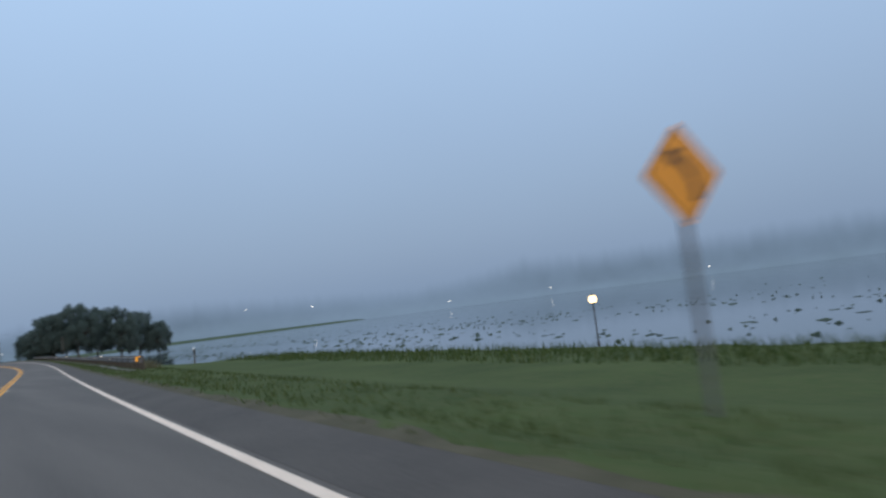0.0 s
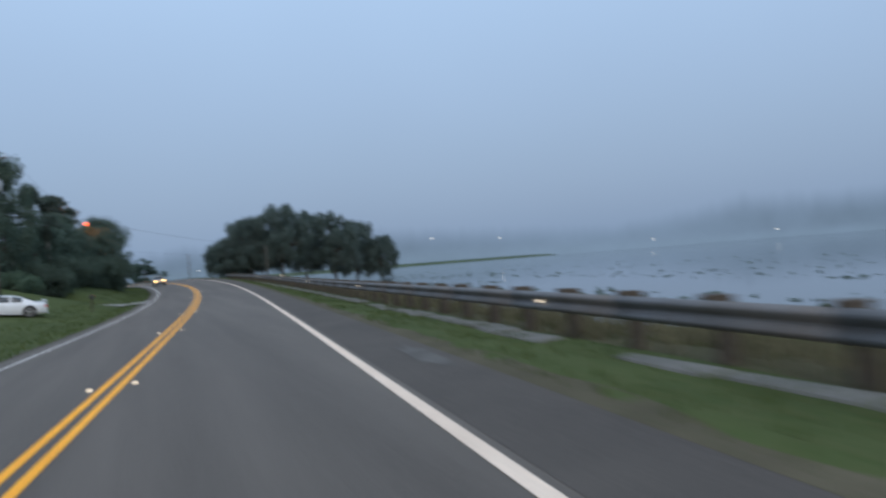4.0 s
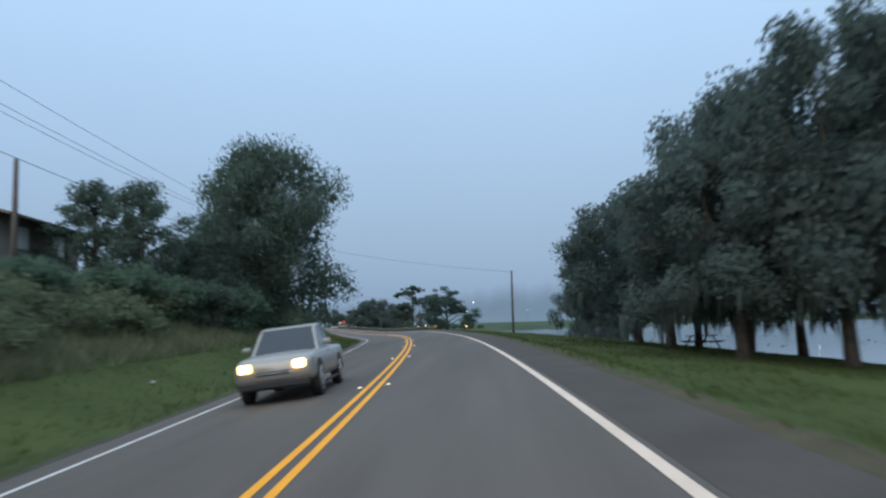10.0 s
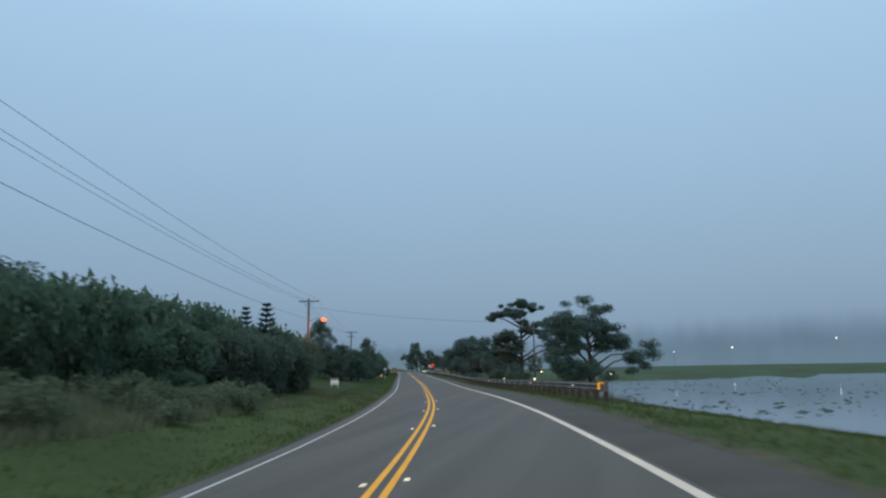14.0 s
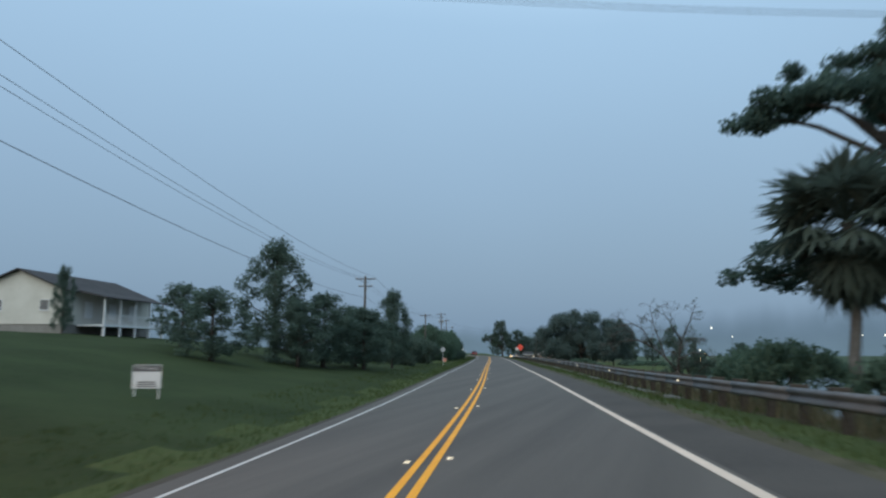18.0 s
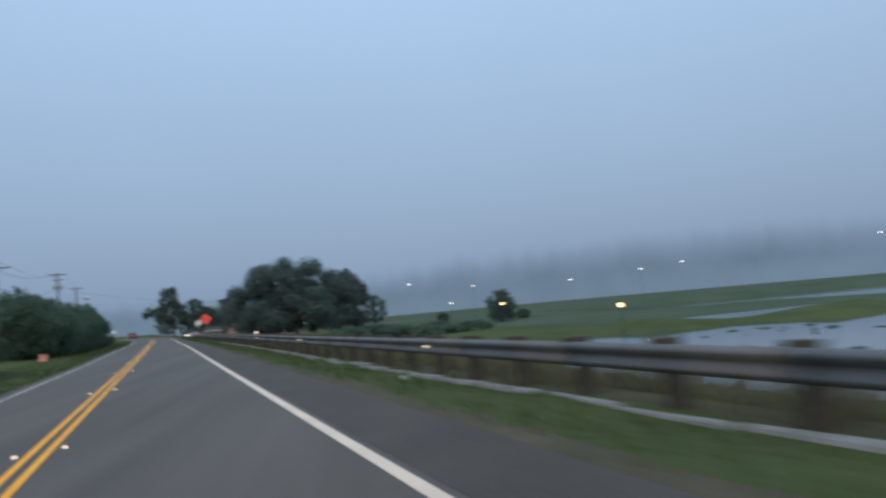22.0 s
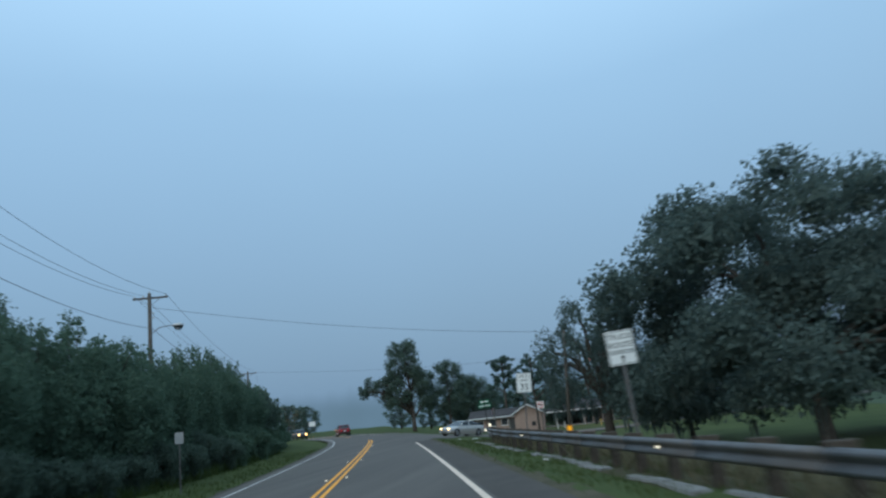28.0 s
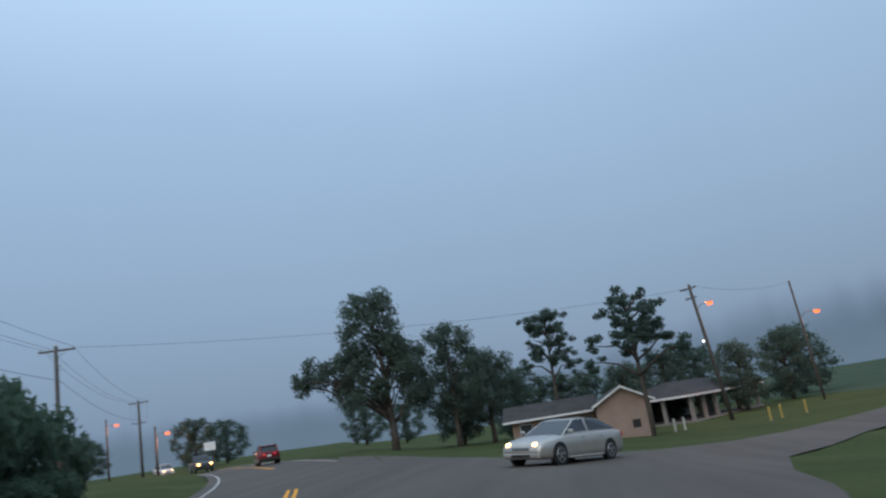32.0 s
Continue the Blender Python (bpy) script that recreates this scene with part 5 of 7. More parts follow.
# ---- distance with mist painted into its colour ----
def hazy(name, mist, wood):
    """Glowing woods with mist painted into the colour: pale at the foot, darker at the crest, dissolving at the very
    top.
    """
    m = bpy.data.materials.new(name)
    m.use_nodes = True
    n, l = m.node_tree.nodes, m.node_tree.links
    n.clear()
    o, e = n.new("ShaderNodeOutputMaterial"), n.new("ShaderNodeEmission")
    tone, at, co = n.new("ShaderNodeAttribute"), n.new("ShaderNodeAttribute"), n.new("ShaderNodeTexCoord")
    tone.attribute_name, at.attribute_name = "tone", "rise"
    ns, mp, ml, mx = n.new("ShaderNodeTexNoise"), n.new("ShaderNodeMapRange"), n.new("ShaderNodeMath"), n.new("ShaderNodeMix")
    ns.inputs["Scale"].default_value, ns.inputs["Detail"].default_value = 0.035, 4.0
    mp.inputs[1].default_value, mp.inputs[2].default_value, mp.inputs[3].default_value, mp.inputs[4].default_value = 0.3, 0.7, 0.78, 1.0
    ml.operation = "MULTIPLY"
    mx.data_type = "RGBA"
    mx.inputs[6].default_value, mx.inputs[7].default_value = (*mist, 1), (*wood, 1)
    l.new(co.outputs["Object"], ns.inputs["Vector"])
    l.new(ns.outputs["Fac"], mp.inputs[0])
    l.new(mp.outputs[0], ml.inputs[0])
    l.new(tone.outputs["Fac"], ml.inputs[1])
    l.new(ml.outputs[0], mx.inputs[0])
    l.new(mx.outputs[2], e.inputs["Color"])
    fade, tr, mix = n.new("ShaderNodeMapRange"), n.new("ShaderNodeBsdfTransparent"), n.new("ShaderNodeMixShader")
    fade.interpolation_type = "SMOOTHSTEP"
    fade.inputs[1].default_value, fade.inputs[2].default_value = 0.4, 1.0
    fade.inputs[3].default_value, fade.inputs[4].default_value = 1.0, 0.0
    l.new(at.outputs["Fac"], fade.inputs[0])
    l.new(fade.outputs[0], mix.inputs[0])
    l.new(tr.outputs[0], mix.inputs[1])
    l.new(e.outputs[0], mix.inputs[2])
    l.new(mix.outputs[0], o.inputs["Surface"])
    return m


def ridge(name, radius, tops, mat, label, seed, bumps=0.05, swell=0.0):
    """A far ring of hills round the place; tops gives bearing, height and how dark the woods stand in the painted mist.
    """
    v, f, tone = [], [], []
    n, levels = 1440, (0.0, 0.25, 0.5, 0.75, 1.0)
    mid = Vector((20, 200, 0))
    A = [q[0] for q in tops]
    for k in range(n):
        a = 360.0 * k / n
        h = np.interp(a, A, [q[1] for q in tops])
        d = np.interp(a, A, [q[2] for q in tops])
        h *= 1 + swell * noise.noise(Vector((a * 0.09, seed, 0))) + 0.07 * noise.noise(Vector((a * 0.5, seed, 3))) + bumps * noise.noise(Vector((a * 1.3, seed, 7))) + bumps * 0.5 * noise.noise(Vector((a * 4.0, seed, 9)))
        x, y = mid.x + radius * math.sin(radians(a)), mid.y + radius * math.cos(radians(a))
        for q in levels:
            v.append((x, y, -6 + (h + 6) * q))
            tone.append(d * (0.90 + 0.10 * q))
    w = len(levels)
    for k in range(n):
        i, j = k * w, ((k + 1) % n) * w
        f += [(i + q, j + q, j + q + 1, i + q + 1) for q in range(w - 1)]
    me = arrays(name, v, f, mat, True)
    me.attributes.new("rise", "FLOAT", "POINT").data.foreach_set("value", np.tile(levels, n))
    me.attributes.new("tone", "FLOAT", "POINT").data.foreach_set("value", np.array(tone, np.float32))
    return tagged(new(name, me), label, "backdrop", kind="structure")


# two glow colours: haze alone, and woods with haze mixed in
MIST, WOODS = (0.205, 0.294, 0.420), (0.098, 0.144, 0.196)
hills = ridge("backdrop", 620, [(0, 40, 0.8), (12, 46, 0.82), (21, 47, 0.8), (30, 40, 0.6), (45, 28, 0.45), (52, 38, 0.55), (57, 48, 0.7), (64, 43, 0.75), (88, 41, 0.75), (110, 36, 0.7), (150, 26, 0.5), (200, 16, 0.4), (300, 20, 0.5), (345, 22, 0.6), (356, 34, 0.72), (360, 40, 0.8)], hazy("misty_hills", MIST, WOODS), "wooded hills round the lake with mist painted in", 2, 0.10)
ridge("backdrop", 590, [(0, 16, 0.75), (10, 20, 0.78), (25, 20, 0.65), (45, 10, 0.45), (80, 9, 0.65), (120, 10, 0.5), (200, 9, 0.5), (290, 14, 0.6), (320, 22, 0.75), (348, 22, 0.75), (360, 16, 0.75)], hazy("misty_tree_line", MIST, (0.105, 0.156, 0.200)), "grey line of trees below the hills with mist painted in", 5, 0.26)
spark = Shape().tube([(0, 0, -0.55), (0, 0, -0.2), (0, 0, 0.2), (0, 0, 0.55)], [0.15, 0.5, 0.5, 0.15], 8).mesh("far_lamp", COOLLAMP)
for a, z in ((49.5, 6.0), (60.8, 6.5), (77.2, 7.0), (93.3, 6.5), (-2.6, 19.0), (7.9, 13.4), (15.1, 18.7), (26.7, 25.3), (34.0, 20.0)):
    part("far_lamp", spark, COOLLAMP, hills, "lit lamp on the far hillside", Matrix.Translation((20 + 586 * math.sin(radians(a)), 200 + 586 * math.cos(radians(a)), z)))


# ---- guardrail, poles, wires, lamps and signs ----
def under(parent, m):
    """The pose m of the world, as a child's pose under parent."""
    return parent.matrix_basis.inverted() @ m


def beam_mesh(length):
    face = [(0.0, 0.430), (0.030, 0.445), (0.078, 0.470), (0.083, 0.505), (0.035, 0.560), (0.012, 0.585), (0.035, 0.610), (0.083, 0.665), (0.078, 0.700), (0.030, 0.730), (0.0, 0.742)]
    back = [(x - 0.006 if x > 0.01 else x - 0.006, z) for x, z in reversed(face)]
    sh = Shape()
    sh.prism([(-x, z) for x, z in face + back], -length / 2, length / 2)
    return sh.mesh("rail_beam", GALV, True)


def guardrail(s0, s1, u, seed, phase, tags, flare=0.0):
    rs = np.random.RandomState(seed)
    rail = thing("guardrail", place(s0, u), "weathered steel guardrail on short wooden posts along the lake", "guardrail", "guardrails")
    n = int(round((s1 - s0) / 3.81))
    pitch = (s1 - s0) / n

    def line(sp):
        # the last metres bend away from the road
        return u + flare * max(0.0, (sp - s1 + 14) / 14) ** 2

    beam, tail = beam_mesh(pitch + 0.16), beam_mesh(1.2)
    post = Shape().box(0.17, -0.08, -0.5, 0.35, 0.08, 0.79, 0.012).mesh("post", POSTWOOD)
    block = Shape().box(0.004, -0.075, 0.44, 0.168, 0.075, 0.80, 0.01).mesh("block", POSTWOOD)
    refl = Shape().box(-0.085, -0.04, 0.57, -0.04, 0.04, 0.61, 0.008).mesh("reflector", REFLECT)
    tag = Shape().box(0.03, -0.012, 0.805, 0.11, 0.012, 0.885, 0.004).mesh("delineator", REFLECT)
    bolt = Shape().tube([(-0.005, 0, 0.585), (-0.03, 0, 0.585)], [0.022, 0.016], 6).mesh("bolt", GALV)
    for i in range(n):
        a, b = s0 + i * pitch, s0 + (i + 1) * pitch
        pa, pb = place(a, line(a)).translation, place(b, line(b)).translation
        d = pb - pa
        m = Matrix.Translation((pa + pb) / 2) @ Matrix.Rotation(math.atan2(-d.x, d.y), 4, "Z") @ Matrix.Rotation(math.atan2(d.z, d.xy.length), 4, "X")
        part("rail_beam", beam, GALV, rail, "" if i else "galvanised steel beam pressed with two ridges", under(rail, m))
        for h in (0.0, 0.5):
            sp = a + pitch * h
            m2 = place(sp, line(sp), 0, rs.randn() * 2) @ Matrix.Rotation(radians(rs.randn() * 1.2), 4, "Y")
            part("post", post, POSTWOOD, rail, "", under(rail, m2))
            part("block", block, POSTWOOD, rail, "", under(rail, m2))
            if h == 0:
                part("bolt", bolt, GALV, rail, "", under(rail, m2))
    for k, sp in enumerate(np.arange(s0 + phase[0], s1 - 3, phase[1])):
        part("reflector", refl, REFLECT, rail, "" if k else "small reflector glowing as if in headlamps", under(rail, place(float(sp), line(float(sp)))))
    for k, sp in enumerate(tags):
        part("delineator", tag, REFLECT, rail, "" if k else "white reflective tag on a post", under(rail, place(sp, u)))
    for sp, sg in ((s0, -1), (s1, 1)):
        end = Shape()
        pts = [(0.0, 0), (-0.02, 0.15 * sg), (0.06, 0.42 * sg), (0.2, 0.52 * sg)]
        v, f = [], []
        for x, y in pts:
            v += [(x, y, 0.43), (x + 0.012, y, 0.43), (x + 0.012, y, 0.742), (x, y, 0.742)]
        for j in range(3):
            for q in range(4):
                f.append((j * 4 + q, j * 4 + (q + 1) % 4, j * 4 + 4 + (q + 1) % 4, j * 4 + 4 + q))
        f += [(3, 2, 1, 0), (12, 13, 14, 15)]
        end.add(v, f)
        part("end_piece", end, GALV, rail, "flared steel end piece", under(rail, place(sp, line(sp))))
    amber = Shape().box(-0.10, -0.03, 0.50, 0.16, -0.012, 0.78, 0.006)
    part("end_marker", amber, AMBERREF, rail, "amber reflective end marker", under(rail, place(s0, u, 0, 0) @ Matrix.Translation((0, -0.15, 0))))
    return rail


guardrail(-71.5, 72.5, 6.8, 1, (0.2, 18.2), (-42.5, 18.5))
rail = guardrail(178.0, 445.0, 6.8, 2, (5.78, 15.24), (216.3, 399.4), 0.8)
part("end_plate", Shape().box(-0.07, -0.012, 0.80, 0.07, 0.0, 0.98, 0.006), REFLECT, rail, "white reflective plate on the last post", under(rail, place(444.9, 7.78)))
part("end_reflector", Shape().tube([(0, 0.02, 0), (0, 0, 0)], [0.075, 0.07], 12), REFLECT, rail, "round reflector on the rail end", under(rail, place(444.9, 7.52) @ Matrix.Translation((0, 0, 0.60))))
slabs(-70, 66, 3, 0.98, SLAB, 0.24, 6.62)
slabs(236, 290, 4, 0.4, SLAB, 0.15, 6.72)
slabs(290, 443, 6, 0.97, PALESLAB, 0.13, 6.70)
for s0, u0, mt, lab in ((197.0, 6.75, REFLECT, "pale reflective delineator on the rail"), (420.5, 7.0, AMBERREF, "amber reflective delineator on the rail"), (338.4, 7.0, REFLECT, "pale reflective delineator on the rail")):
    d = thing("delineator", place(s0, u0, 0.79), lab, "delineator", "delineators")
    part("plate", Shape().box(-0.06, -0.02, 0.0, 0.06, 0.0, 0.14, 0.006), mt, d)
    part("bracket", Shape().box(-0.02, 0.0, -0.12, 0.02, 0.015, 0.16), GALV, d)

INSUL = Shape().tube([(0, 0, 0), (0, 0, 0.05), (0, 0, 0.07), (0, 0, 0.12), (0, 0, 0.16)], [0.025, 0.06, 0.035, 0.055, 0.02], 8).mesh("insulator", SIGNBACK, True)


def utility_pole(s, u, top, arm=2.4, lamp=None, drum=0, low_arm=False, lean=0.0, turn=0.0, thick=1.0):
    g = float(gz(s, u))
    h = top + float(swell(s)) - g
    m = place(s, u, 0, turn) @ Matrix.Rotation(radians(lean), 4, "Y")
    pole = thing("utility_pole", m, "tall weathered wooden utility pole with a crossarm" if arm else "plain weathered wooden pole", "utility pole", "utility poles")
    part("pole", Shape().tube([(0, 0, -0.6), (0, 0, h * 0.5), (0, 0, h)], [0.17 * thick, 0.145 * thick, 0.115 * thick], 10), POLEWOOD, pole, "", None, True)
    if arm:
        z = h - 0.28
        part("crossarm", Shape().box(-arm / 2, 0.12, z - 0.06, arm / 2, 0.21, z + 0.06, 0.01), POLEWOOD, pole)
        for sg in (-1, 1):
            part("brace", Shape().tube([(0, 0.13, z - 0.55), (sg * 0.62, 0.13, z - 0.05)], [0.014, 0.014], 5), GALV, pole)
            part("insulator", INSUL, None, pole, "", Matrix.Translation((sg * (arm / 2 - 0.1), 0.165, z + 0.06)))
        part("insulator", INSUL, None, pole, "", Matrix.Translation((-0.45, 0.165, z + 0.06)))
        part("insulator", INSUL, None, pole, "", Matrix.Translation((0.0, 0.0, h)))
        for k in range(2):
            part("insulator", INSUL, None, pole, "", Matrix.Translation((0.14, 0.0, h - 1.3 - 0.3 * k)) @ Matrix.Rotation(radians(90), 4, "Y"))
    if low_arm:
        part("crossarm", Shape().box(-0.75, 0.12, h - 1.12, 0.75, 0.2, h - 1.02, 0.008), POLEWOOD, pole)
        for x in (-0.65, -0.3, 0.35, 0.68):
            part("insulator", INSUL, None, pole, "", Matrix.Translation((x, 0.16, h - 1.02)))
    for k in range(drum):
        x = (0.42, -0.45)[k]
        can = part("transformer", Shape().tube([(x, 0, h - 2.5), (x, 0, h - 2.46), (x, 0, h - 1.85), (x, 0, h - 1.8), (x, 0, h - 1.76)], [0.17, 0.2, 0.2, 0.19, 0.06], 14), SIGNBACK, pole, "grey transformer drum", None, True)
        part("bushing", Shape().tube([(x, 0, h - 1.8), (x + 0.02, 0.02, h - 1.58)], [0.035, 0.02], 7), SIGNBACK, can)
        part("bracket", Shape().box(min(0, x), -0.03, h - 2.2, max(0, x), 0.03, h - 2.14), GALV, pole)
    if lamp:
        lz, lx, lit = lamp
        zz = lz + float(swell(s)) - g
        part("lamp_arm", Shape().tube([(0.05, 0, zz - 0.35), (lx * 0.35, 0, zz + 0.02), (lx * 0.75, 0, zz + 0.1), (lx - 0.2, 0, zz + 0.08)], [0.03, 0.028, 0.026, 0.026], 7), GALV, pole, "", None, True)
        head = part("lamp_head", Shape().tube([(lx - 0.35, 0, zz + 0.07), (lx - 0.15, 0, zz + 0.09), (lx + 0.2, 0, zz + 0.09), (lx + 0.42, 0, zz + 0.06)], [0.05, 0.12, 0.15, 0.03], 10), SIGNBACK, pole, "", None, True)
        lens = Shape()
        n = 10
        v = [(lx + 0.08 + 0.33 * math.cos(6.283 * j / n), 0.24 * math.sin(6.283 * j / n), zz + 0.02) for j in range(n)] + [(lx + 0.08 + 0.20 * math.cos(6.283 * j / n), 0.15 * math.sin(6.283 * j / n), zz - 0.22) for j in range(n)]
        lens.add(v, [tuple(range(2 * n - 1, n - 1, -1)), tuple(range(n))] + [(j, (j + 1) % n, n + (j + 1) % n, n + j) for j in range(n)])
        part("lens", lens, SODIUM if lit else WINDOWGLASS, head, "glowing orange lens" if lit else "dark lens", None, True)
        if lit:
            ld = bpy.data.lights.new("sodium_light", "POINT")
            ld.energy, ld.color, ld.shadow_soft_size = 800, (1.0, 0.30, 0.08), 0.25
            lo = new("sodium_light", ld)
            lo.matrix_basis = m @ Matrix.Translation((lx + 0.08, 0, zz - 0.45))
    return pole, m, h


LEFT_POLES = []
for a in ((-62, -12, 10.6, 2.4, None, 0, False), (9, -12.2, 10.6, 2.0, None, 1, False), (66, -13.4, 11.2, 2.2, (9.3, 1.6, True), 0, False), (150, -13.8, 11.5, 2.4, None, 1, False), (231, -12.8, 10.1, 2.2, (7.85, 1.6, True), 0, False), (300, -13, 9.8, 2.2, None, 0, True), (374, -13, 9.4, 2.4, None, 0, False), (417, -12.6, 11.8, 2.4, None, 2, True), (448, -12.9, 11.4, 2.2, (9.1, 1.7, False), 0, False), (504, -16.4, 10.5, 2.3, None, 0, False), (548, -22, 10.0, 2.3, None, 0, False), (585, -31, 9.8, 2.3, None, 0, False)):
    LEFT_POLES.append(utility_pole(*a))
utility_pole(107, -19.5, 10.0, 0)
RIGHT_POLES = [utility_pole(60.5, 11.0, 4.6, 0, thick=0.6), utility_pole(152.6, 12.6, 6.95, 0, thick=0.85), utility_pole(232.5, 12.2, 7.4, 0, thick=0.6), utility_pole(449.8, 13.7, 6.6, 0, lean=4.5, thick=0.75)]
JUNCTION_POLES = [utility_pole(508, 31.8, 9.4, 2.2, (7.6, 2.0, True), 0, True, -9.0, 30), utility_pole(516, 45.4, 9.6, 0, (6.4, 2.1, True), 0, False, -3.0, 10, 0.75)]
for s0, u0, z0 in ((573, -32.8, 9.0), (553, -21.4, 5.9)):
    utility_pole(s0, u0, z0 + 1.0, 0, (z0, 1.4, True))


def wire(a, b, sag, r=0.011, label="thin black overhead cable"):
    n = 12
    pts = []
    for i in range(n + 1):
        t = i / n
        p = Vector(a).lerp(Vector(b), t)
        p.z -= sag * 4 * t * (1 - t)
        pts.append(p)
    ob = new("overhead_cable", Shape().tube(pts, [r] * (n + 1), 5).mesh("overhead_cable", CABLE, True))
    return tagged(ob, label, "cable", "overhead cables")


for (p0, m0, h0), (p1, m1, h1) in zip(LEFT_POLES[:-1], LEFT_POLES[1:]):
    for x in (-1.0, -0.45, 1.0):
        wire(m0 @ Vector((x, 0.165, h0 - 0.08)), m1 @ Vector((x, 0.165, h1 - 0.08)), 0.9)
    wire(m0 @ Vector((0.15, 0, h0 - 2.3)), m1 @ Vector((0.15, 0, h1 - 2.3)), 0.8, 0.014)
for i, j in ((2, 0), (3, 1), (4, 2), (8, 3)):
    (p0, m0, h0), (p1, m1, h1) = LEFT_POLES[i], RIGHT_POLES[j]
    wire(m0 @ Vector((0, 0, h0 - 0.9)), m1 @ Vector((0, 0, h1 - 0.1)), 0.5, 0.012, "thin black cable strung across the road")
(p0, m0, h0), (p1, m1, h1) = JUNCTION_POLES
wire(m0 @ Vector((0.9, 0.16, h0 - 0.2)), m1 @ Vector((0, 0, h1 - 0.1)), 0.5)
wire(LEFT_POLES[9][1] @ Vector((1, 0.16, LEFT_POLES[9][2] - 0.2)), m0 @ Vector((0, 0, h0 - 0.3)), 0.8)


def shore_lamp(s, u, z, mat, r=0.16, post=True, label="slim lamp post with a glowing globe on the shore"):
    g = min(float(gz(s, u)), z - 0.5)
    lamp = thing("lamp_post", place(s, u, 0, 0, g), label, "lamp post", "shore lamps")
    h = z - g
    part("post", Shape().tube([(0, 0, -0.4), (0, 0, 0.3), (0, 0, 0.32), (0, 0, h - r)], [0.07, 0.07, 0.04, 0.035], 8), SIGNBLACK, lamp, "", None, True)
    part("collar", Shape().tube([(0, 0, h - r - 0.02), (0, 0, h - r * 0.8)], [0.06, r * 0.7], 10), SIGNBLACK, lamp)
    ring = [(0, 0, h + r * math.sin(t)) for t in np.linspace(-1.2, 1.5, 8)]
    part("globe", Shape().tube(ring, [r * math.cos(t) for t in np.linspace(-1.2, 1.5, 8)], 12), mat, lamp, "glowing globe", None, True)
    part("cap", Shape().tube([(0, 0, h + r * 0.9), (0, 0, h + r * 1.25)], [r * 0.55, 0.02], 10), SIGNBLACK, lamp)
    return lamp


for s0, u0, z0, mt, r in ((-89.5, 25, 1.0, WARMLAMP, 0.2), (274.6, 32.2, 0.75, WARMLAMP, 0.17), (336.7, 31.8, 0.75, WARMLAMP, 0.17), (387.8, 46.5, 1.5, WARMLAMP, 0.2), (445.7, 61.4, 2.5, COOLLAMP, 0.2), (480, 82, 7.0, COOLLAMP, 0.18), (430, 100, 6.5, COOLLAMP, 0.18)):
    shore_lamp(s0, u0, z0, mt, r)


# ---- signs ----
def text_part(words, size, mat, parent, m, name="lettering"):
    cu = bpy.data.curves.new(name, "FONT")
    cu.body, cu.size, cu.align_x, cu.align_y, cu.extrude = words, size, "CENTER", "CENTER", 0.0015
    tmp = bpy.data.objects.new("tmp", cu)
    me = bpy.data.meshes.new_from_object(tmp)
    bpy.data.objects.remove(tmp)
    bpy.data.curves.remove(cu)
    me.materials.clear()
    me.materials.append(mat)
    return part(name, me, mat, parent, "lettering " + words, m @ Matrix.Rotation(radians(90), 4, "X"))


def rounded(w, h, r, n=4, cx0=0.0, cz0=0.0):
    pts = []
    for qx, qz, a0 in ((1, 1, 0), (-1, 1, 90), (-1, -1, 180), (1, -1, 270)):
        for i in range(n + 1):
            a = radians(a0 + 90 * i / n)
            pts.append((cx0 + qx * (w / 2 - r) + r * math.cos(a), cz0 + qz * (h / 2 - r) + r * math.sin(a)))
    return pts


def plate(w, h, mat, parent, z, y=0.0, t=0.004, r=0.03, name="plate", spin=0.0, label=""):
    sh = Shape()
    pts = rounded(w, h, r)
    c, s_ = math.cos(radians(spin)), math.sin(radians(spin))
    sh.prism([(x * c - q * s_, x * s_ + q * c + z) for x, q in pts], y - t, y)
    return part(name, sh, mat, parent, label)


def sign_post(parent, h, x=0.0, w=0.025, mat=None, y=0.02):
    return part("post", Shape().box(x - w, y, -0.5, x + w, y + 2 * w, h, 0.005), mat or GALV, parent)


def diamond(name, s, u, zc, side, face, label, cat, posts=(0.0,), back=False, turn=0.0, lean=0.0):
    g = float(gz(s, u))
    m = place(s, u, 0, turn + (180 if back else 0)) @ Matrix.Rotation(radians(lean), 4, "Y")
    ob = thing(name, m, label, cat)
    z = zc - g
    plate(side, side, face, ob, z, 0.0, 0.004, 0.05, "plate", 45)
    plate(side - 0.06, side - 0.06, SIGNBLACK, ob, z, -0.0045, 0.001, 0.045, "border", 45)
    plate(side - 0.10, side - 0.10, face, ob, z, -0.006, 0.001, 0.04, "face", 45)
    plate(side, side, SIGNBACK, ob, z, 0.006, 0.0015, 0.05, "back", 45)
    for x in posts:
        sign_post(ob, z + side * (0.45 - abs(x) * 0.5), x, 0.03)
    return ob, z


# curve warning sign at the start
ob, z = diamond("warning_sign", -112.2, 7.55, 2.6, 0.78, SIGNYELLOW, "amber diamond warning sign with a black left-curve arrow", "road sign", (0.0,))
curve = [(0.16, -0.27), (0.15, -0.05), (0.06, 0.08), (-0.06, 0.17)]
arrow = Shape()
for (x0, z0), (x1, z1) in zip(curve[:-1], curve[1:]):
    nx, nz = -(z1 - z0), x1 - x0
    ln = math.hypot(nx, nz)
    nx, nz = nx / ln * 0.045, nz / ln * 0.045
    arrow.prism([(x0 - nx, z0 - nz + z), (x1 - nx, z1 - nz + z), (x1 + nx, z1 + nz + z), (x0 + nx, z0 + nz + z)], -0.012, -0.008)
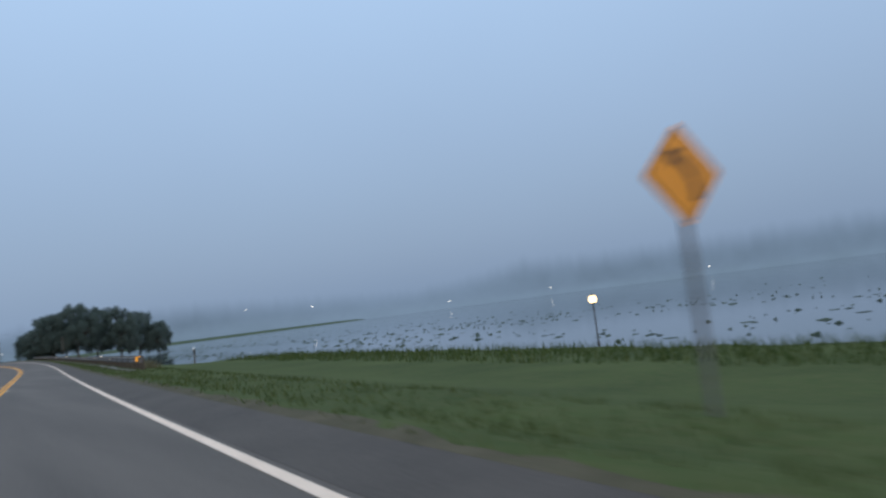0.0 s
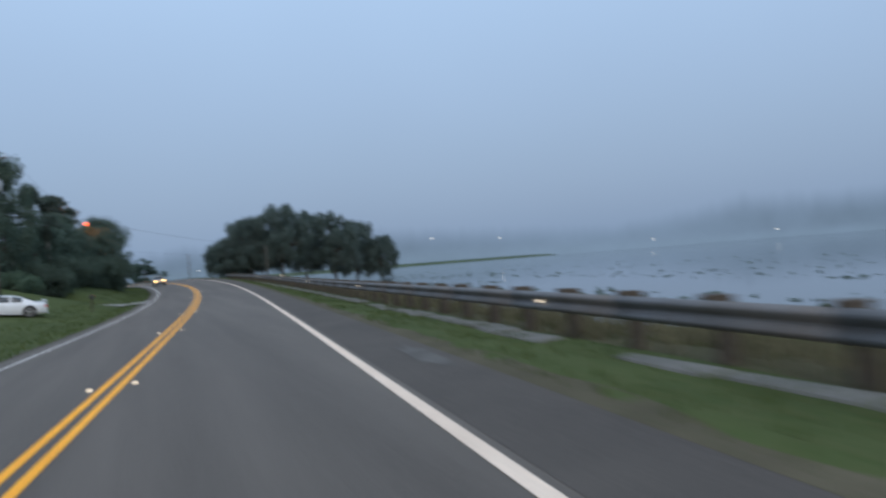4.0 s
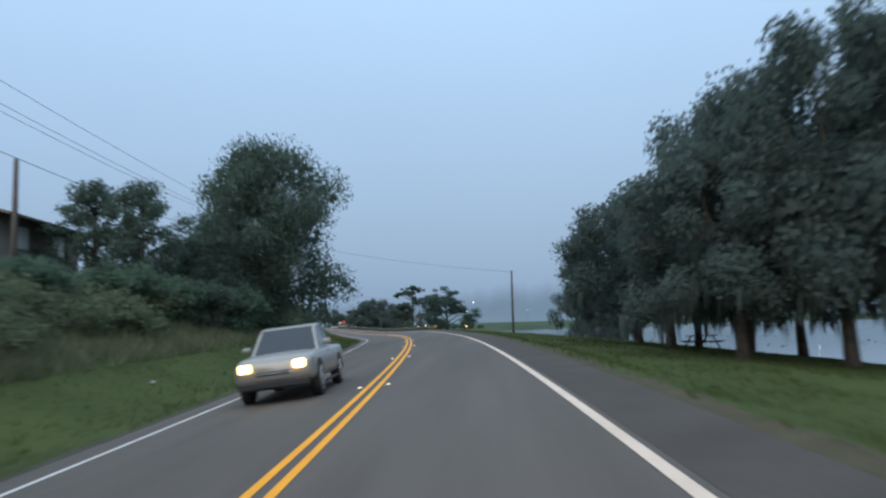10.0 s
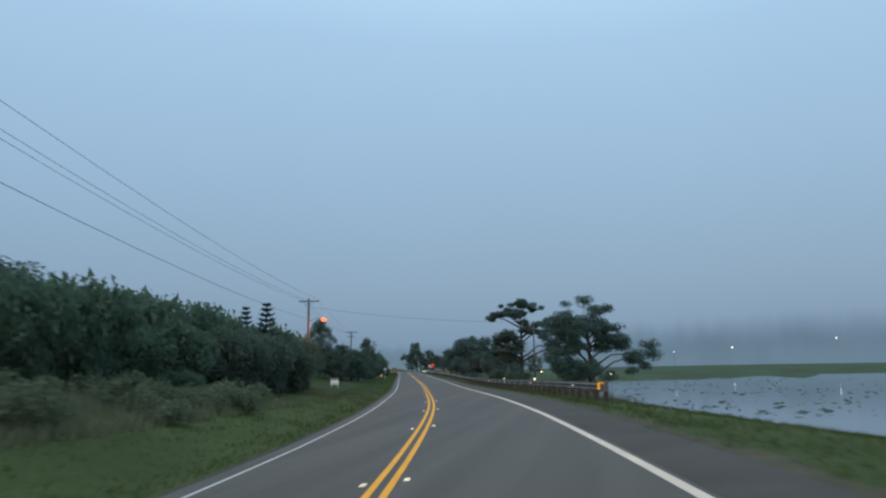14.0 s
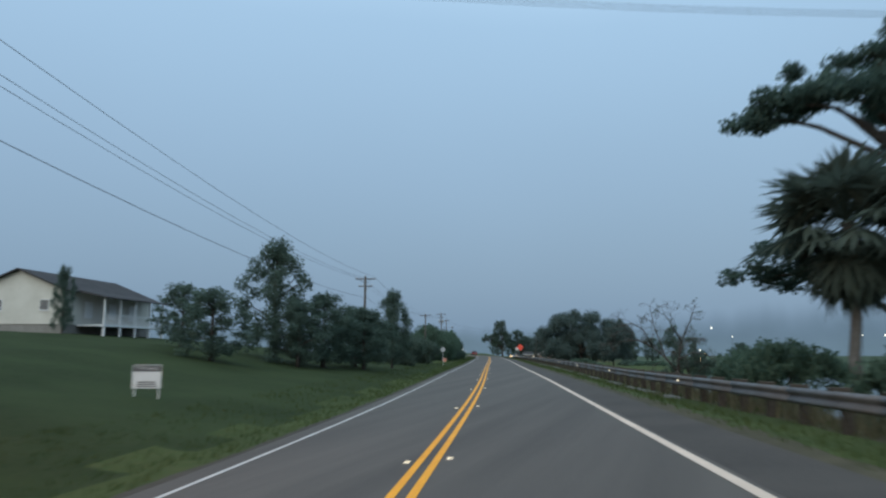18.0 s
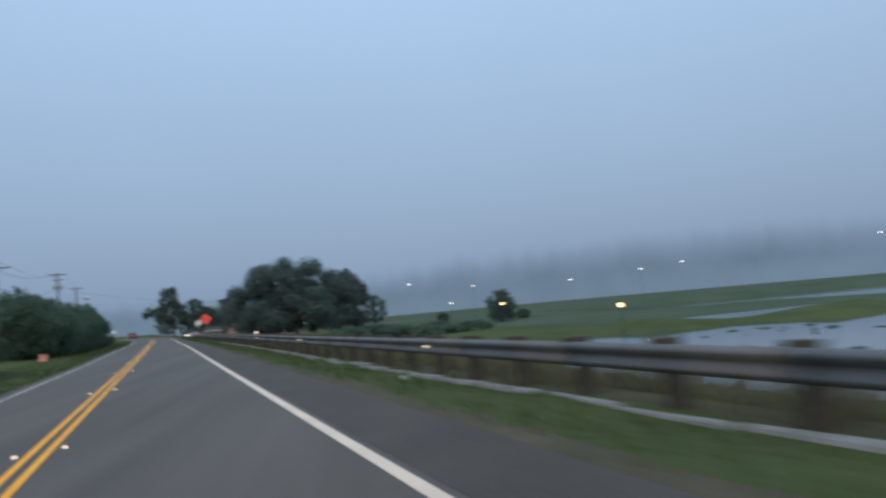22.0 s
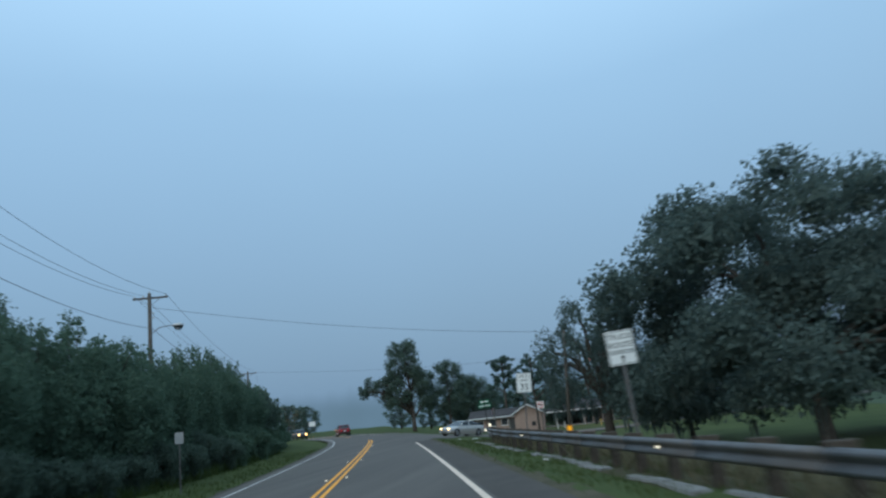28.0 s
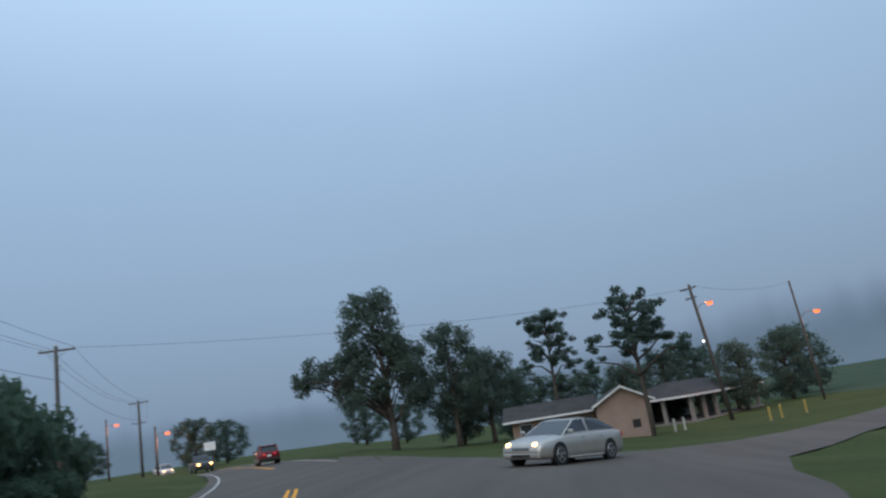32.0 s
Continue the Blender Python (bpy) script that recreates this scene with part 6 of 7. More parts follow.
arrow.prism([(-0.20, 0.27 + z), (-0.13, 0.08 + z), (0.02, 0.26 + z)], -0.012, -0.008)
part("arrow", arrow, SIGNBLACK, ob, "black bent arrow")

# road work sign
ob, z = diamond("road_work_sign", 396.6, 7.35, 2.85, 1.08, SIGNORANGE, "fluorescent orange diamond sign on two steel posts behind the guardrail", "road sign", (-0.28, 0.28), lean=-4.0)
for k, wd in enumerate(("ROAD", "WORK", "1 MILE")):
    text_part(wd, 0.24, SIGNBLACK, ob, Matrix.Translation((0, -0.010, z + 0.27 - 0.27 * k)))

# speed limit sign
m = place(429.3, 7.25, 0, 0) @ Matrix.Rotation(radians(3), 4, "Y")
ob = thing("speed_limit_sign", m, "white rectangular speed limit sign on a thin leaning post", "road sign")
z = 2.61 - float(gz(429.3, 7.25))
plate(0.61, 0.78, SIGNWHITE, ob, z)
for nm, w_, h_, mt_, yy in (("border", 0.57, 0.74, SIGNBLACK, -0.0045), ("face", 0.545, 0.715, SIGNWHITE, -0.006)):
    plate(w_, h_, mt_, ob, z, yy, 0.001, 0.03, nm)
text_part("SPEED", 0.15, SIGNBLACK, ob, Matrix.Translation((0, -0.010, z + 0.25)))
text_part("LIMIT", 0.15, SIGNBLACK, ob, Matrix.Translation((0, -0.010, z + 0.09)))
text_part("35", 0.36, SIGNBLACK, ob, Matrix.Translation((0, -0.010, z - 0.18)))
sign_post(ob, z + 0.3)

# truck route sign
m = place(414.7, 7.2, 0, 0) @ Matrix.Rotation(radians(-3), 4, "Y")
ob = thing("truck_route_sign", m, "white truck route sign with an arrow plate on a steel post", "road sign")
z = 2.62 - float(gz(414.7, 7.2))
for zz, hh in ((z + 0.16, 0.46), (z - 0.22, 0.27)):
    plate(0.62, hh, SIGNWHITE, ob, zz)
    plate(0.58, hh - 0.04, SIGNBLACK, ob, zz, -0.0045, 0.001, 0.03, "border")
    plate(0.555, hh - 0.065, SIGNWHITE, ob, zz, -0.006, 0.001, 0.03, "face")
text_part("TRUCK", 0.17, SIGNBLACK, ob, Matrix.Translation((0, -0.010, z + 0.25)))
text_part("ROUTE", 0.17, SIGNBLACK, ob, Matrix.Translation((0, -0.010, z + 0.07)))
ar = Shape()
ar.prism([(-0.018, z - 0.31), (0.018, z - 0.31), (0.018, z - 0.21), (-0.018, z - 0.21)], -0.011, -0.008)
ar.prism([(-0.05, z - 0.21), (0.05, z - 0.21), (0.0, z - 0.13)], -0.011, -0.008)
part("arrow", ar, SIGNBLACK, ob, "black upright arrow")
sign_post(ob, z + 0.3, 0.0, 0.035)

# no trucks sign
ob = thing("no_trucks_sign", place(466.2, 15.3, 0, -18) @ Matrix.Diagonal((0.84, 0.84, 0.84, 1)), "white square sign with a red ring over a black truck shape", "road sign")
z = (1.78 - float(gz(466.2, 15.3))) / 0.84
plate(0.76, 0.76, SIGNWHITE, ob, z)
ring = Shape()
n = 24
for j in range(n):
    a, b = 6.2832 * j / n, 6.2832 * (j + 1) / n
    ring.prism([(0.33 * math.cos(a), z + 0.33 * math.sin(a)), (0.33 * math.cos(b), z + 0.33 * math.sin(b)), (0.265 * math.cos(b), z + 0.265 * math.sin(b)), (0.265 * math.cos(a), z + 0.265 * math.sin(a))], -0.012, -0.006)
c_ = 0.7071
ring.prism([(-0.28 * c_ - 0.022, z + 0.28 * c_ - 0.022), (0.28 * c_ - 0.022, z - 0.28 * c_ - 0.022), (0.28 * c_ + 0.022, z - 0.28 * c_ + 0.022), (-0.28 * c_ + 0.022, z + 0.28 * c_ + 0.022)], -0.0125, -0.0095)
part("ring", ring, SIGNRED, ob, "red ring with a slash")
tk = Shape()
tk.prism([(-0.20, z - 0.04), (0.06, z - 0.04), (0.06, z + 0.12), (-0.20, z + 0.12)], -0.009, -0.005)
tk.prism([(0.07, z - 0.04), (0.19, z - 0.04), (0.19, z + 0.04), (0.14, z + 0.09), (0.07, z + 0.09)], -0.009, -0.005)
for x in (-0.14, 0.13):
    tk.prism([(x + 0.04 * math.cos(t), z - 0.06 + 0.04 * math.sin(t)) for t in np.linspace(0, 5.5, 8)], -0.009, -0.005)
part("truck_shape", tk, SIGNBLACK, ob, "black truck shape")
sign_post(ob, z + 0.3, 0.0, 0.04, POSTWOOD)

# street name blades
ob = thing("street_name_sign", place(454.2, 8.9) @ Matrix.Rotation(radians(-3), 4, "Y"), "two green street name blades crossed on a dark post", "street sign")
z = 2.10 - float(gz(454.2, 8.9))
part("post", Shape().tube([(0, 0, -0.5), (0, 0, z + 0.46)], [0.04, 0.04], 8), BLACKPLASTIC, ob)
for zz, tn, ln in ((z, 12, 0.98), (z + 0.30, -42, 0.84)):
    bl = part("blade", Shape().box(-ln / 2, -0.008, zz - 0.12, ln / 2, 0.008, zz + 0.12, 0.003), SIGNGREEN, ob, "", Matrix.Rotation(radians(tn), 4, "Z"))
    bars = Shape()
    x = -ln / 2 + 0.08
    for w_ in (0.09, 0.05, 0.13, 0.08, 0.11, 0.09, 0.07):
        if x + w_ < ln / 2 - 0.05:
            bars.box(x, -0.0115, zz - 0.055, x + w_, -0.009, zz + 0.055)
        x += w_ + 0.03
    part("lettering_bars", bars, SIGNWHITE, bl, "white unreadable lettering bars")
# small signs
ob = thing("stop_sign", place(450.9, 8.95, 0, -114), "red octagonal stop sign seen edge-on at the corner", "stop sign")
z = 1.75
part("plate", Shape().prism([(0.36 * math.cos(t), z + 0.36 * math.sin(t)) for t in (0.3927 + 0.7854 * k for k in range(8))], -0.004, 0.0), SIGNRED, ob)
part("back", Shape().prism([(0.36 * math.cos(t), z + 0.36 * math.sin(t)) for t in (0.3927 + 0.7854 * k for k in range(8))], 0.0005, 0.002), SIGNBACK, ob)
text_part("STOP", 0.22, SIGNWHITE, ob, Matrix.Translation((0, -0.008, z)))
sign_post(ob, z + 0.3, 0, 0.03)


def back_sign(s, u, zc, w, h, label, spin=0.0, lean=0.0):
    b = thing("road_sign", place(s, u, 0, 180) @ Matrix.Rotation(radians(lean), 4, "Y"), label, "road sign")
    zz = zc - float(gz(s, u))
    plate(w, h, SIGNWHITE, b, zz, 0.0, 0.004, 0.03, "plate", spin)
    plate(w, h, SIGNBACK, b, zz, 0.006, 0.0015, 0.03, "back", spin)
    sign_post(b, zz + h * 0.45, 0.0, 0.022, SIGNWHITE if spin else GALV, -0.05)
    return b


back_sign(338.2, -7.1, 2.07, 0.62, 0.62, "grey back of a diamond sign on a white post", 45)
back_sign(430.7, -6.7, 1.9, 0.34, 0.46, "small grey sign seen from behind on a thin post")
ob = thing("road_sign", place(519.7, -9.6, 0, 0), "white rectangular sign beyond the junction", "road sign")
plate(0.95, 0.7, SIGNWHITE, ob, 2.2)
sign_post(ob, 2.3, -0.3)
sign_post(ob, 2.3, 0.3)
# lawn signs
ob = thing("for_sale_sign", place(245.6, -11.4, 0, 8), "white for-sale board with a dark header on the lawn", "sale sign")
plate(1.0, 0.82, SIGNWHITE, ob, 0.72)
part("header", Shape().box(-0.48, -0.012, 0.90, 0.48, -0.006, 1.11), PAINT_DARK, ob, "dark header band")
text_part("FOR SALE", 0.18, SIGNWHITE, ob, Matrix.Translation((0, -0.015, 1.005)))
for k in range(3):
    part("text_bar", Shape().box(-0.36 + 0.03 * k, -0.010, 0.36 + 0.075 * k, 0.36 - 0.03 * k, -0.006, 0.395 + 0.075 * k), PAINT_DARK, ob, "dark unreadable line")
for x in (-0.42, 0.42):
    sign_post(ob, 1.12, x, 0.02, SIGNWHITE)
ob = thing("lawn_sign", place(370.5, -8.9, 0, 10) @ Matrix.Rotation(radians(6), 4, "Y"), "small pale orange lawn sign with unreadable lines", "lawn sign")
zl = -0.2 - float(gz(370.5, -8.9))
zl = max(zl, 0.42)
plate(0.66, 0.62, SIGNPINK, ob, zl)
for k, (w_, mt_) in enumerate(((0.5, SIGNBLACK), (0.44, SIGNRED), (0.52, SIGNRED), (0.4, SIGNRED))):
    part("text_bar", Shape().box(-w_ / 2, -0.009, zl + 0.19 - 0.13 * k, w_ / 2, -0.005, zl + 0.25 - 0.13 * k), mt_, ob, "unreadable printed line")
for x in (-0.2, 0.2):
    sign_post(ob, zl + 0.2, x, 0.008, GALV)
# marker post in the lake, mailbox, bollards, fence
ob = thing("marker_post", place(-37.8, 15.7, 0, 0, -1.6), "dark channel marker post with a pale top in the water", "marker post")
part("post", Shape().tube([(0, 0, -1.5), (0, 0, 1.7)], [0.09, 0.08], 8), POLEWOOD, ob)
part("board", Shape().box(-0.12, -0.10, 1.55, 0.12, -0.07, 2.05, 0.01), SIGNBLACK, ob)
part("cap", Shape().tube([(0, 0, 1.7), (0, 0, 2.2), (0, 0, 2.3)], [0.07, 0.07, 0.01], 8), SIGNWHITE, ob, "pale top")
ob = thing("mailbox", place(13, -7.2), "black mailbox on a wooden post in the grass", "mailbox")
part("post", Shape().box(-0.05, -0.05, -0.4, 0.05, 0.05, 0.95, 0.008), POSTWOOD, ob)
arch = [(-0.13, 0.95), (0.13, 0.95)] + [(0.13 * math.cos(t), 1.12 + 0.13 * math.sin(t)) for t in np.linspace(0, math.pi, 9)]
box_ = part("box", Shape().prism(arch, -0.28, 0.28), BLACKPLASTIC, ob)
part("flag", Shape().box(0.135, -0.1, 1.1, 0.15, -0.05, 1.32), SIGNRED, box_)

# pale marker post and scraps on the junction's grass
ob = thing("marker_post", place(451.8, 10.1) @ Matrix.Rotation(radians(-3), 4, "Y"), "thin pale marker post leaning in the corner grass", "marker post")
zp = 1.05 - float(gz(451.8, 10.1))
part("post", Shape().tube([(0, 0, -0.4), (0, 0, zp - 0.02), (0, 0, zp)], [0.04, 0.04, 0.03], 8), CONCRETE, ob)
for s0, u0, w0 in ((449.4, 7.3, 0.11),):
    rs = np.random.RandomState(int(s0))
    sh = Shape()
    g = [(w0 * (i - 1.5) + 0.03 * rs.randn(), w0 * 0.7 * (j - 1.5) + 0.025 * rs.randn(), 0.02 + 0.05 * rs.rand()) for j in range(4) for i in range(4)]
    fs = [(j * 4 + i, j * 4 + i + 1, j * 4 + i + 5, j * 4 + i + 4) for j in range(3) for i in range(3)]
    low = [(x * 0.98, y * 0.98, z - 0.03) for x, y, z in g]
    rim = [0, 1, 2, 3, 7, 11, 15, 14, 13, 12, 8, 4]
    sh.add(g + low, fs + [tuple(k + 16 for k in reversed(f)) for f in fs] + [(rim[k], rim[k] + 16, rim[(k + 1) % 12] + 16, rim[(k + 1) % 12]) for k in range(12)])
    lt = thing("litter", place(s0, u0, 0.01, 30 * rs.rand()), "crumpled white scrap lying on the grass", "litter", "scraps on the grass")
    part("scrap", sh, SIGNWHITE, lt)

# ---- cars ----
# per style: body stations (along, underside, top, half width) and the cabin (rear foot, roof rear, peak, roof front, windscreen foot),
# as shares of length, height and half width
BODIES = {
    "sedan": ([(-0.5, 0.30, 0.54, 0.78), (-0.492, 0.22, 0.63, 0.88), (-0.46, 0.16, 0.675, 0.95), (-0.36, 0.13, 0.69, 0.99), (-0.2, 0.12, 0.68, 1.0), (0.0, 0.12, 0.665, 1.0), (0.2, 0.12, 0.645, 1.0), (0.30, 0.13, 0.605, 0.99), (0.40, 0.14, 0.555, 0.96), (0.455, 0.16, 0.52, 0.91), (0.488, 0.20, 0.465, 0.84), (0.5, 0.26, 0.40, 0.74)], (-0.42, -0.24, -0.04, 0.07, 0.26)),
    "suv": ([(-0.5, 0.30, 0.58, 0.84), (-0.492, 0.22, 0.63, 0.93), (-0.44, 0.17, 0.66, 0.98), (-0.2, 0.16, 0.655, 1.0), (0.2, 0.16, 0.645, 1.0), (0.32, 0.17, 0.62, 0.99), (0.42, 0.18, 0.58, 0.95), (0.48, 0.22, 0.52, 0.88), (0.5, 0.30, 0.45, 0.80)], (-0.488, -0.42, -0.12, 0.06, 0.25)),
    "pickup": ([(-0.5, 0.30, 0.60, 0.93), (-0.49, 0.26, 0.62, 0.97), (-0.2, 0.22, 0.62, 1.0), (0.1, 0.22, 0.62, 1.0), (0.28, 0.22, 0.61, 1.0), (0.42, 0.23, 0.585, 0.98), (0.48, 0.25, 0.55, 0.94), (0.5, 0.30, 0.50, 0.88)], (-0.13, -0.095, 0.0, 0.09, 0.21)),
    "coupe": ([(-0.5, 0.30, 0.60, 0.80), (-0.485, 0.22, 0.69, 0.90), (-0.40, 0.16, 0.72, 0.98), (-0.2, 0.14, 0.70, 1.0), (0.05, 0.14, 0.66, 1.0), (0.25, 0.15, 0.585, 0.98), (0.40, 0.17, 0.51, 0.93), (0.48, 0.20, 0.43, 0.82), (0.5, 0.26, 0.35, 0.70)], (-0.40, -0.20, -0.06, 0.03, 0.23)),
}


def glass_pane(corners, inset, lift):
    """A pane set a little proud of a flat panel, with a margin round it."""
    pts = [Vector(c) for c in corners]
    mid = sum(pts, Vector()) / len(pts)
    nrm = (pts[1] - pts[0]).cross(pts[2] - pts[0]).normalized()
    if nrm.dot(mid - Vector((0, mid.y * 0.3, 0.6))) < 0:
        nrm = -nrm
    ring = [p + (mid - p) * inset for p in pts]
    sh = Shape()
    n = len(ring)
    sh.add([p + nrm * lift for p in ring] + [p - nrm * 0.02 for p in ring], [tuple(range(n)), tuple(range(2 * n - 1, n - 1, -1))] + [(i, (i + 1) % n, n + (i + 1) % n, n + i) for i in range(n)])
    return sh


def wheel_rim(r, sg):
    """A rim with a lip, a hub and five spokes, seen from the side sg."""
    sh = Shape()
    n = 20
    for r0, r1, x0, x1 in ((1.0, 0.86, 0.0, 0.012), (0.24, 0.10, 0.004, 0.018)):
        v = []
        for q in range(n):
            a = 6.2832 * q / n
            c, s_ = math.cos(a), math.sin(a)
            v += [(sg * x0, r * r0 * c, r * r0 * s_), (sg * x1, r * r0 * 0.98 * c, r * r0 * 0.98 * s_), (sg * x1, r * r1 * c, r * r1 * s_), (sg * -0.02, r * r1 * c, r * r1 * s_)]
        sh.add(v, [(q * 4 + k, ((q + 1) % n) * 4 + k, ((q + 1) % n) * 4 + k + 1, q * 4 + k + 1) for q in range(n) for k in range(3)])
    for q in range(5):
        a = 6.2832 * q / 5 + 0.3
        c, s_ = math.cos(a), math.sin(a)
        w0, w1 = r * 0.13, r * 0.09
        pts = [(0.15, -w0), (0.9, -w1), (0.9, w1), (0.15, w0)]
        v = [(sg * 0.010, r * q0 * c - w * s_, r * q0 * s_ + w * c) for q0, w in pts] + [(sg * -0.03, r * q0 * c - w * s_, r * q0 * s_ + w * c) for q0, w in pts]
        sh.add(v, [(0, 1, 2, 3), (7, 6, 5, 4)] + [(i, 4 + i, 4 + (i + 1) % 4, (i + 1) % 4) for i in range(4)])
    return sh


def car(name, m, paint, L, Wd, Ht, style, label, cat, head_on=False, tail_on=False, group=""):
    """y points ahead; the body is lofted from stations along the length, the cabin is a bevelled shell with panes."""
    ob = thing(name, m, label, cat, group)
    hw = Wd / 2
    stations, (y0, y1, y2, y3, y4) = BODIES[style]
    top_at = lambda y: float(np.interp(y, [q[0] for q in stations], [q[2] for q in stations])) * Ht
    wide_at = lambda y: float(np.interp(y, [q[0] for q in stations], [q[3] for q in stations])) * hw
    body, ring = Shape(), []
    for y, zb, zt, k in stations:
        b0, t0, w0 = zb * Ht, zt * Ht, hw * k
        half = [(0.86, b0), (0.97, b0 + 0.05), (1.0, b0 + (t0 - b0) * 0.30), (0.995, b0 + (t0 - b0) * 0.62), (0.965, t0 - 0.085), (0.925, t0 - 0.03), (0.86, t0 - 0.005), (0.5, t0 + 0.02)]
        ring.append([(-w0 * a, z) for a, z in half] + [(0, t0 + 0.03)] + [(w0 * a, z) for a, z in reversed(half)])
    n = len(ring[0])
    v = [(x, stations[i][0] * L, z) for i, r in enumerate(ring) for x, z in r]
    f = [(i * n + j, i * n + (j + 1) % n, (i + 1) * n + (j + 1) % n, (i + 1) * n + j) for i in range(len(stations) - 1) for j in range(n)]
    body.add(v, f + [tuple(range(n - 1, -1, -1)), tuple(range((len(stations) - 1) * n, len(stations) * n))])
    part("body", body, paint, ob, "", None, True)
    # cabin shell: feet on the body, roof rails drawn in
    foot = lambda y: (wide_at(y) * 0.90, y * L, top_at(y) - 0.02)
    roof_w = hw * (0.70 if style in ("sedan", "coupe") else 0.76)
    rails = [(roof_w * 0.97, y1 * L, Ht * (0.945 if style != "suv" else 0.955)), (roof_w, y2 * L, Ht * 0.992), (roof_w * 0.97, y3 * L, Ht * 0.962)]
    feet = [foot(y0), foot((y0 + y1) / 2 if style == "sedan" else y1), foot(y2), foot(y3 + 0.03), foot(y4)]
    mirror_x = lambda p: (-p[0], p[1], p[2])
    bm = bmesh.new()
    R_ = [bm.verts.new(p) for p in feet + rails]
    L_ = [bm.verts.new(mirror_x(p)) for p in feet + rails]
    for q, flip in ((R_, False), (L_, True)):
        for face in ((0, 1, 5), (1, 2, 6, 5), (2, 3, 7, 6), (3, 4, 7)):
            vs = [q[i] for i in face]
            bm.faces.new(vs[::-1] if flip else vs)
    for a, b in ((0, 5), (5, 6), (6, 7), (7, 4)):
        bm.faces.new((R_[a], R_[b], L_[b], L_[a]))
    bmesh.ops.recalc_face_normals(bm, faces=bm.faces)
    edges = [e for e in bm.edges if all(q.co.z > Ht * 0.9 for q in e.verts)]
    bmesh.ops.bevel(bm, geom=edges, offset=0.055, segments=2, affect="EDGES", profile=0.6)
    me = bpy.data.meshes.new("cabin")
    bm.to_mesh(me)
    bm.free()
    me.materials.append(paint)
    part("cabin", me, paint, ob)
    # panes
    fr, rr = feet[4], feet[0]
    part("windscreen", glass_pane([fr, mirror_x(fr), mirror_x(rails[2]), rails[2]], 0.10, 0.012), GLASS_DARK, ob, "dark windscreen")
    part("rear_window", glass_pane([rr, mirror_x(rr), mirror_x(rails[0]), rails[0]], 0.14, 0.012), GLASS_DARK, ob, "dark rear window")
    lift = lambda p: (p[0], p[1], p[2] + 0.05)
    for side in (lambda p: p, mirror_x):
        front = [feet[3], feet[4], rails[2], rails[1], feet[2]]
        rear = [feet[1], feet[2], rails[1], rails[0]] + ([feet[0]] if style == "sedan" else [])
        for nm, poly in (("front_side_window", front), ("rear_side_window", rear)):
            poly = [side(lift(p) if p in feet else p) for p in poly]
            part(nm, glass_pane(poly, 0.13, 0.014), GLASS_DARK, ob, "dark side window")
    # wheels
    wr = 0.335 if style in ("sedan", "coupe") else 0.37
    for yy in (-0.29 * L, 0.315 * L):
        for sg in (-1, 1):
            x0, x1 = sg * (hw - 0.22), sg * (hw - 0.012)
            part("wheel_arch", Shape().tube([(sg * (hw - 0.14), yy, wr + 0.03), (sg * (hw + 0.003), yy, wr + 0.03)], [wr * 1.13, wr * 1.13], 24), BLACKPLASTIC, ob)
            tyre = part("wheel", Shape().tube([(x0, yy, wr), (x0 + sg * 0.02, yy, wr), (x1 - sg * 0.01, yy, wr), (x1 + sg * 0.022, yy, wr)], [wr * 0.9, wr, wr, wr * 0.86], 24), RUBBER, ob, "", None, True)
            part("rim", wheel_rim(wr * 0.72, sg), RIM, tyre, "five-spoke alloy rim", Matrix.Translation((x1 + sg * 0.028, yy, wr)))
    fy, ry = L / 2, -L / 2
    zl = Ht * (0.445 if style == "sedan" else 0.46 if style != "pickup" else 0.47)
    for sg in (-1, 1):
        wf = wide_at(0.47)
        lens = Shape()
        x_in, x_out = sg * wf * 0.48, sg * wf * 1.005
        v = [(x_in, fy * 0.985, zl - 0.07), (x_out, fy * 0.90, zl - 0.03), (x_out, fy * 0.86, zl + 0.09), (x_in, fy * 0.965, zl + 0.055)]
        v += [(x, y - 0.12, z) for x, y, z in v]
        lens.add(v, [(0, 1, 2, 3), (7, 6, 5, 4)] + [(i, 4 + i, 4 + (i + 1) % 4, (i + 1) % 4) for i in range(4)])
        hl = part("headlight", lens, WINDOWGLASS, ob, "clear swept-back headlight")
        if head_on:
            if style == "pickup":
                part("lamp", Shape().box(sg * wf * 0.70 - 0.13, fy * 0.95, zl - 0.085, sg * wf * 0.70 + 0.13, fy + 0.06, zl + 0.085, 0.03), HEADLAMP, hl, "glaring headlamp")
            else:
                part("lamp", Shape().tube([(sg * wf * 0.66, fy * 0.93, zl), (sg * wf * 0.66, fy * 0.985, zl), (sg * wf * 0.66, fy * 0.99, zl)], [0.095, 0.095, 0.05], 14), HEADLAMP, hl, "lit headlamp lens")
        tz = Ht * (0.52 if style in ("sedan", "coupe") else 0.50)
        tl = Shape()
        xo, xi = sg * hw * 0.90, sg * hw * 0.42
        v = [(xi, ry - 0.012, tz), (xo, ry + 0.03, tz), (xo, ry + 0.05, tz + 0.14), (xi, ry + 0.0, tz + 0.10)]
        v += [(x, y + 0.14, z) for x, y, z in v]
        tl.add(v, [(0, 1, 2, 3), (7, 6, 5, 4)] + [(i, 4 + i, 4 + (i + 1) % 4, (i + 1) % 4) for i in range(4)])
        part("tail_light", tl, TAILLAMP if tail_on else SIGNRED, ob, "lit red tail light" if tail_on else "red tail light")
        ym = (y4 - 0.05) * L
        part("mirror", Shape().box(sg * (hw + 0.07) - 0.10, ym - 0.06, Ht * 0.665, sg * (hw + 0.07) + 0.10, ym + 0.05, Ht * 0.665 + 0.13, 0.035), paint, ob)
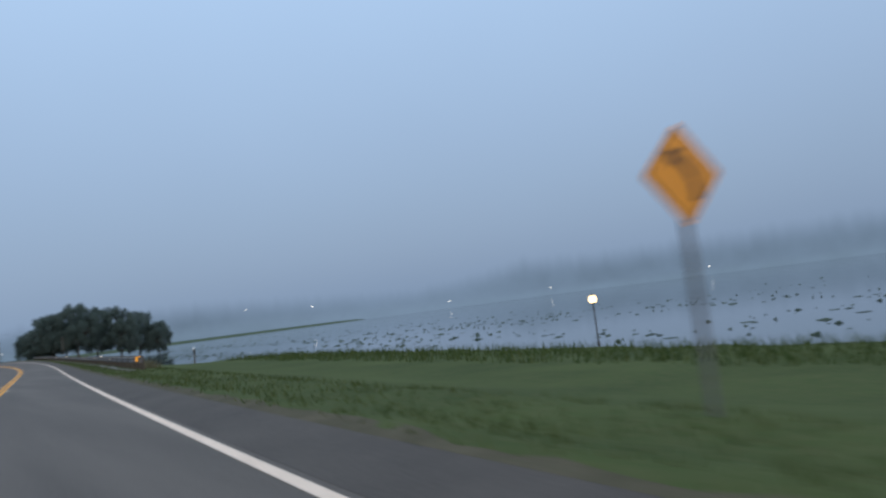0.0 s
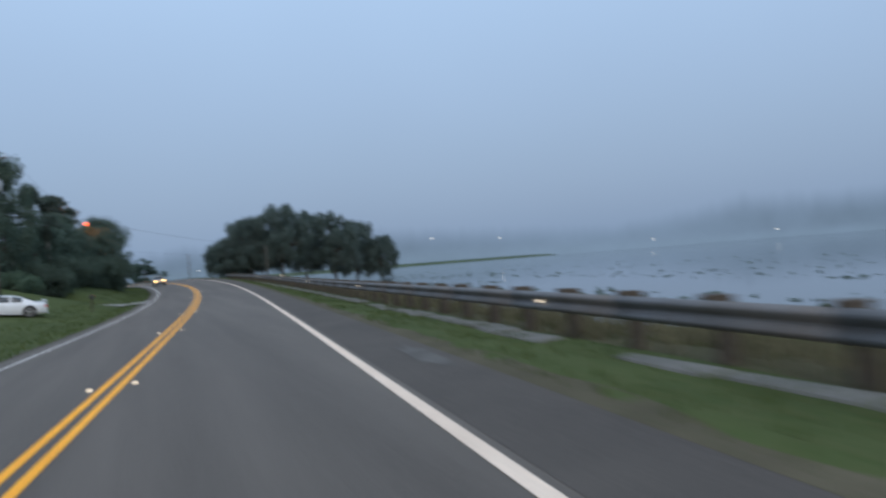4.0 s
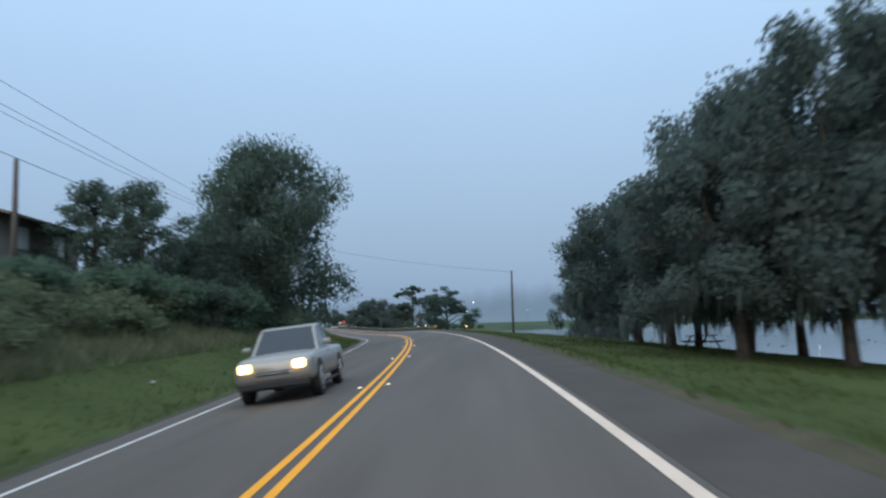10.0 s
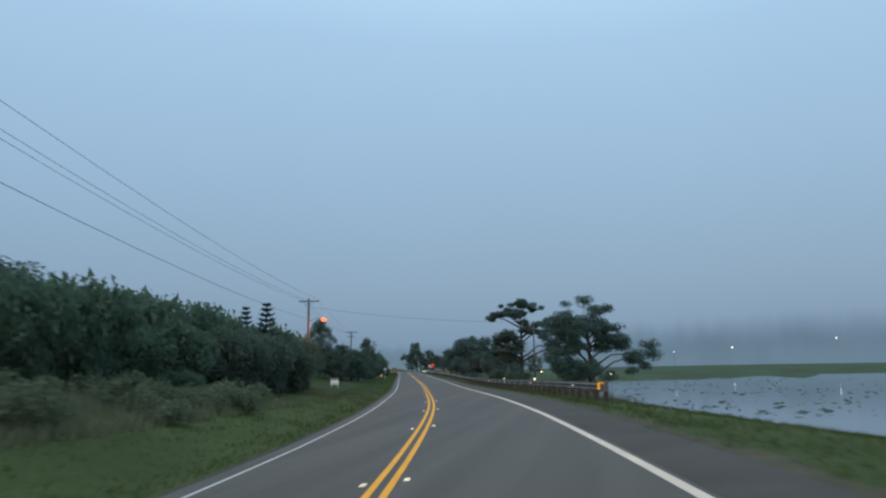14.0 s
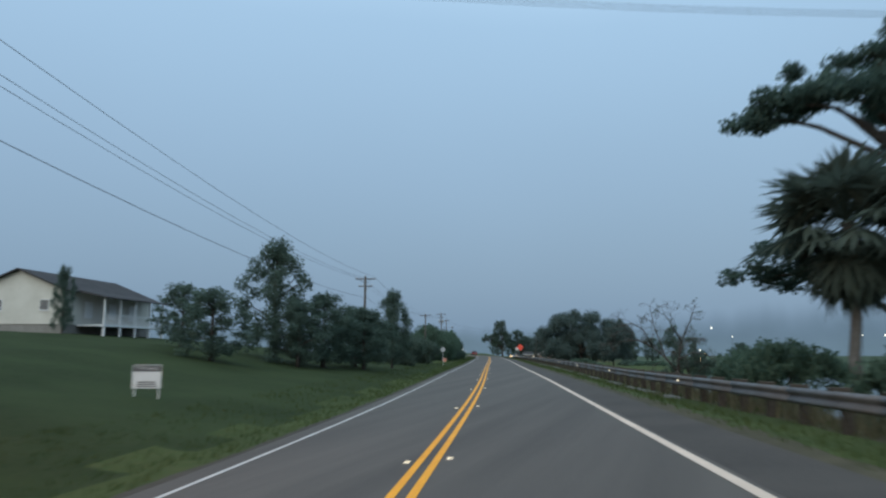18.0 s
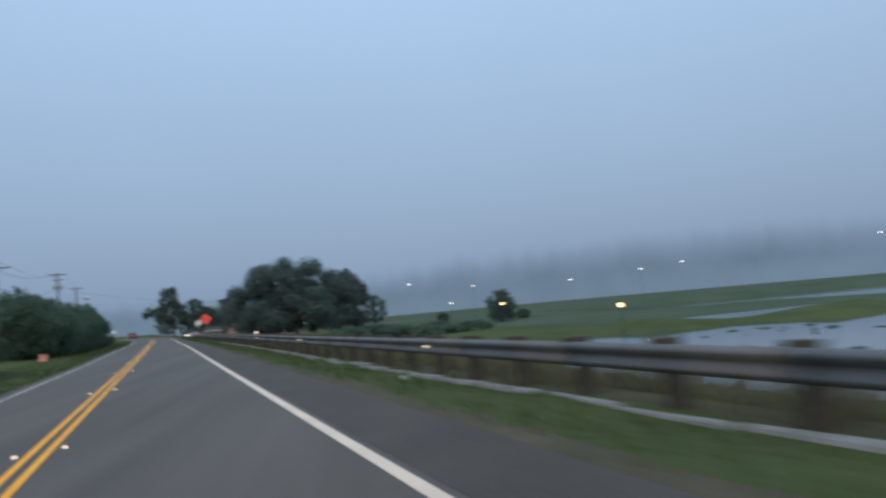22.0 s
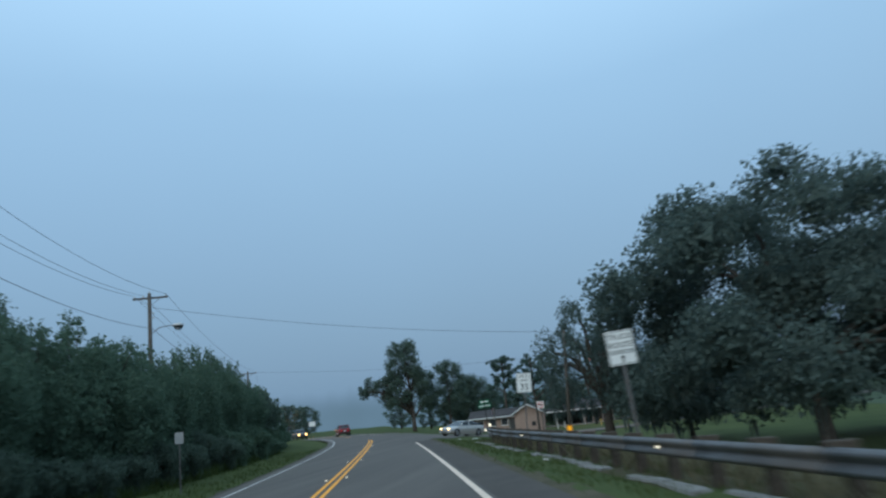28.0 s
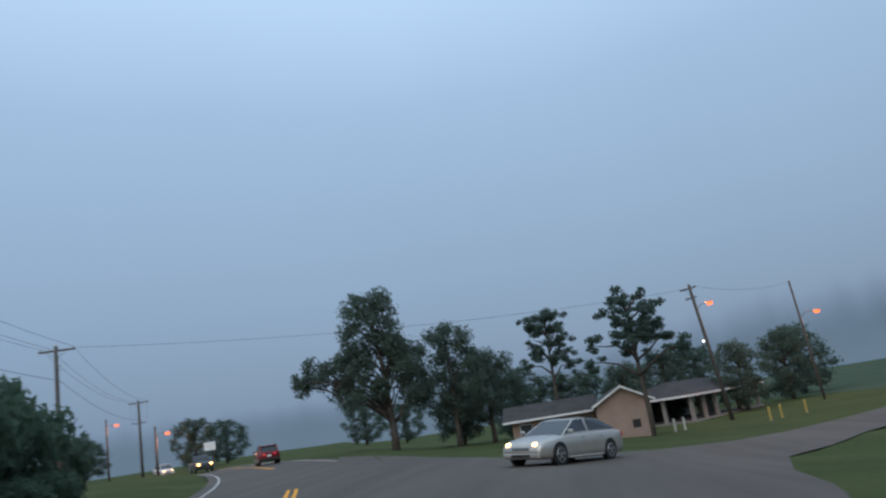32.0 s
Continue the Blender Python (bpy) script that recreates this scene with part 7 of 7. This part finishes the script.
        for yh in ((0.02, -0.20) if style != "pickup" else (0.0,)):
            part("door_handle", Shape().box(sg * hw * 0.985 - 0.014, yh * L, Ht * 0.56, sg * hw * 0.985 + 0.014, yh * L + 0.18, Ht * 0.56 + 0.03, 0.008), CHROME if style == "sedan" else paint, ob)
        part("side_sill", Shape().box(sg * hw * 0.97 - 0.03, -0.20 * L, Ht * 0.135, sg * hw * 0.97 + 0.03, 0.22 * L, Ht * 0.175, 0.012), BLACKPLASTIC if style in ("suv", "pickup") else paint, ob)
    wf = wide_at(0.488)
    dark = style in ("suv", "pickup")
    part("bumper", Shape().box(-wf * 0.96, fy - 0.16, Ht * 0.17, wf * 0.96, fy + 0.02, Ht * 0.30, 0.05), BLACKPLASTIC if dark else paint, ob, "front bumper")
    part("air_intake", Shape().box(-wf * 0.5, fy - 0.05, Ht * 0.20, wf * 0.5, fy + 0.026, Ht * 0.265, 0.01), BLACKPLASTIC, ob, "dark lower air intake")
    part("grille", Shape().box(-wf * 0.46, fy - 0.06, Ht * 0.345, wf * 0.46, fy + 0.008, Ht * 0.41, 0.02), BLACKPLASTIC, ob, "dark grille")
    part("grille_bar", Shape().box(-wf * 0.46, fy - 0.02, Ht * 0.372, wf * 0.46, fy + 0.016, Ht * 0.384, 0.004), CHROME, ob, "chrome grille bar")
    wb = wide_at(-0.488)
    part("bumper", Shape().box(-wb * 0.97, ry - 0.03, Ht * 0.20, wb * 0.97, ry + 0.14, Ht * 0.36, 0.05), BLACKPLASTIC if dark else paint, ob, "rear bumper")
    part("number_plate", Shape().box(-0.15, ry - 0.045, Ht * 0.40, 0.15, ry - 0.02, Ht * 0.40 + 0.15), SIGNWHITE, ob, "plain pale plate")
    if style == "coupe":
        part("spoiler", Shape().box(-hw * 0.8, ry + 0.02, Ht * 0.80, hw * 0.8, ry + 0.20, Ht * 0.825, 0.01), paint, ob, "rear spoiler")
        for sg in (-1, 1):
            part("spoiler_foot", Shape().box(sg * hw * 0.62 - 0.04, ry + 0.06, Ht * 0.66, sg * hw * 0.62 + 0.04, ry + 0.16, Ht * 0.80, 0.01), paint, ob)
    if style == "suv":
        part("roof_spoiler", Shape().box(-roof_w * 0.9, y1 * L - 0.16, Ht * 0.925, roof_w * 0.9, y1 * L + 0.05, Ht * 0.955, 0.012), paint, ob, "roof spoiler")
        for sg in (-1, 1):
            part("roof_rail", Shape().tube([(sg * roof_w * 0.92, y1 * L, Ht * 0.97), (sg * roof_w * 0.92, y2 * L, Ht * 1.015), (sg * roof_w * 0.92, y3 * L, Ht * 0.99)], [0.018, 0.018, 0.018], 6), BLACKPLASTIC, ob)
    return ob


def on_ground(s, u, turn, lift):
    """A pose that lies on the slope of the ground."""
    m = place(s, u, lift)
    ds = (float(gz(s + 1.2, u)) - float(gz(s - 1.2, u))) / 2.4
    du = (float(gz(s, u + 0.8)) - float(gz(s, u - 0.8))) / 1.6
    return m @ Matrix.Rotation(math.atan(ds), 4, "X") @ Matrix.Rotation(-math.atan(du), 4, "Y") @ Matrix.Rotation(radians(turn), 4, "Z")


def on_road(s, u, turn=0.0):
    """A pose on the banked road surface."""
    d = float(bend(s))
    g = math.degrees(math.atan((float(bend(s - 1)) - float(bend(s + 1))) / 2))
    zz = float(gz(s, u)) if s < 475 else float(gz(s, 0.0))
    m = place(s, u + d, 0, g, zz + 0.004)
    return m @ Matrix.Rotation(-math.atan(float(bank(s))), 4, "Y") @ Matrix.Rotation(radians(turn), 4, "Z")


car("suv_car", on_road(521, 1.7, -4), PAINT_RED, 4.6, 1.86, 1.68, "suv", "dark red SUV with lit tail lights past the junction", "car", tail_on=True)
car("suv_car", on_road(575, 1.8), PAINT_WHITE, 4.7, 1.88, 1.7, "suv", "white SUV driving away in the haze", "car", tail_on=True)
car("sedan_car", on_road(560, -1.8, 180), PAINT_WHITE, 4.6, 1.8, 1.45, "sedan", "white sedan coming on in the haze", "car", head_on=True)
car("pickup_truck", on_road(88, -2.0, 180), PAINT_TAN, 5.0, 1.78, 1.66, "pickup", "pale tan pickup truck with glaring headlights", "pickup truck", head_on=True)
car("pickup_truck", on_road(537, -2.0, 180), PAINT_DARK, 5.2, 1.9, 1.8, "pickup", "dark pickup truck with lit headlights in the oncoming lane", "pickup truck", head_on=True)
car("sedan_car", on_ground(477.0, 9.1, 129, 0.032), PAINT_SILVER, 5.0, 1.85, 1.49, "sedan", "silver-beige sedan waiting at the side road with headlights on", "car", head_on=True)
car("coupe_car", on_ground(4.5, -11.0, 107, 0.0), PAINT_WHITE, 4.5, 1.8, 1.24, "coupe", "white sports coupe parked on the grass", "car")
car("sedan_car", on_ground(9, -17, 100, 0.0), PAINT_DARK, 4.6, 1.8, 1.42, "sedan", "dark sedan parked under the trees", "car")


# ---- houses ----
def window_part(parent, x, y, z, w, h, axis, depth=0.04):
    """A framed window on a wall: frame, pane and sill."""
    def bx(a0, z0, a1, z1, d0, d1):
        return Shape().box(a0, y + d0, z0, a1, y + d1, z1) if axis == "x" else Shape().box(x + d0, a0, z0, x + d1, a1, z1)
    c = x if axis == "x" else y
    win = part("window", bx(c - w / 2, z, c + w / 2, z + h, -depth, -0.005), TRIM, parent)
    part("pane", bx(c - w / 2 + 0.06, z + 0.06, c + w / 2 - 0.06, z + h - 0.06, -depth - 0.008, -depth - 0.004), WINDOWGLASS, win)
    part("sill", bx(c - w / 2 - 0.05, z - 0.06, c + w / 2 + 0.05, z - 0.002, -depth - 0.05, -0.005), TRIM, win)


def gable_roof(w, l, z, rise, over, along="y"):
    sh = Shape()
    a, b, t = w / 2 + over, l / 2 + over, 0.14
    prof = [(-a, z - over * rise / (w / 2)), (0, z + rise), (a, z - over * rise / (w / 2)), (a, z - over * rise / (w / 2) + t), (0, z + rise + t), (-a, z - over * rise / (w / 2) + t)]
    sh.prism(prof, -b, b)
    return sh


# pale two-storey house with a balcony on the rise
hs = thing("house", place(292.5, -41.5, -1.7, -4), "pale sided house with a grey gable roof and a raised porch", "house")
part("wall", Shape().box(-4.5, -7.5, 2.5, 4.5, 7.5, 5.6), STUCCO_PALE, hs, "pale siding upper wall")
part("wall", Shape().box(-4.45, -7.45, -1.5, 4.45, 7.45, 2.49), CONCRETE, hs, "grey block lower wall")
part("roof", gable_roof(9, 15, 5.6, 1.8, 0.45), SHINGLE, hs)
part("gable", Shape().prism([(-4.48, 5.6), (4.48, 5.6), (0, 7.36)], -7.48, -7.3), STUCCO_PALE, hs)
part("gable", Shape().prism([(-4.48, 5.6), (4.48, 5.6), (0, 7.36)], 7.3, 7.48), STUCCO_PALE, hs)
window_part(hs, 2.6, -7.5, 3.7, 0.9, 1.0, "x")
window_part(hs, -2.0, -7.5, 3.7, 0.9, 1.0, "x")
porch = part("porch_floor", Shape().box(4.5, -5.5, 2.35, 7.2, 5.5, 2.55), TRIM, hs)
part("porch_roof", Shape().prism([(4.4, 5.55), (7.6, 4.9), (7.6, 5.02), (4.4, 5.75)], -5.9, 5.9), SHINGLE, hs)
for y in (-5.3, -2.65, 0.0, 2.65, 5.3):
    part("porch_post", Shape().box(7.0, y - 0.08, 2.55, 7.16, y + 0.08, 4.95), TRIM, hs)
    part("porch_post", Shape().box(6.98, y - 0.1, -2.0, 7.18, y + 0.1, 2.35), TRIM, hs)
rail_ = part("railing", Shape().box(7.04, -5.3, 3.42, 7.12, 5.3, 3.5), TRIM, hs)
for k in range(42):
    part("baluster", Shape().box(7.06, -5.2 + 0.25 * k, 2.56, 7.10, -5.16 + 0.25 * k, 3.42), TRIM, rail_)
for y in (-3.8, 0.2, 3.8):
    window_part(hs, 4.5, y, 3.2, 1.2, 1.5, "y", -0.05)
plant("tree", TALLS[2], 282, -36.0, "narrow dark conifer-like shrub against the house", "tree", (0.28, 0.28, 0.5), 0)

# low brown-roofed house on the left bank
hs = thing("house", place(113, -25, -0.1, 2), "low house with brown metal roof and dark porch", "house")
part("wall", Shape().box(-4.0, -5.0, -1.6, 4.0, 5.0, 2.6), STUCCO_GREY, hs)
part("roof", gable_roof(8, 10, 2.6, 1.1, 1.0), noisy("brown_metal_roof", (0.095, 0.072, 0.062), (0.145, 0.112, 0.098), 1.0, 0.6, 0.2), hs, "brown metal roof")
for y in (-4.6, -1.6, 1.6, 4.6):
    part("porch_post", Shape().box(4.6, y - 0.07, -1.8, 4.74, y + 0.07, 2.35), POSTWOOD, hs)
window_part(hs, 4.0, -2.5, 0.9, 1.4, 1.2, "y", -0.05)
window_part(hs, 4.0, 2.0, 0.9, 1.4, 1.2, "y", -0.05)
part("door", Shape().box(4.0, -0.5, -0.2, 4.05, 0.45, 1.9), PAINT_DARK, hs)
window_part(hs, -1.5, -5.0, 0.8, 1.4, 1.2, "x")

# long low building at the junction
HB = place(503, 20.5, 0, -16, -1.0) @ Matrix.Diagonal((0.76, 0.8, 0.9, 1))
hs = thing("house", HB, "long low tan building with grey gable roofs and open colonnade", "house")
part("wall", Shape().box(-1.6, -2.0, -0.6, 3.2, 5.0, 2.35), STUCCO_TAN, hs, "tan stucco wing")
part("gable", Shape().prism([(-1.58, 2.35), (3.18, 2.35), (0.8, 3.45)], -1.98, -1.8), STUCCO_TAN, hs)
wing = Shape()
wing.prism([(-2.0, 2.18), (0.8, 3.47), (3.6, 2.18), (3.6, 2.30), (0.8, 3.60), (-2.0, 2.30)], -2.5, 5.6)
part("roof", wing, SHINGLE, hs)
for sg in (-1, 1):
    part("fascia", Shape().prism([(0.8 + sg * 2.82, 2.14), (0.8, 3.44), (0.8, 3.62), (0.8 + sg * 2.82, 2.32)], -2.56, -2.51), TRIM, hs)
part("vent", Shape().box(1.35, -2.03, 0.35, 2.05, -2.002, 0.95), BLACKPLASTIC, hs, "dark louvred vent")
part("wall", Shape().box(-9.5, 0.6, -0.6, -1.7, 6.0, 2.1), STUCCO_TAN, hs, "tan stucco main wall")
part("roof", Shape().prism([(-10.3, 2.0), (-1.7, 2.0), (-1.7, 2.15), (-10.3, 2.15)], -0.4, 0.0), TRIM, hs, "white eave board")
main = Shape()
v = [(-10.3, 0.0, 2.15), (-1.3, 0.0, 2.15), (-1.3, 3.3, 3.3), (-10.3, 3.3, 3.3), (-10.3, 6.6, 2.15), (-1.3, 6.6, 2.15), (-10.3, 0.0, 2.03), (-1.3, 0.0, 2.03), (-10.3, 6.6, 2.03), (-1.3, 6.6, 2.03)]
main.add(v, [(0, 1, 2, 3), (3, 2, 5, 4), (6, 7, 1, 0), (4, 5, 9, 8), (6, 8, 9, 7), (0, 3, 4, 8, 6), (1, 7, 9, 5, 2)])
part("roof", main, SHINGLE, hs)
for x in (-8.2, -6.0, -3.8):
    window_part(hs, x, 0.6, 0.8, 1.2, 1.0, "x")
part("door", Shape().box(-2.9, 0.54, -0.5, -1.9, 0.595, 1.7), PAINT_DARK, hs, "dark door")
# open pavilion behind the house: a low hip roof on columns, one corner towards the road
PV = place(514.5, 31.8, 0, 40, -1.5)
pv = thing("pavilion", PV, "open pavilion with a low dark hip roof on pale columns", "pavilion")
rf = Shape()
v = [(-0.7, -0.7, 2.25), (16.3, -0.7, 2.25), (16.3, 8.7, 2.25), (-0.7, 8.7, 2.25), (4.0, 4.0, 3.6), (11.8, 4.0, 3.6), (-0.7, -0.7, 2.12), (16.3, -0.7, 2.12), (16.3, 8.7, 2.12), (-0.7, 8.7, 2.12)]
rf.add(v, [(0, 1, 5, 4), (1, 2, 5), (2, 3, 4, 5), (3, 0, 4), (6, 7, 1, 0), (7, 8, 2, 1), (8, 9, 3, 2), (9, 6, 0, 3), (9, 8, 7, 6)])
part("roof", rf, SHINGLE, pv)
part("fascia", Shape().box(-0.75, -0.76, 2.06, 16.35, -0.705, 2.24), TRIM, pv)
part("fascia", Shape().box(-0.76, -0.70, 2.06, -0.705, 8.7, 2.24), TRIM, pv)
for x in (0.0, 2.6, 5.2, 7.8, 10.4, 13.0, 15.6):
    part("column", Shape().box(x - 0.16, -0.16, -0.6, x + 0.16, 0.16, 2.12, 0.02), STUCCO_GREY, pv)
for y in (2.6, 5.2, 8.0):
    part("column", Shape().box(-0.16, y - 0.16, -0.6, 0.16, y + 0.16, 2.12, 0.02), STUCCO_GREY, pv)
part("wall", Shape().box(3.0, 7.4, -0.6, 15.6, 7.65, 2.1), STUCCO_GREY, pv, "grey back wall")
part("wall", Shape().box(9.0, 3.4, -0.6, 12.6, 3.6, 2.1), STUCCO_GREY, pv, "grey partition wall")
part("floor", Shape().box(-0.4, -0.4, -0.6, 16.0, 8.4, 0.02), CONCRETE, pv, "concrete floor slab")
for x in (5.0, 7.4, 9.8):
    part("door", Shape().box(x - 0.5, 7.34, 0.02, x + 0.5, 7.395, 2.0), PAINT_DARK, pv, "dark doorway")
for k, (s0, u0) in enumerate(((503.5, 23.0), (503.8, 25.1), (505.0, 26.4), (499.5, 30.0), (500.4, 31.4), (501.5, 34.0))):
    bo = thing("bollard", place(s0, u0), "short pale post beside the building" if k < 3 else "short faded yellow post beside the side road", "bollard", "bollards")
    part("post", Shape().tube([(0, 0, -0.4), (0, 0, 0.88), (0, 0, 0.95)], [0.085, 0.085, 0.05], 10), STUCCO_PALE if k < 3 else POSTYELLOW, bo)
    part("base", Shape().tube([(0, 0, -0.3), (0, 0, 0.05)], [0.14, 0.12], 10), CONCRETE, bo)

# picnic table under the oaks
tb = thing("picnic_table", place(111, 16.4, 0, 30), "weathered wooden picnic table under the oaks", "picnic table")
for k in range(4):
    part("tabletop_board", Shape().box(-0.9, -0.36 + 0.185 * k, 0.72, 0.9, -0.19 + 0.185 * k, 0.76), POSTWOOD, tb)
for sg in (-1, 1):
    part("bench", Shape().box(-0.9, sg * 0.72 - 0.13, 0.42, 0.9, sg * 0.72 + 0.13, 0.46), POSTWOOD, tb)
    for x in (-0.65, 0.65):
        part("leg", Shape().tube([(x, sg * 0.72, -0.05), (x, sg * 0.2, 0.74)], [0.045, 0.045], 6), POSTWOOD, tb)
for x in (-0.65, 0.65):
    part("crossbar", Shape().box(x - 0.03, -0.8, 0.36, x + 0.03, 0.8, 0.42), POSTWOOD, tb)

# fallen branch and a heap of brown leaves on the bank
fb = thing("fallen_branch", place(152.0, -7.5, 0.04, 62), "dark fallen branch lying in the grass of the bank", "branch")
part("limb", Shape().tube([(-0.75, 0.05, 0.02), (-0.35, -0.03, 0.06), (0.1, 0.03, 0.08), (0.45, -0.02, 0.07), (0.75, 0.08, 0.1)], [0.035, 0.06, 0.075, 0.07, 0.05], 8), BARK, fb, "", None, True)
part("twig", Shape().tube([(0.1, 0.03, 0.08), (0.35, 0.22, 0.2), (0.5, 0.45, 0.28)], [0.03, 0.022, 0.01], 6), BARK, fb, "", None, True)
part("twig", Shape().tube([(-0.3, -0.03, 0.06), (-0.5, -0.25, 0.18), (-0.55, -0.4, 0.3)], [0.028, 0.02, 0.008], 6), BARK, fb, "", None, True)
rh = random.Random(21)
sh = Shape()
for k in range(260):
    x, y = rh.gauss(0, 0.32), rh.gauss(0, 0.22)
    z = max(0.0, 0.16 - 0.4 * (x * x + y * y)) * rh.random()
    t1, r1 = rh.random() * 6.28, 0.05 + 0.04 * rh.random()
    sh.add([(x + r1 * math.cos(t1), y + r1 * math.sin(t1), z), (x - r1 * math.sin(t1) * 0.5, y + r1 * math.cos(t1) * 0.5, z + 0.03), (x - r1 * math.cos(t1), y - r1 * math.sin(t1), z + 0.01), (x + r1 * math.sin(t1) * 0.5, y - r1 * math.cos(t1) * 0.5, z + 0.02)], [(0, 1, 2), (0, 2, 3)])
tagged(new("leaf_heap", sh.mesh("leaf_heap", DEADLEAF)), "small heap of brown fallen leaves on the bank", "leaves").matrix_basis = place(154.5, -8.3, 0.03, 20)

# litter on the verge
rl = random.Random(3)
for s0, u0 in ((26, -8.2), (55, -8.8), (93, -7.5), (120, -8.2), (133, -7.6), (140, -7.2), (156, -9.9), (155, -10.5), (63, 7.6), (15, 6.0), (22, 6.3), (105, 5.9), (120, 5.6), (305, 6.0), (318, 7.3), (336, 6.4), (388, 6.2), (421, 6.3), (452, 6.5)):
    sh = Shape()
    n = 7
    r = 0.06 + 0.06 * rl.random()
    v = [(r * math.cos(6.283 * k / n) * rl.uniform(0.6, 1.2), r * math.sin(6.283 * k / n) * rl.uniform(0.6, 1.2), -0.02) for k in range(n)]
    v += [(x * 0.6, y * 0.6, 0.03 + 0.03 * rl.random()) for x, y, z in v]
    sh.add(v, [tuple(range(n, 2 * n))] + [(k, (k + 1) % n, n + (k + 1) % n, n + k) for k in range(n)])
    tagged(new("litter", sh.mesh("litter", DEBRIS)), "scrap of pale litter in the grass", "litter", "litter").matrix_basis = place(s0, u0, 0.02, rl.random() * 360)
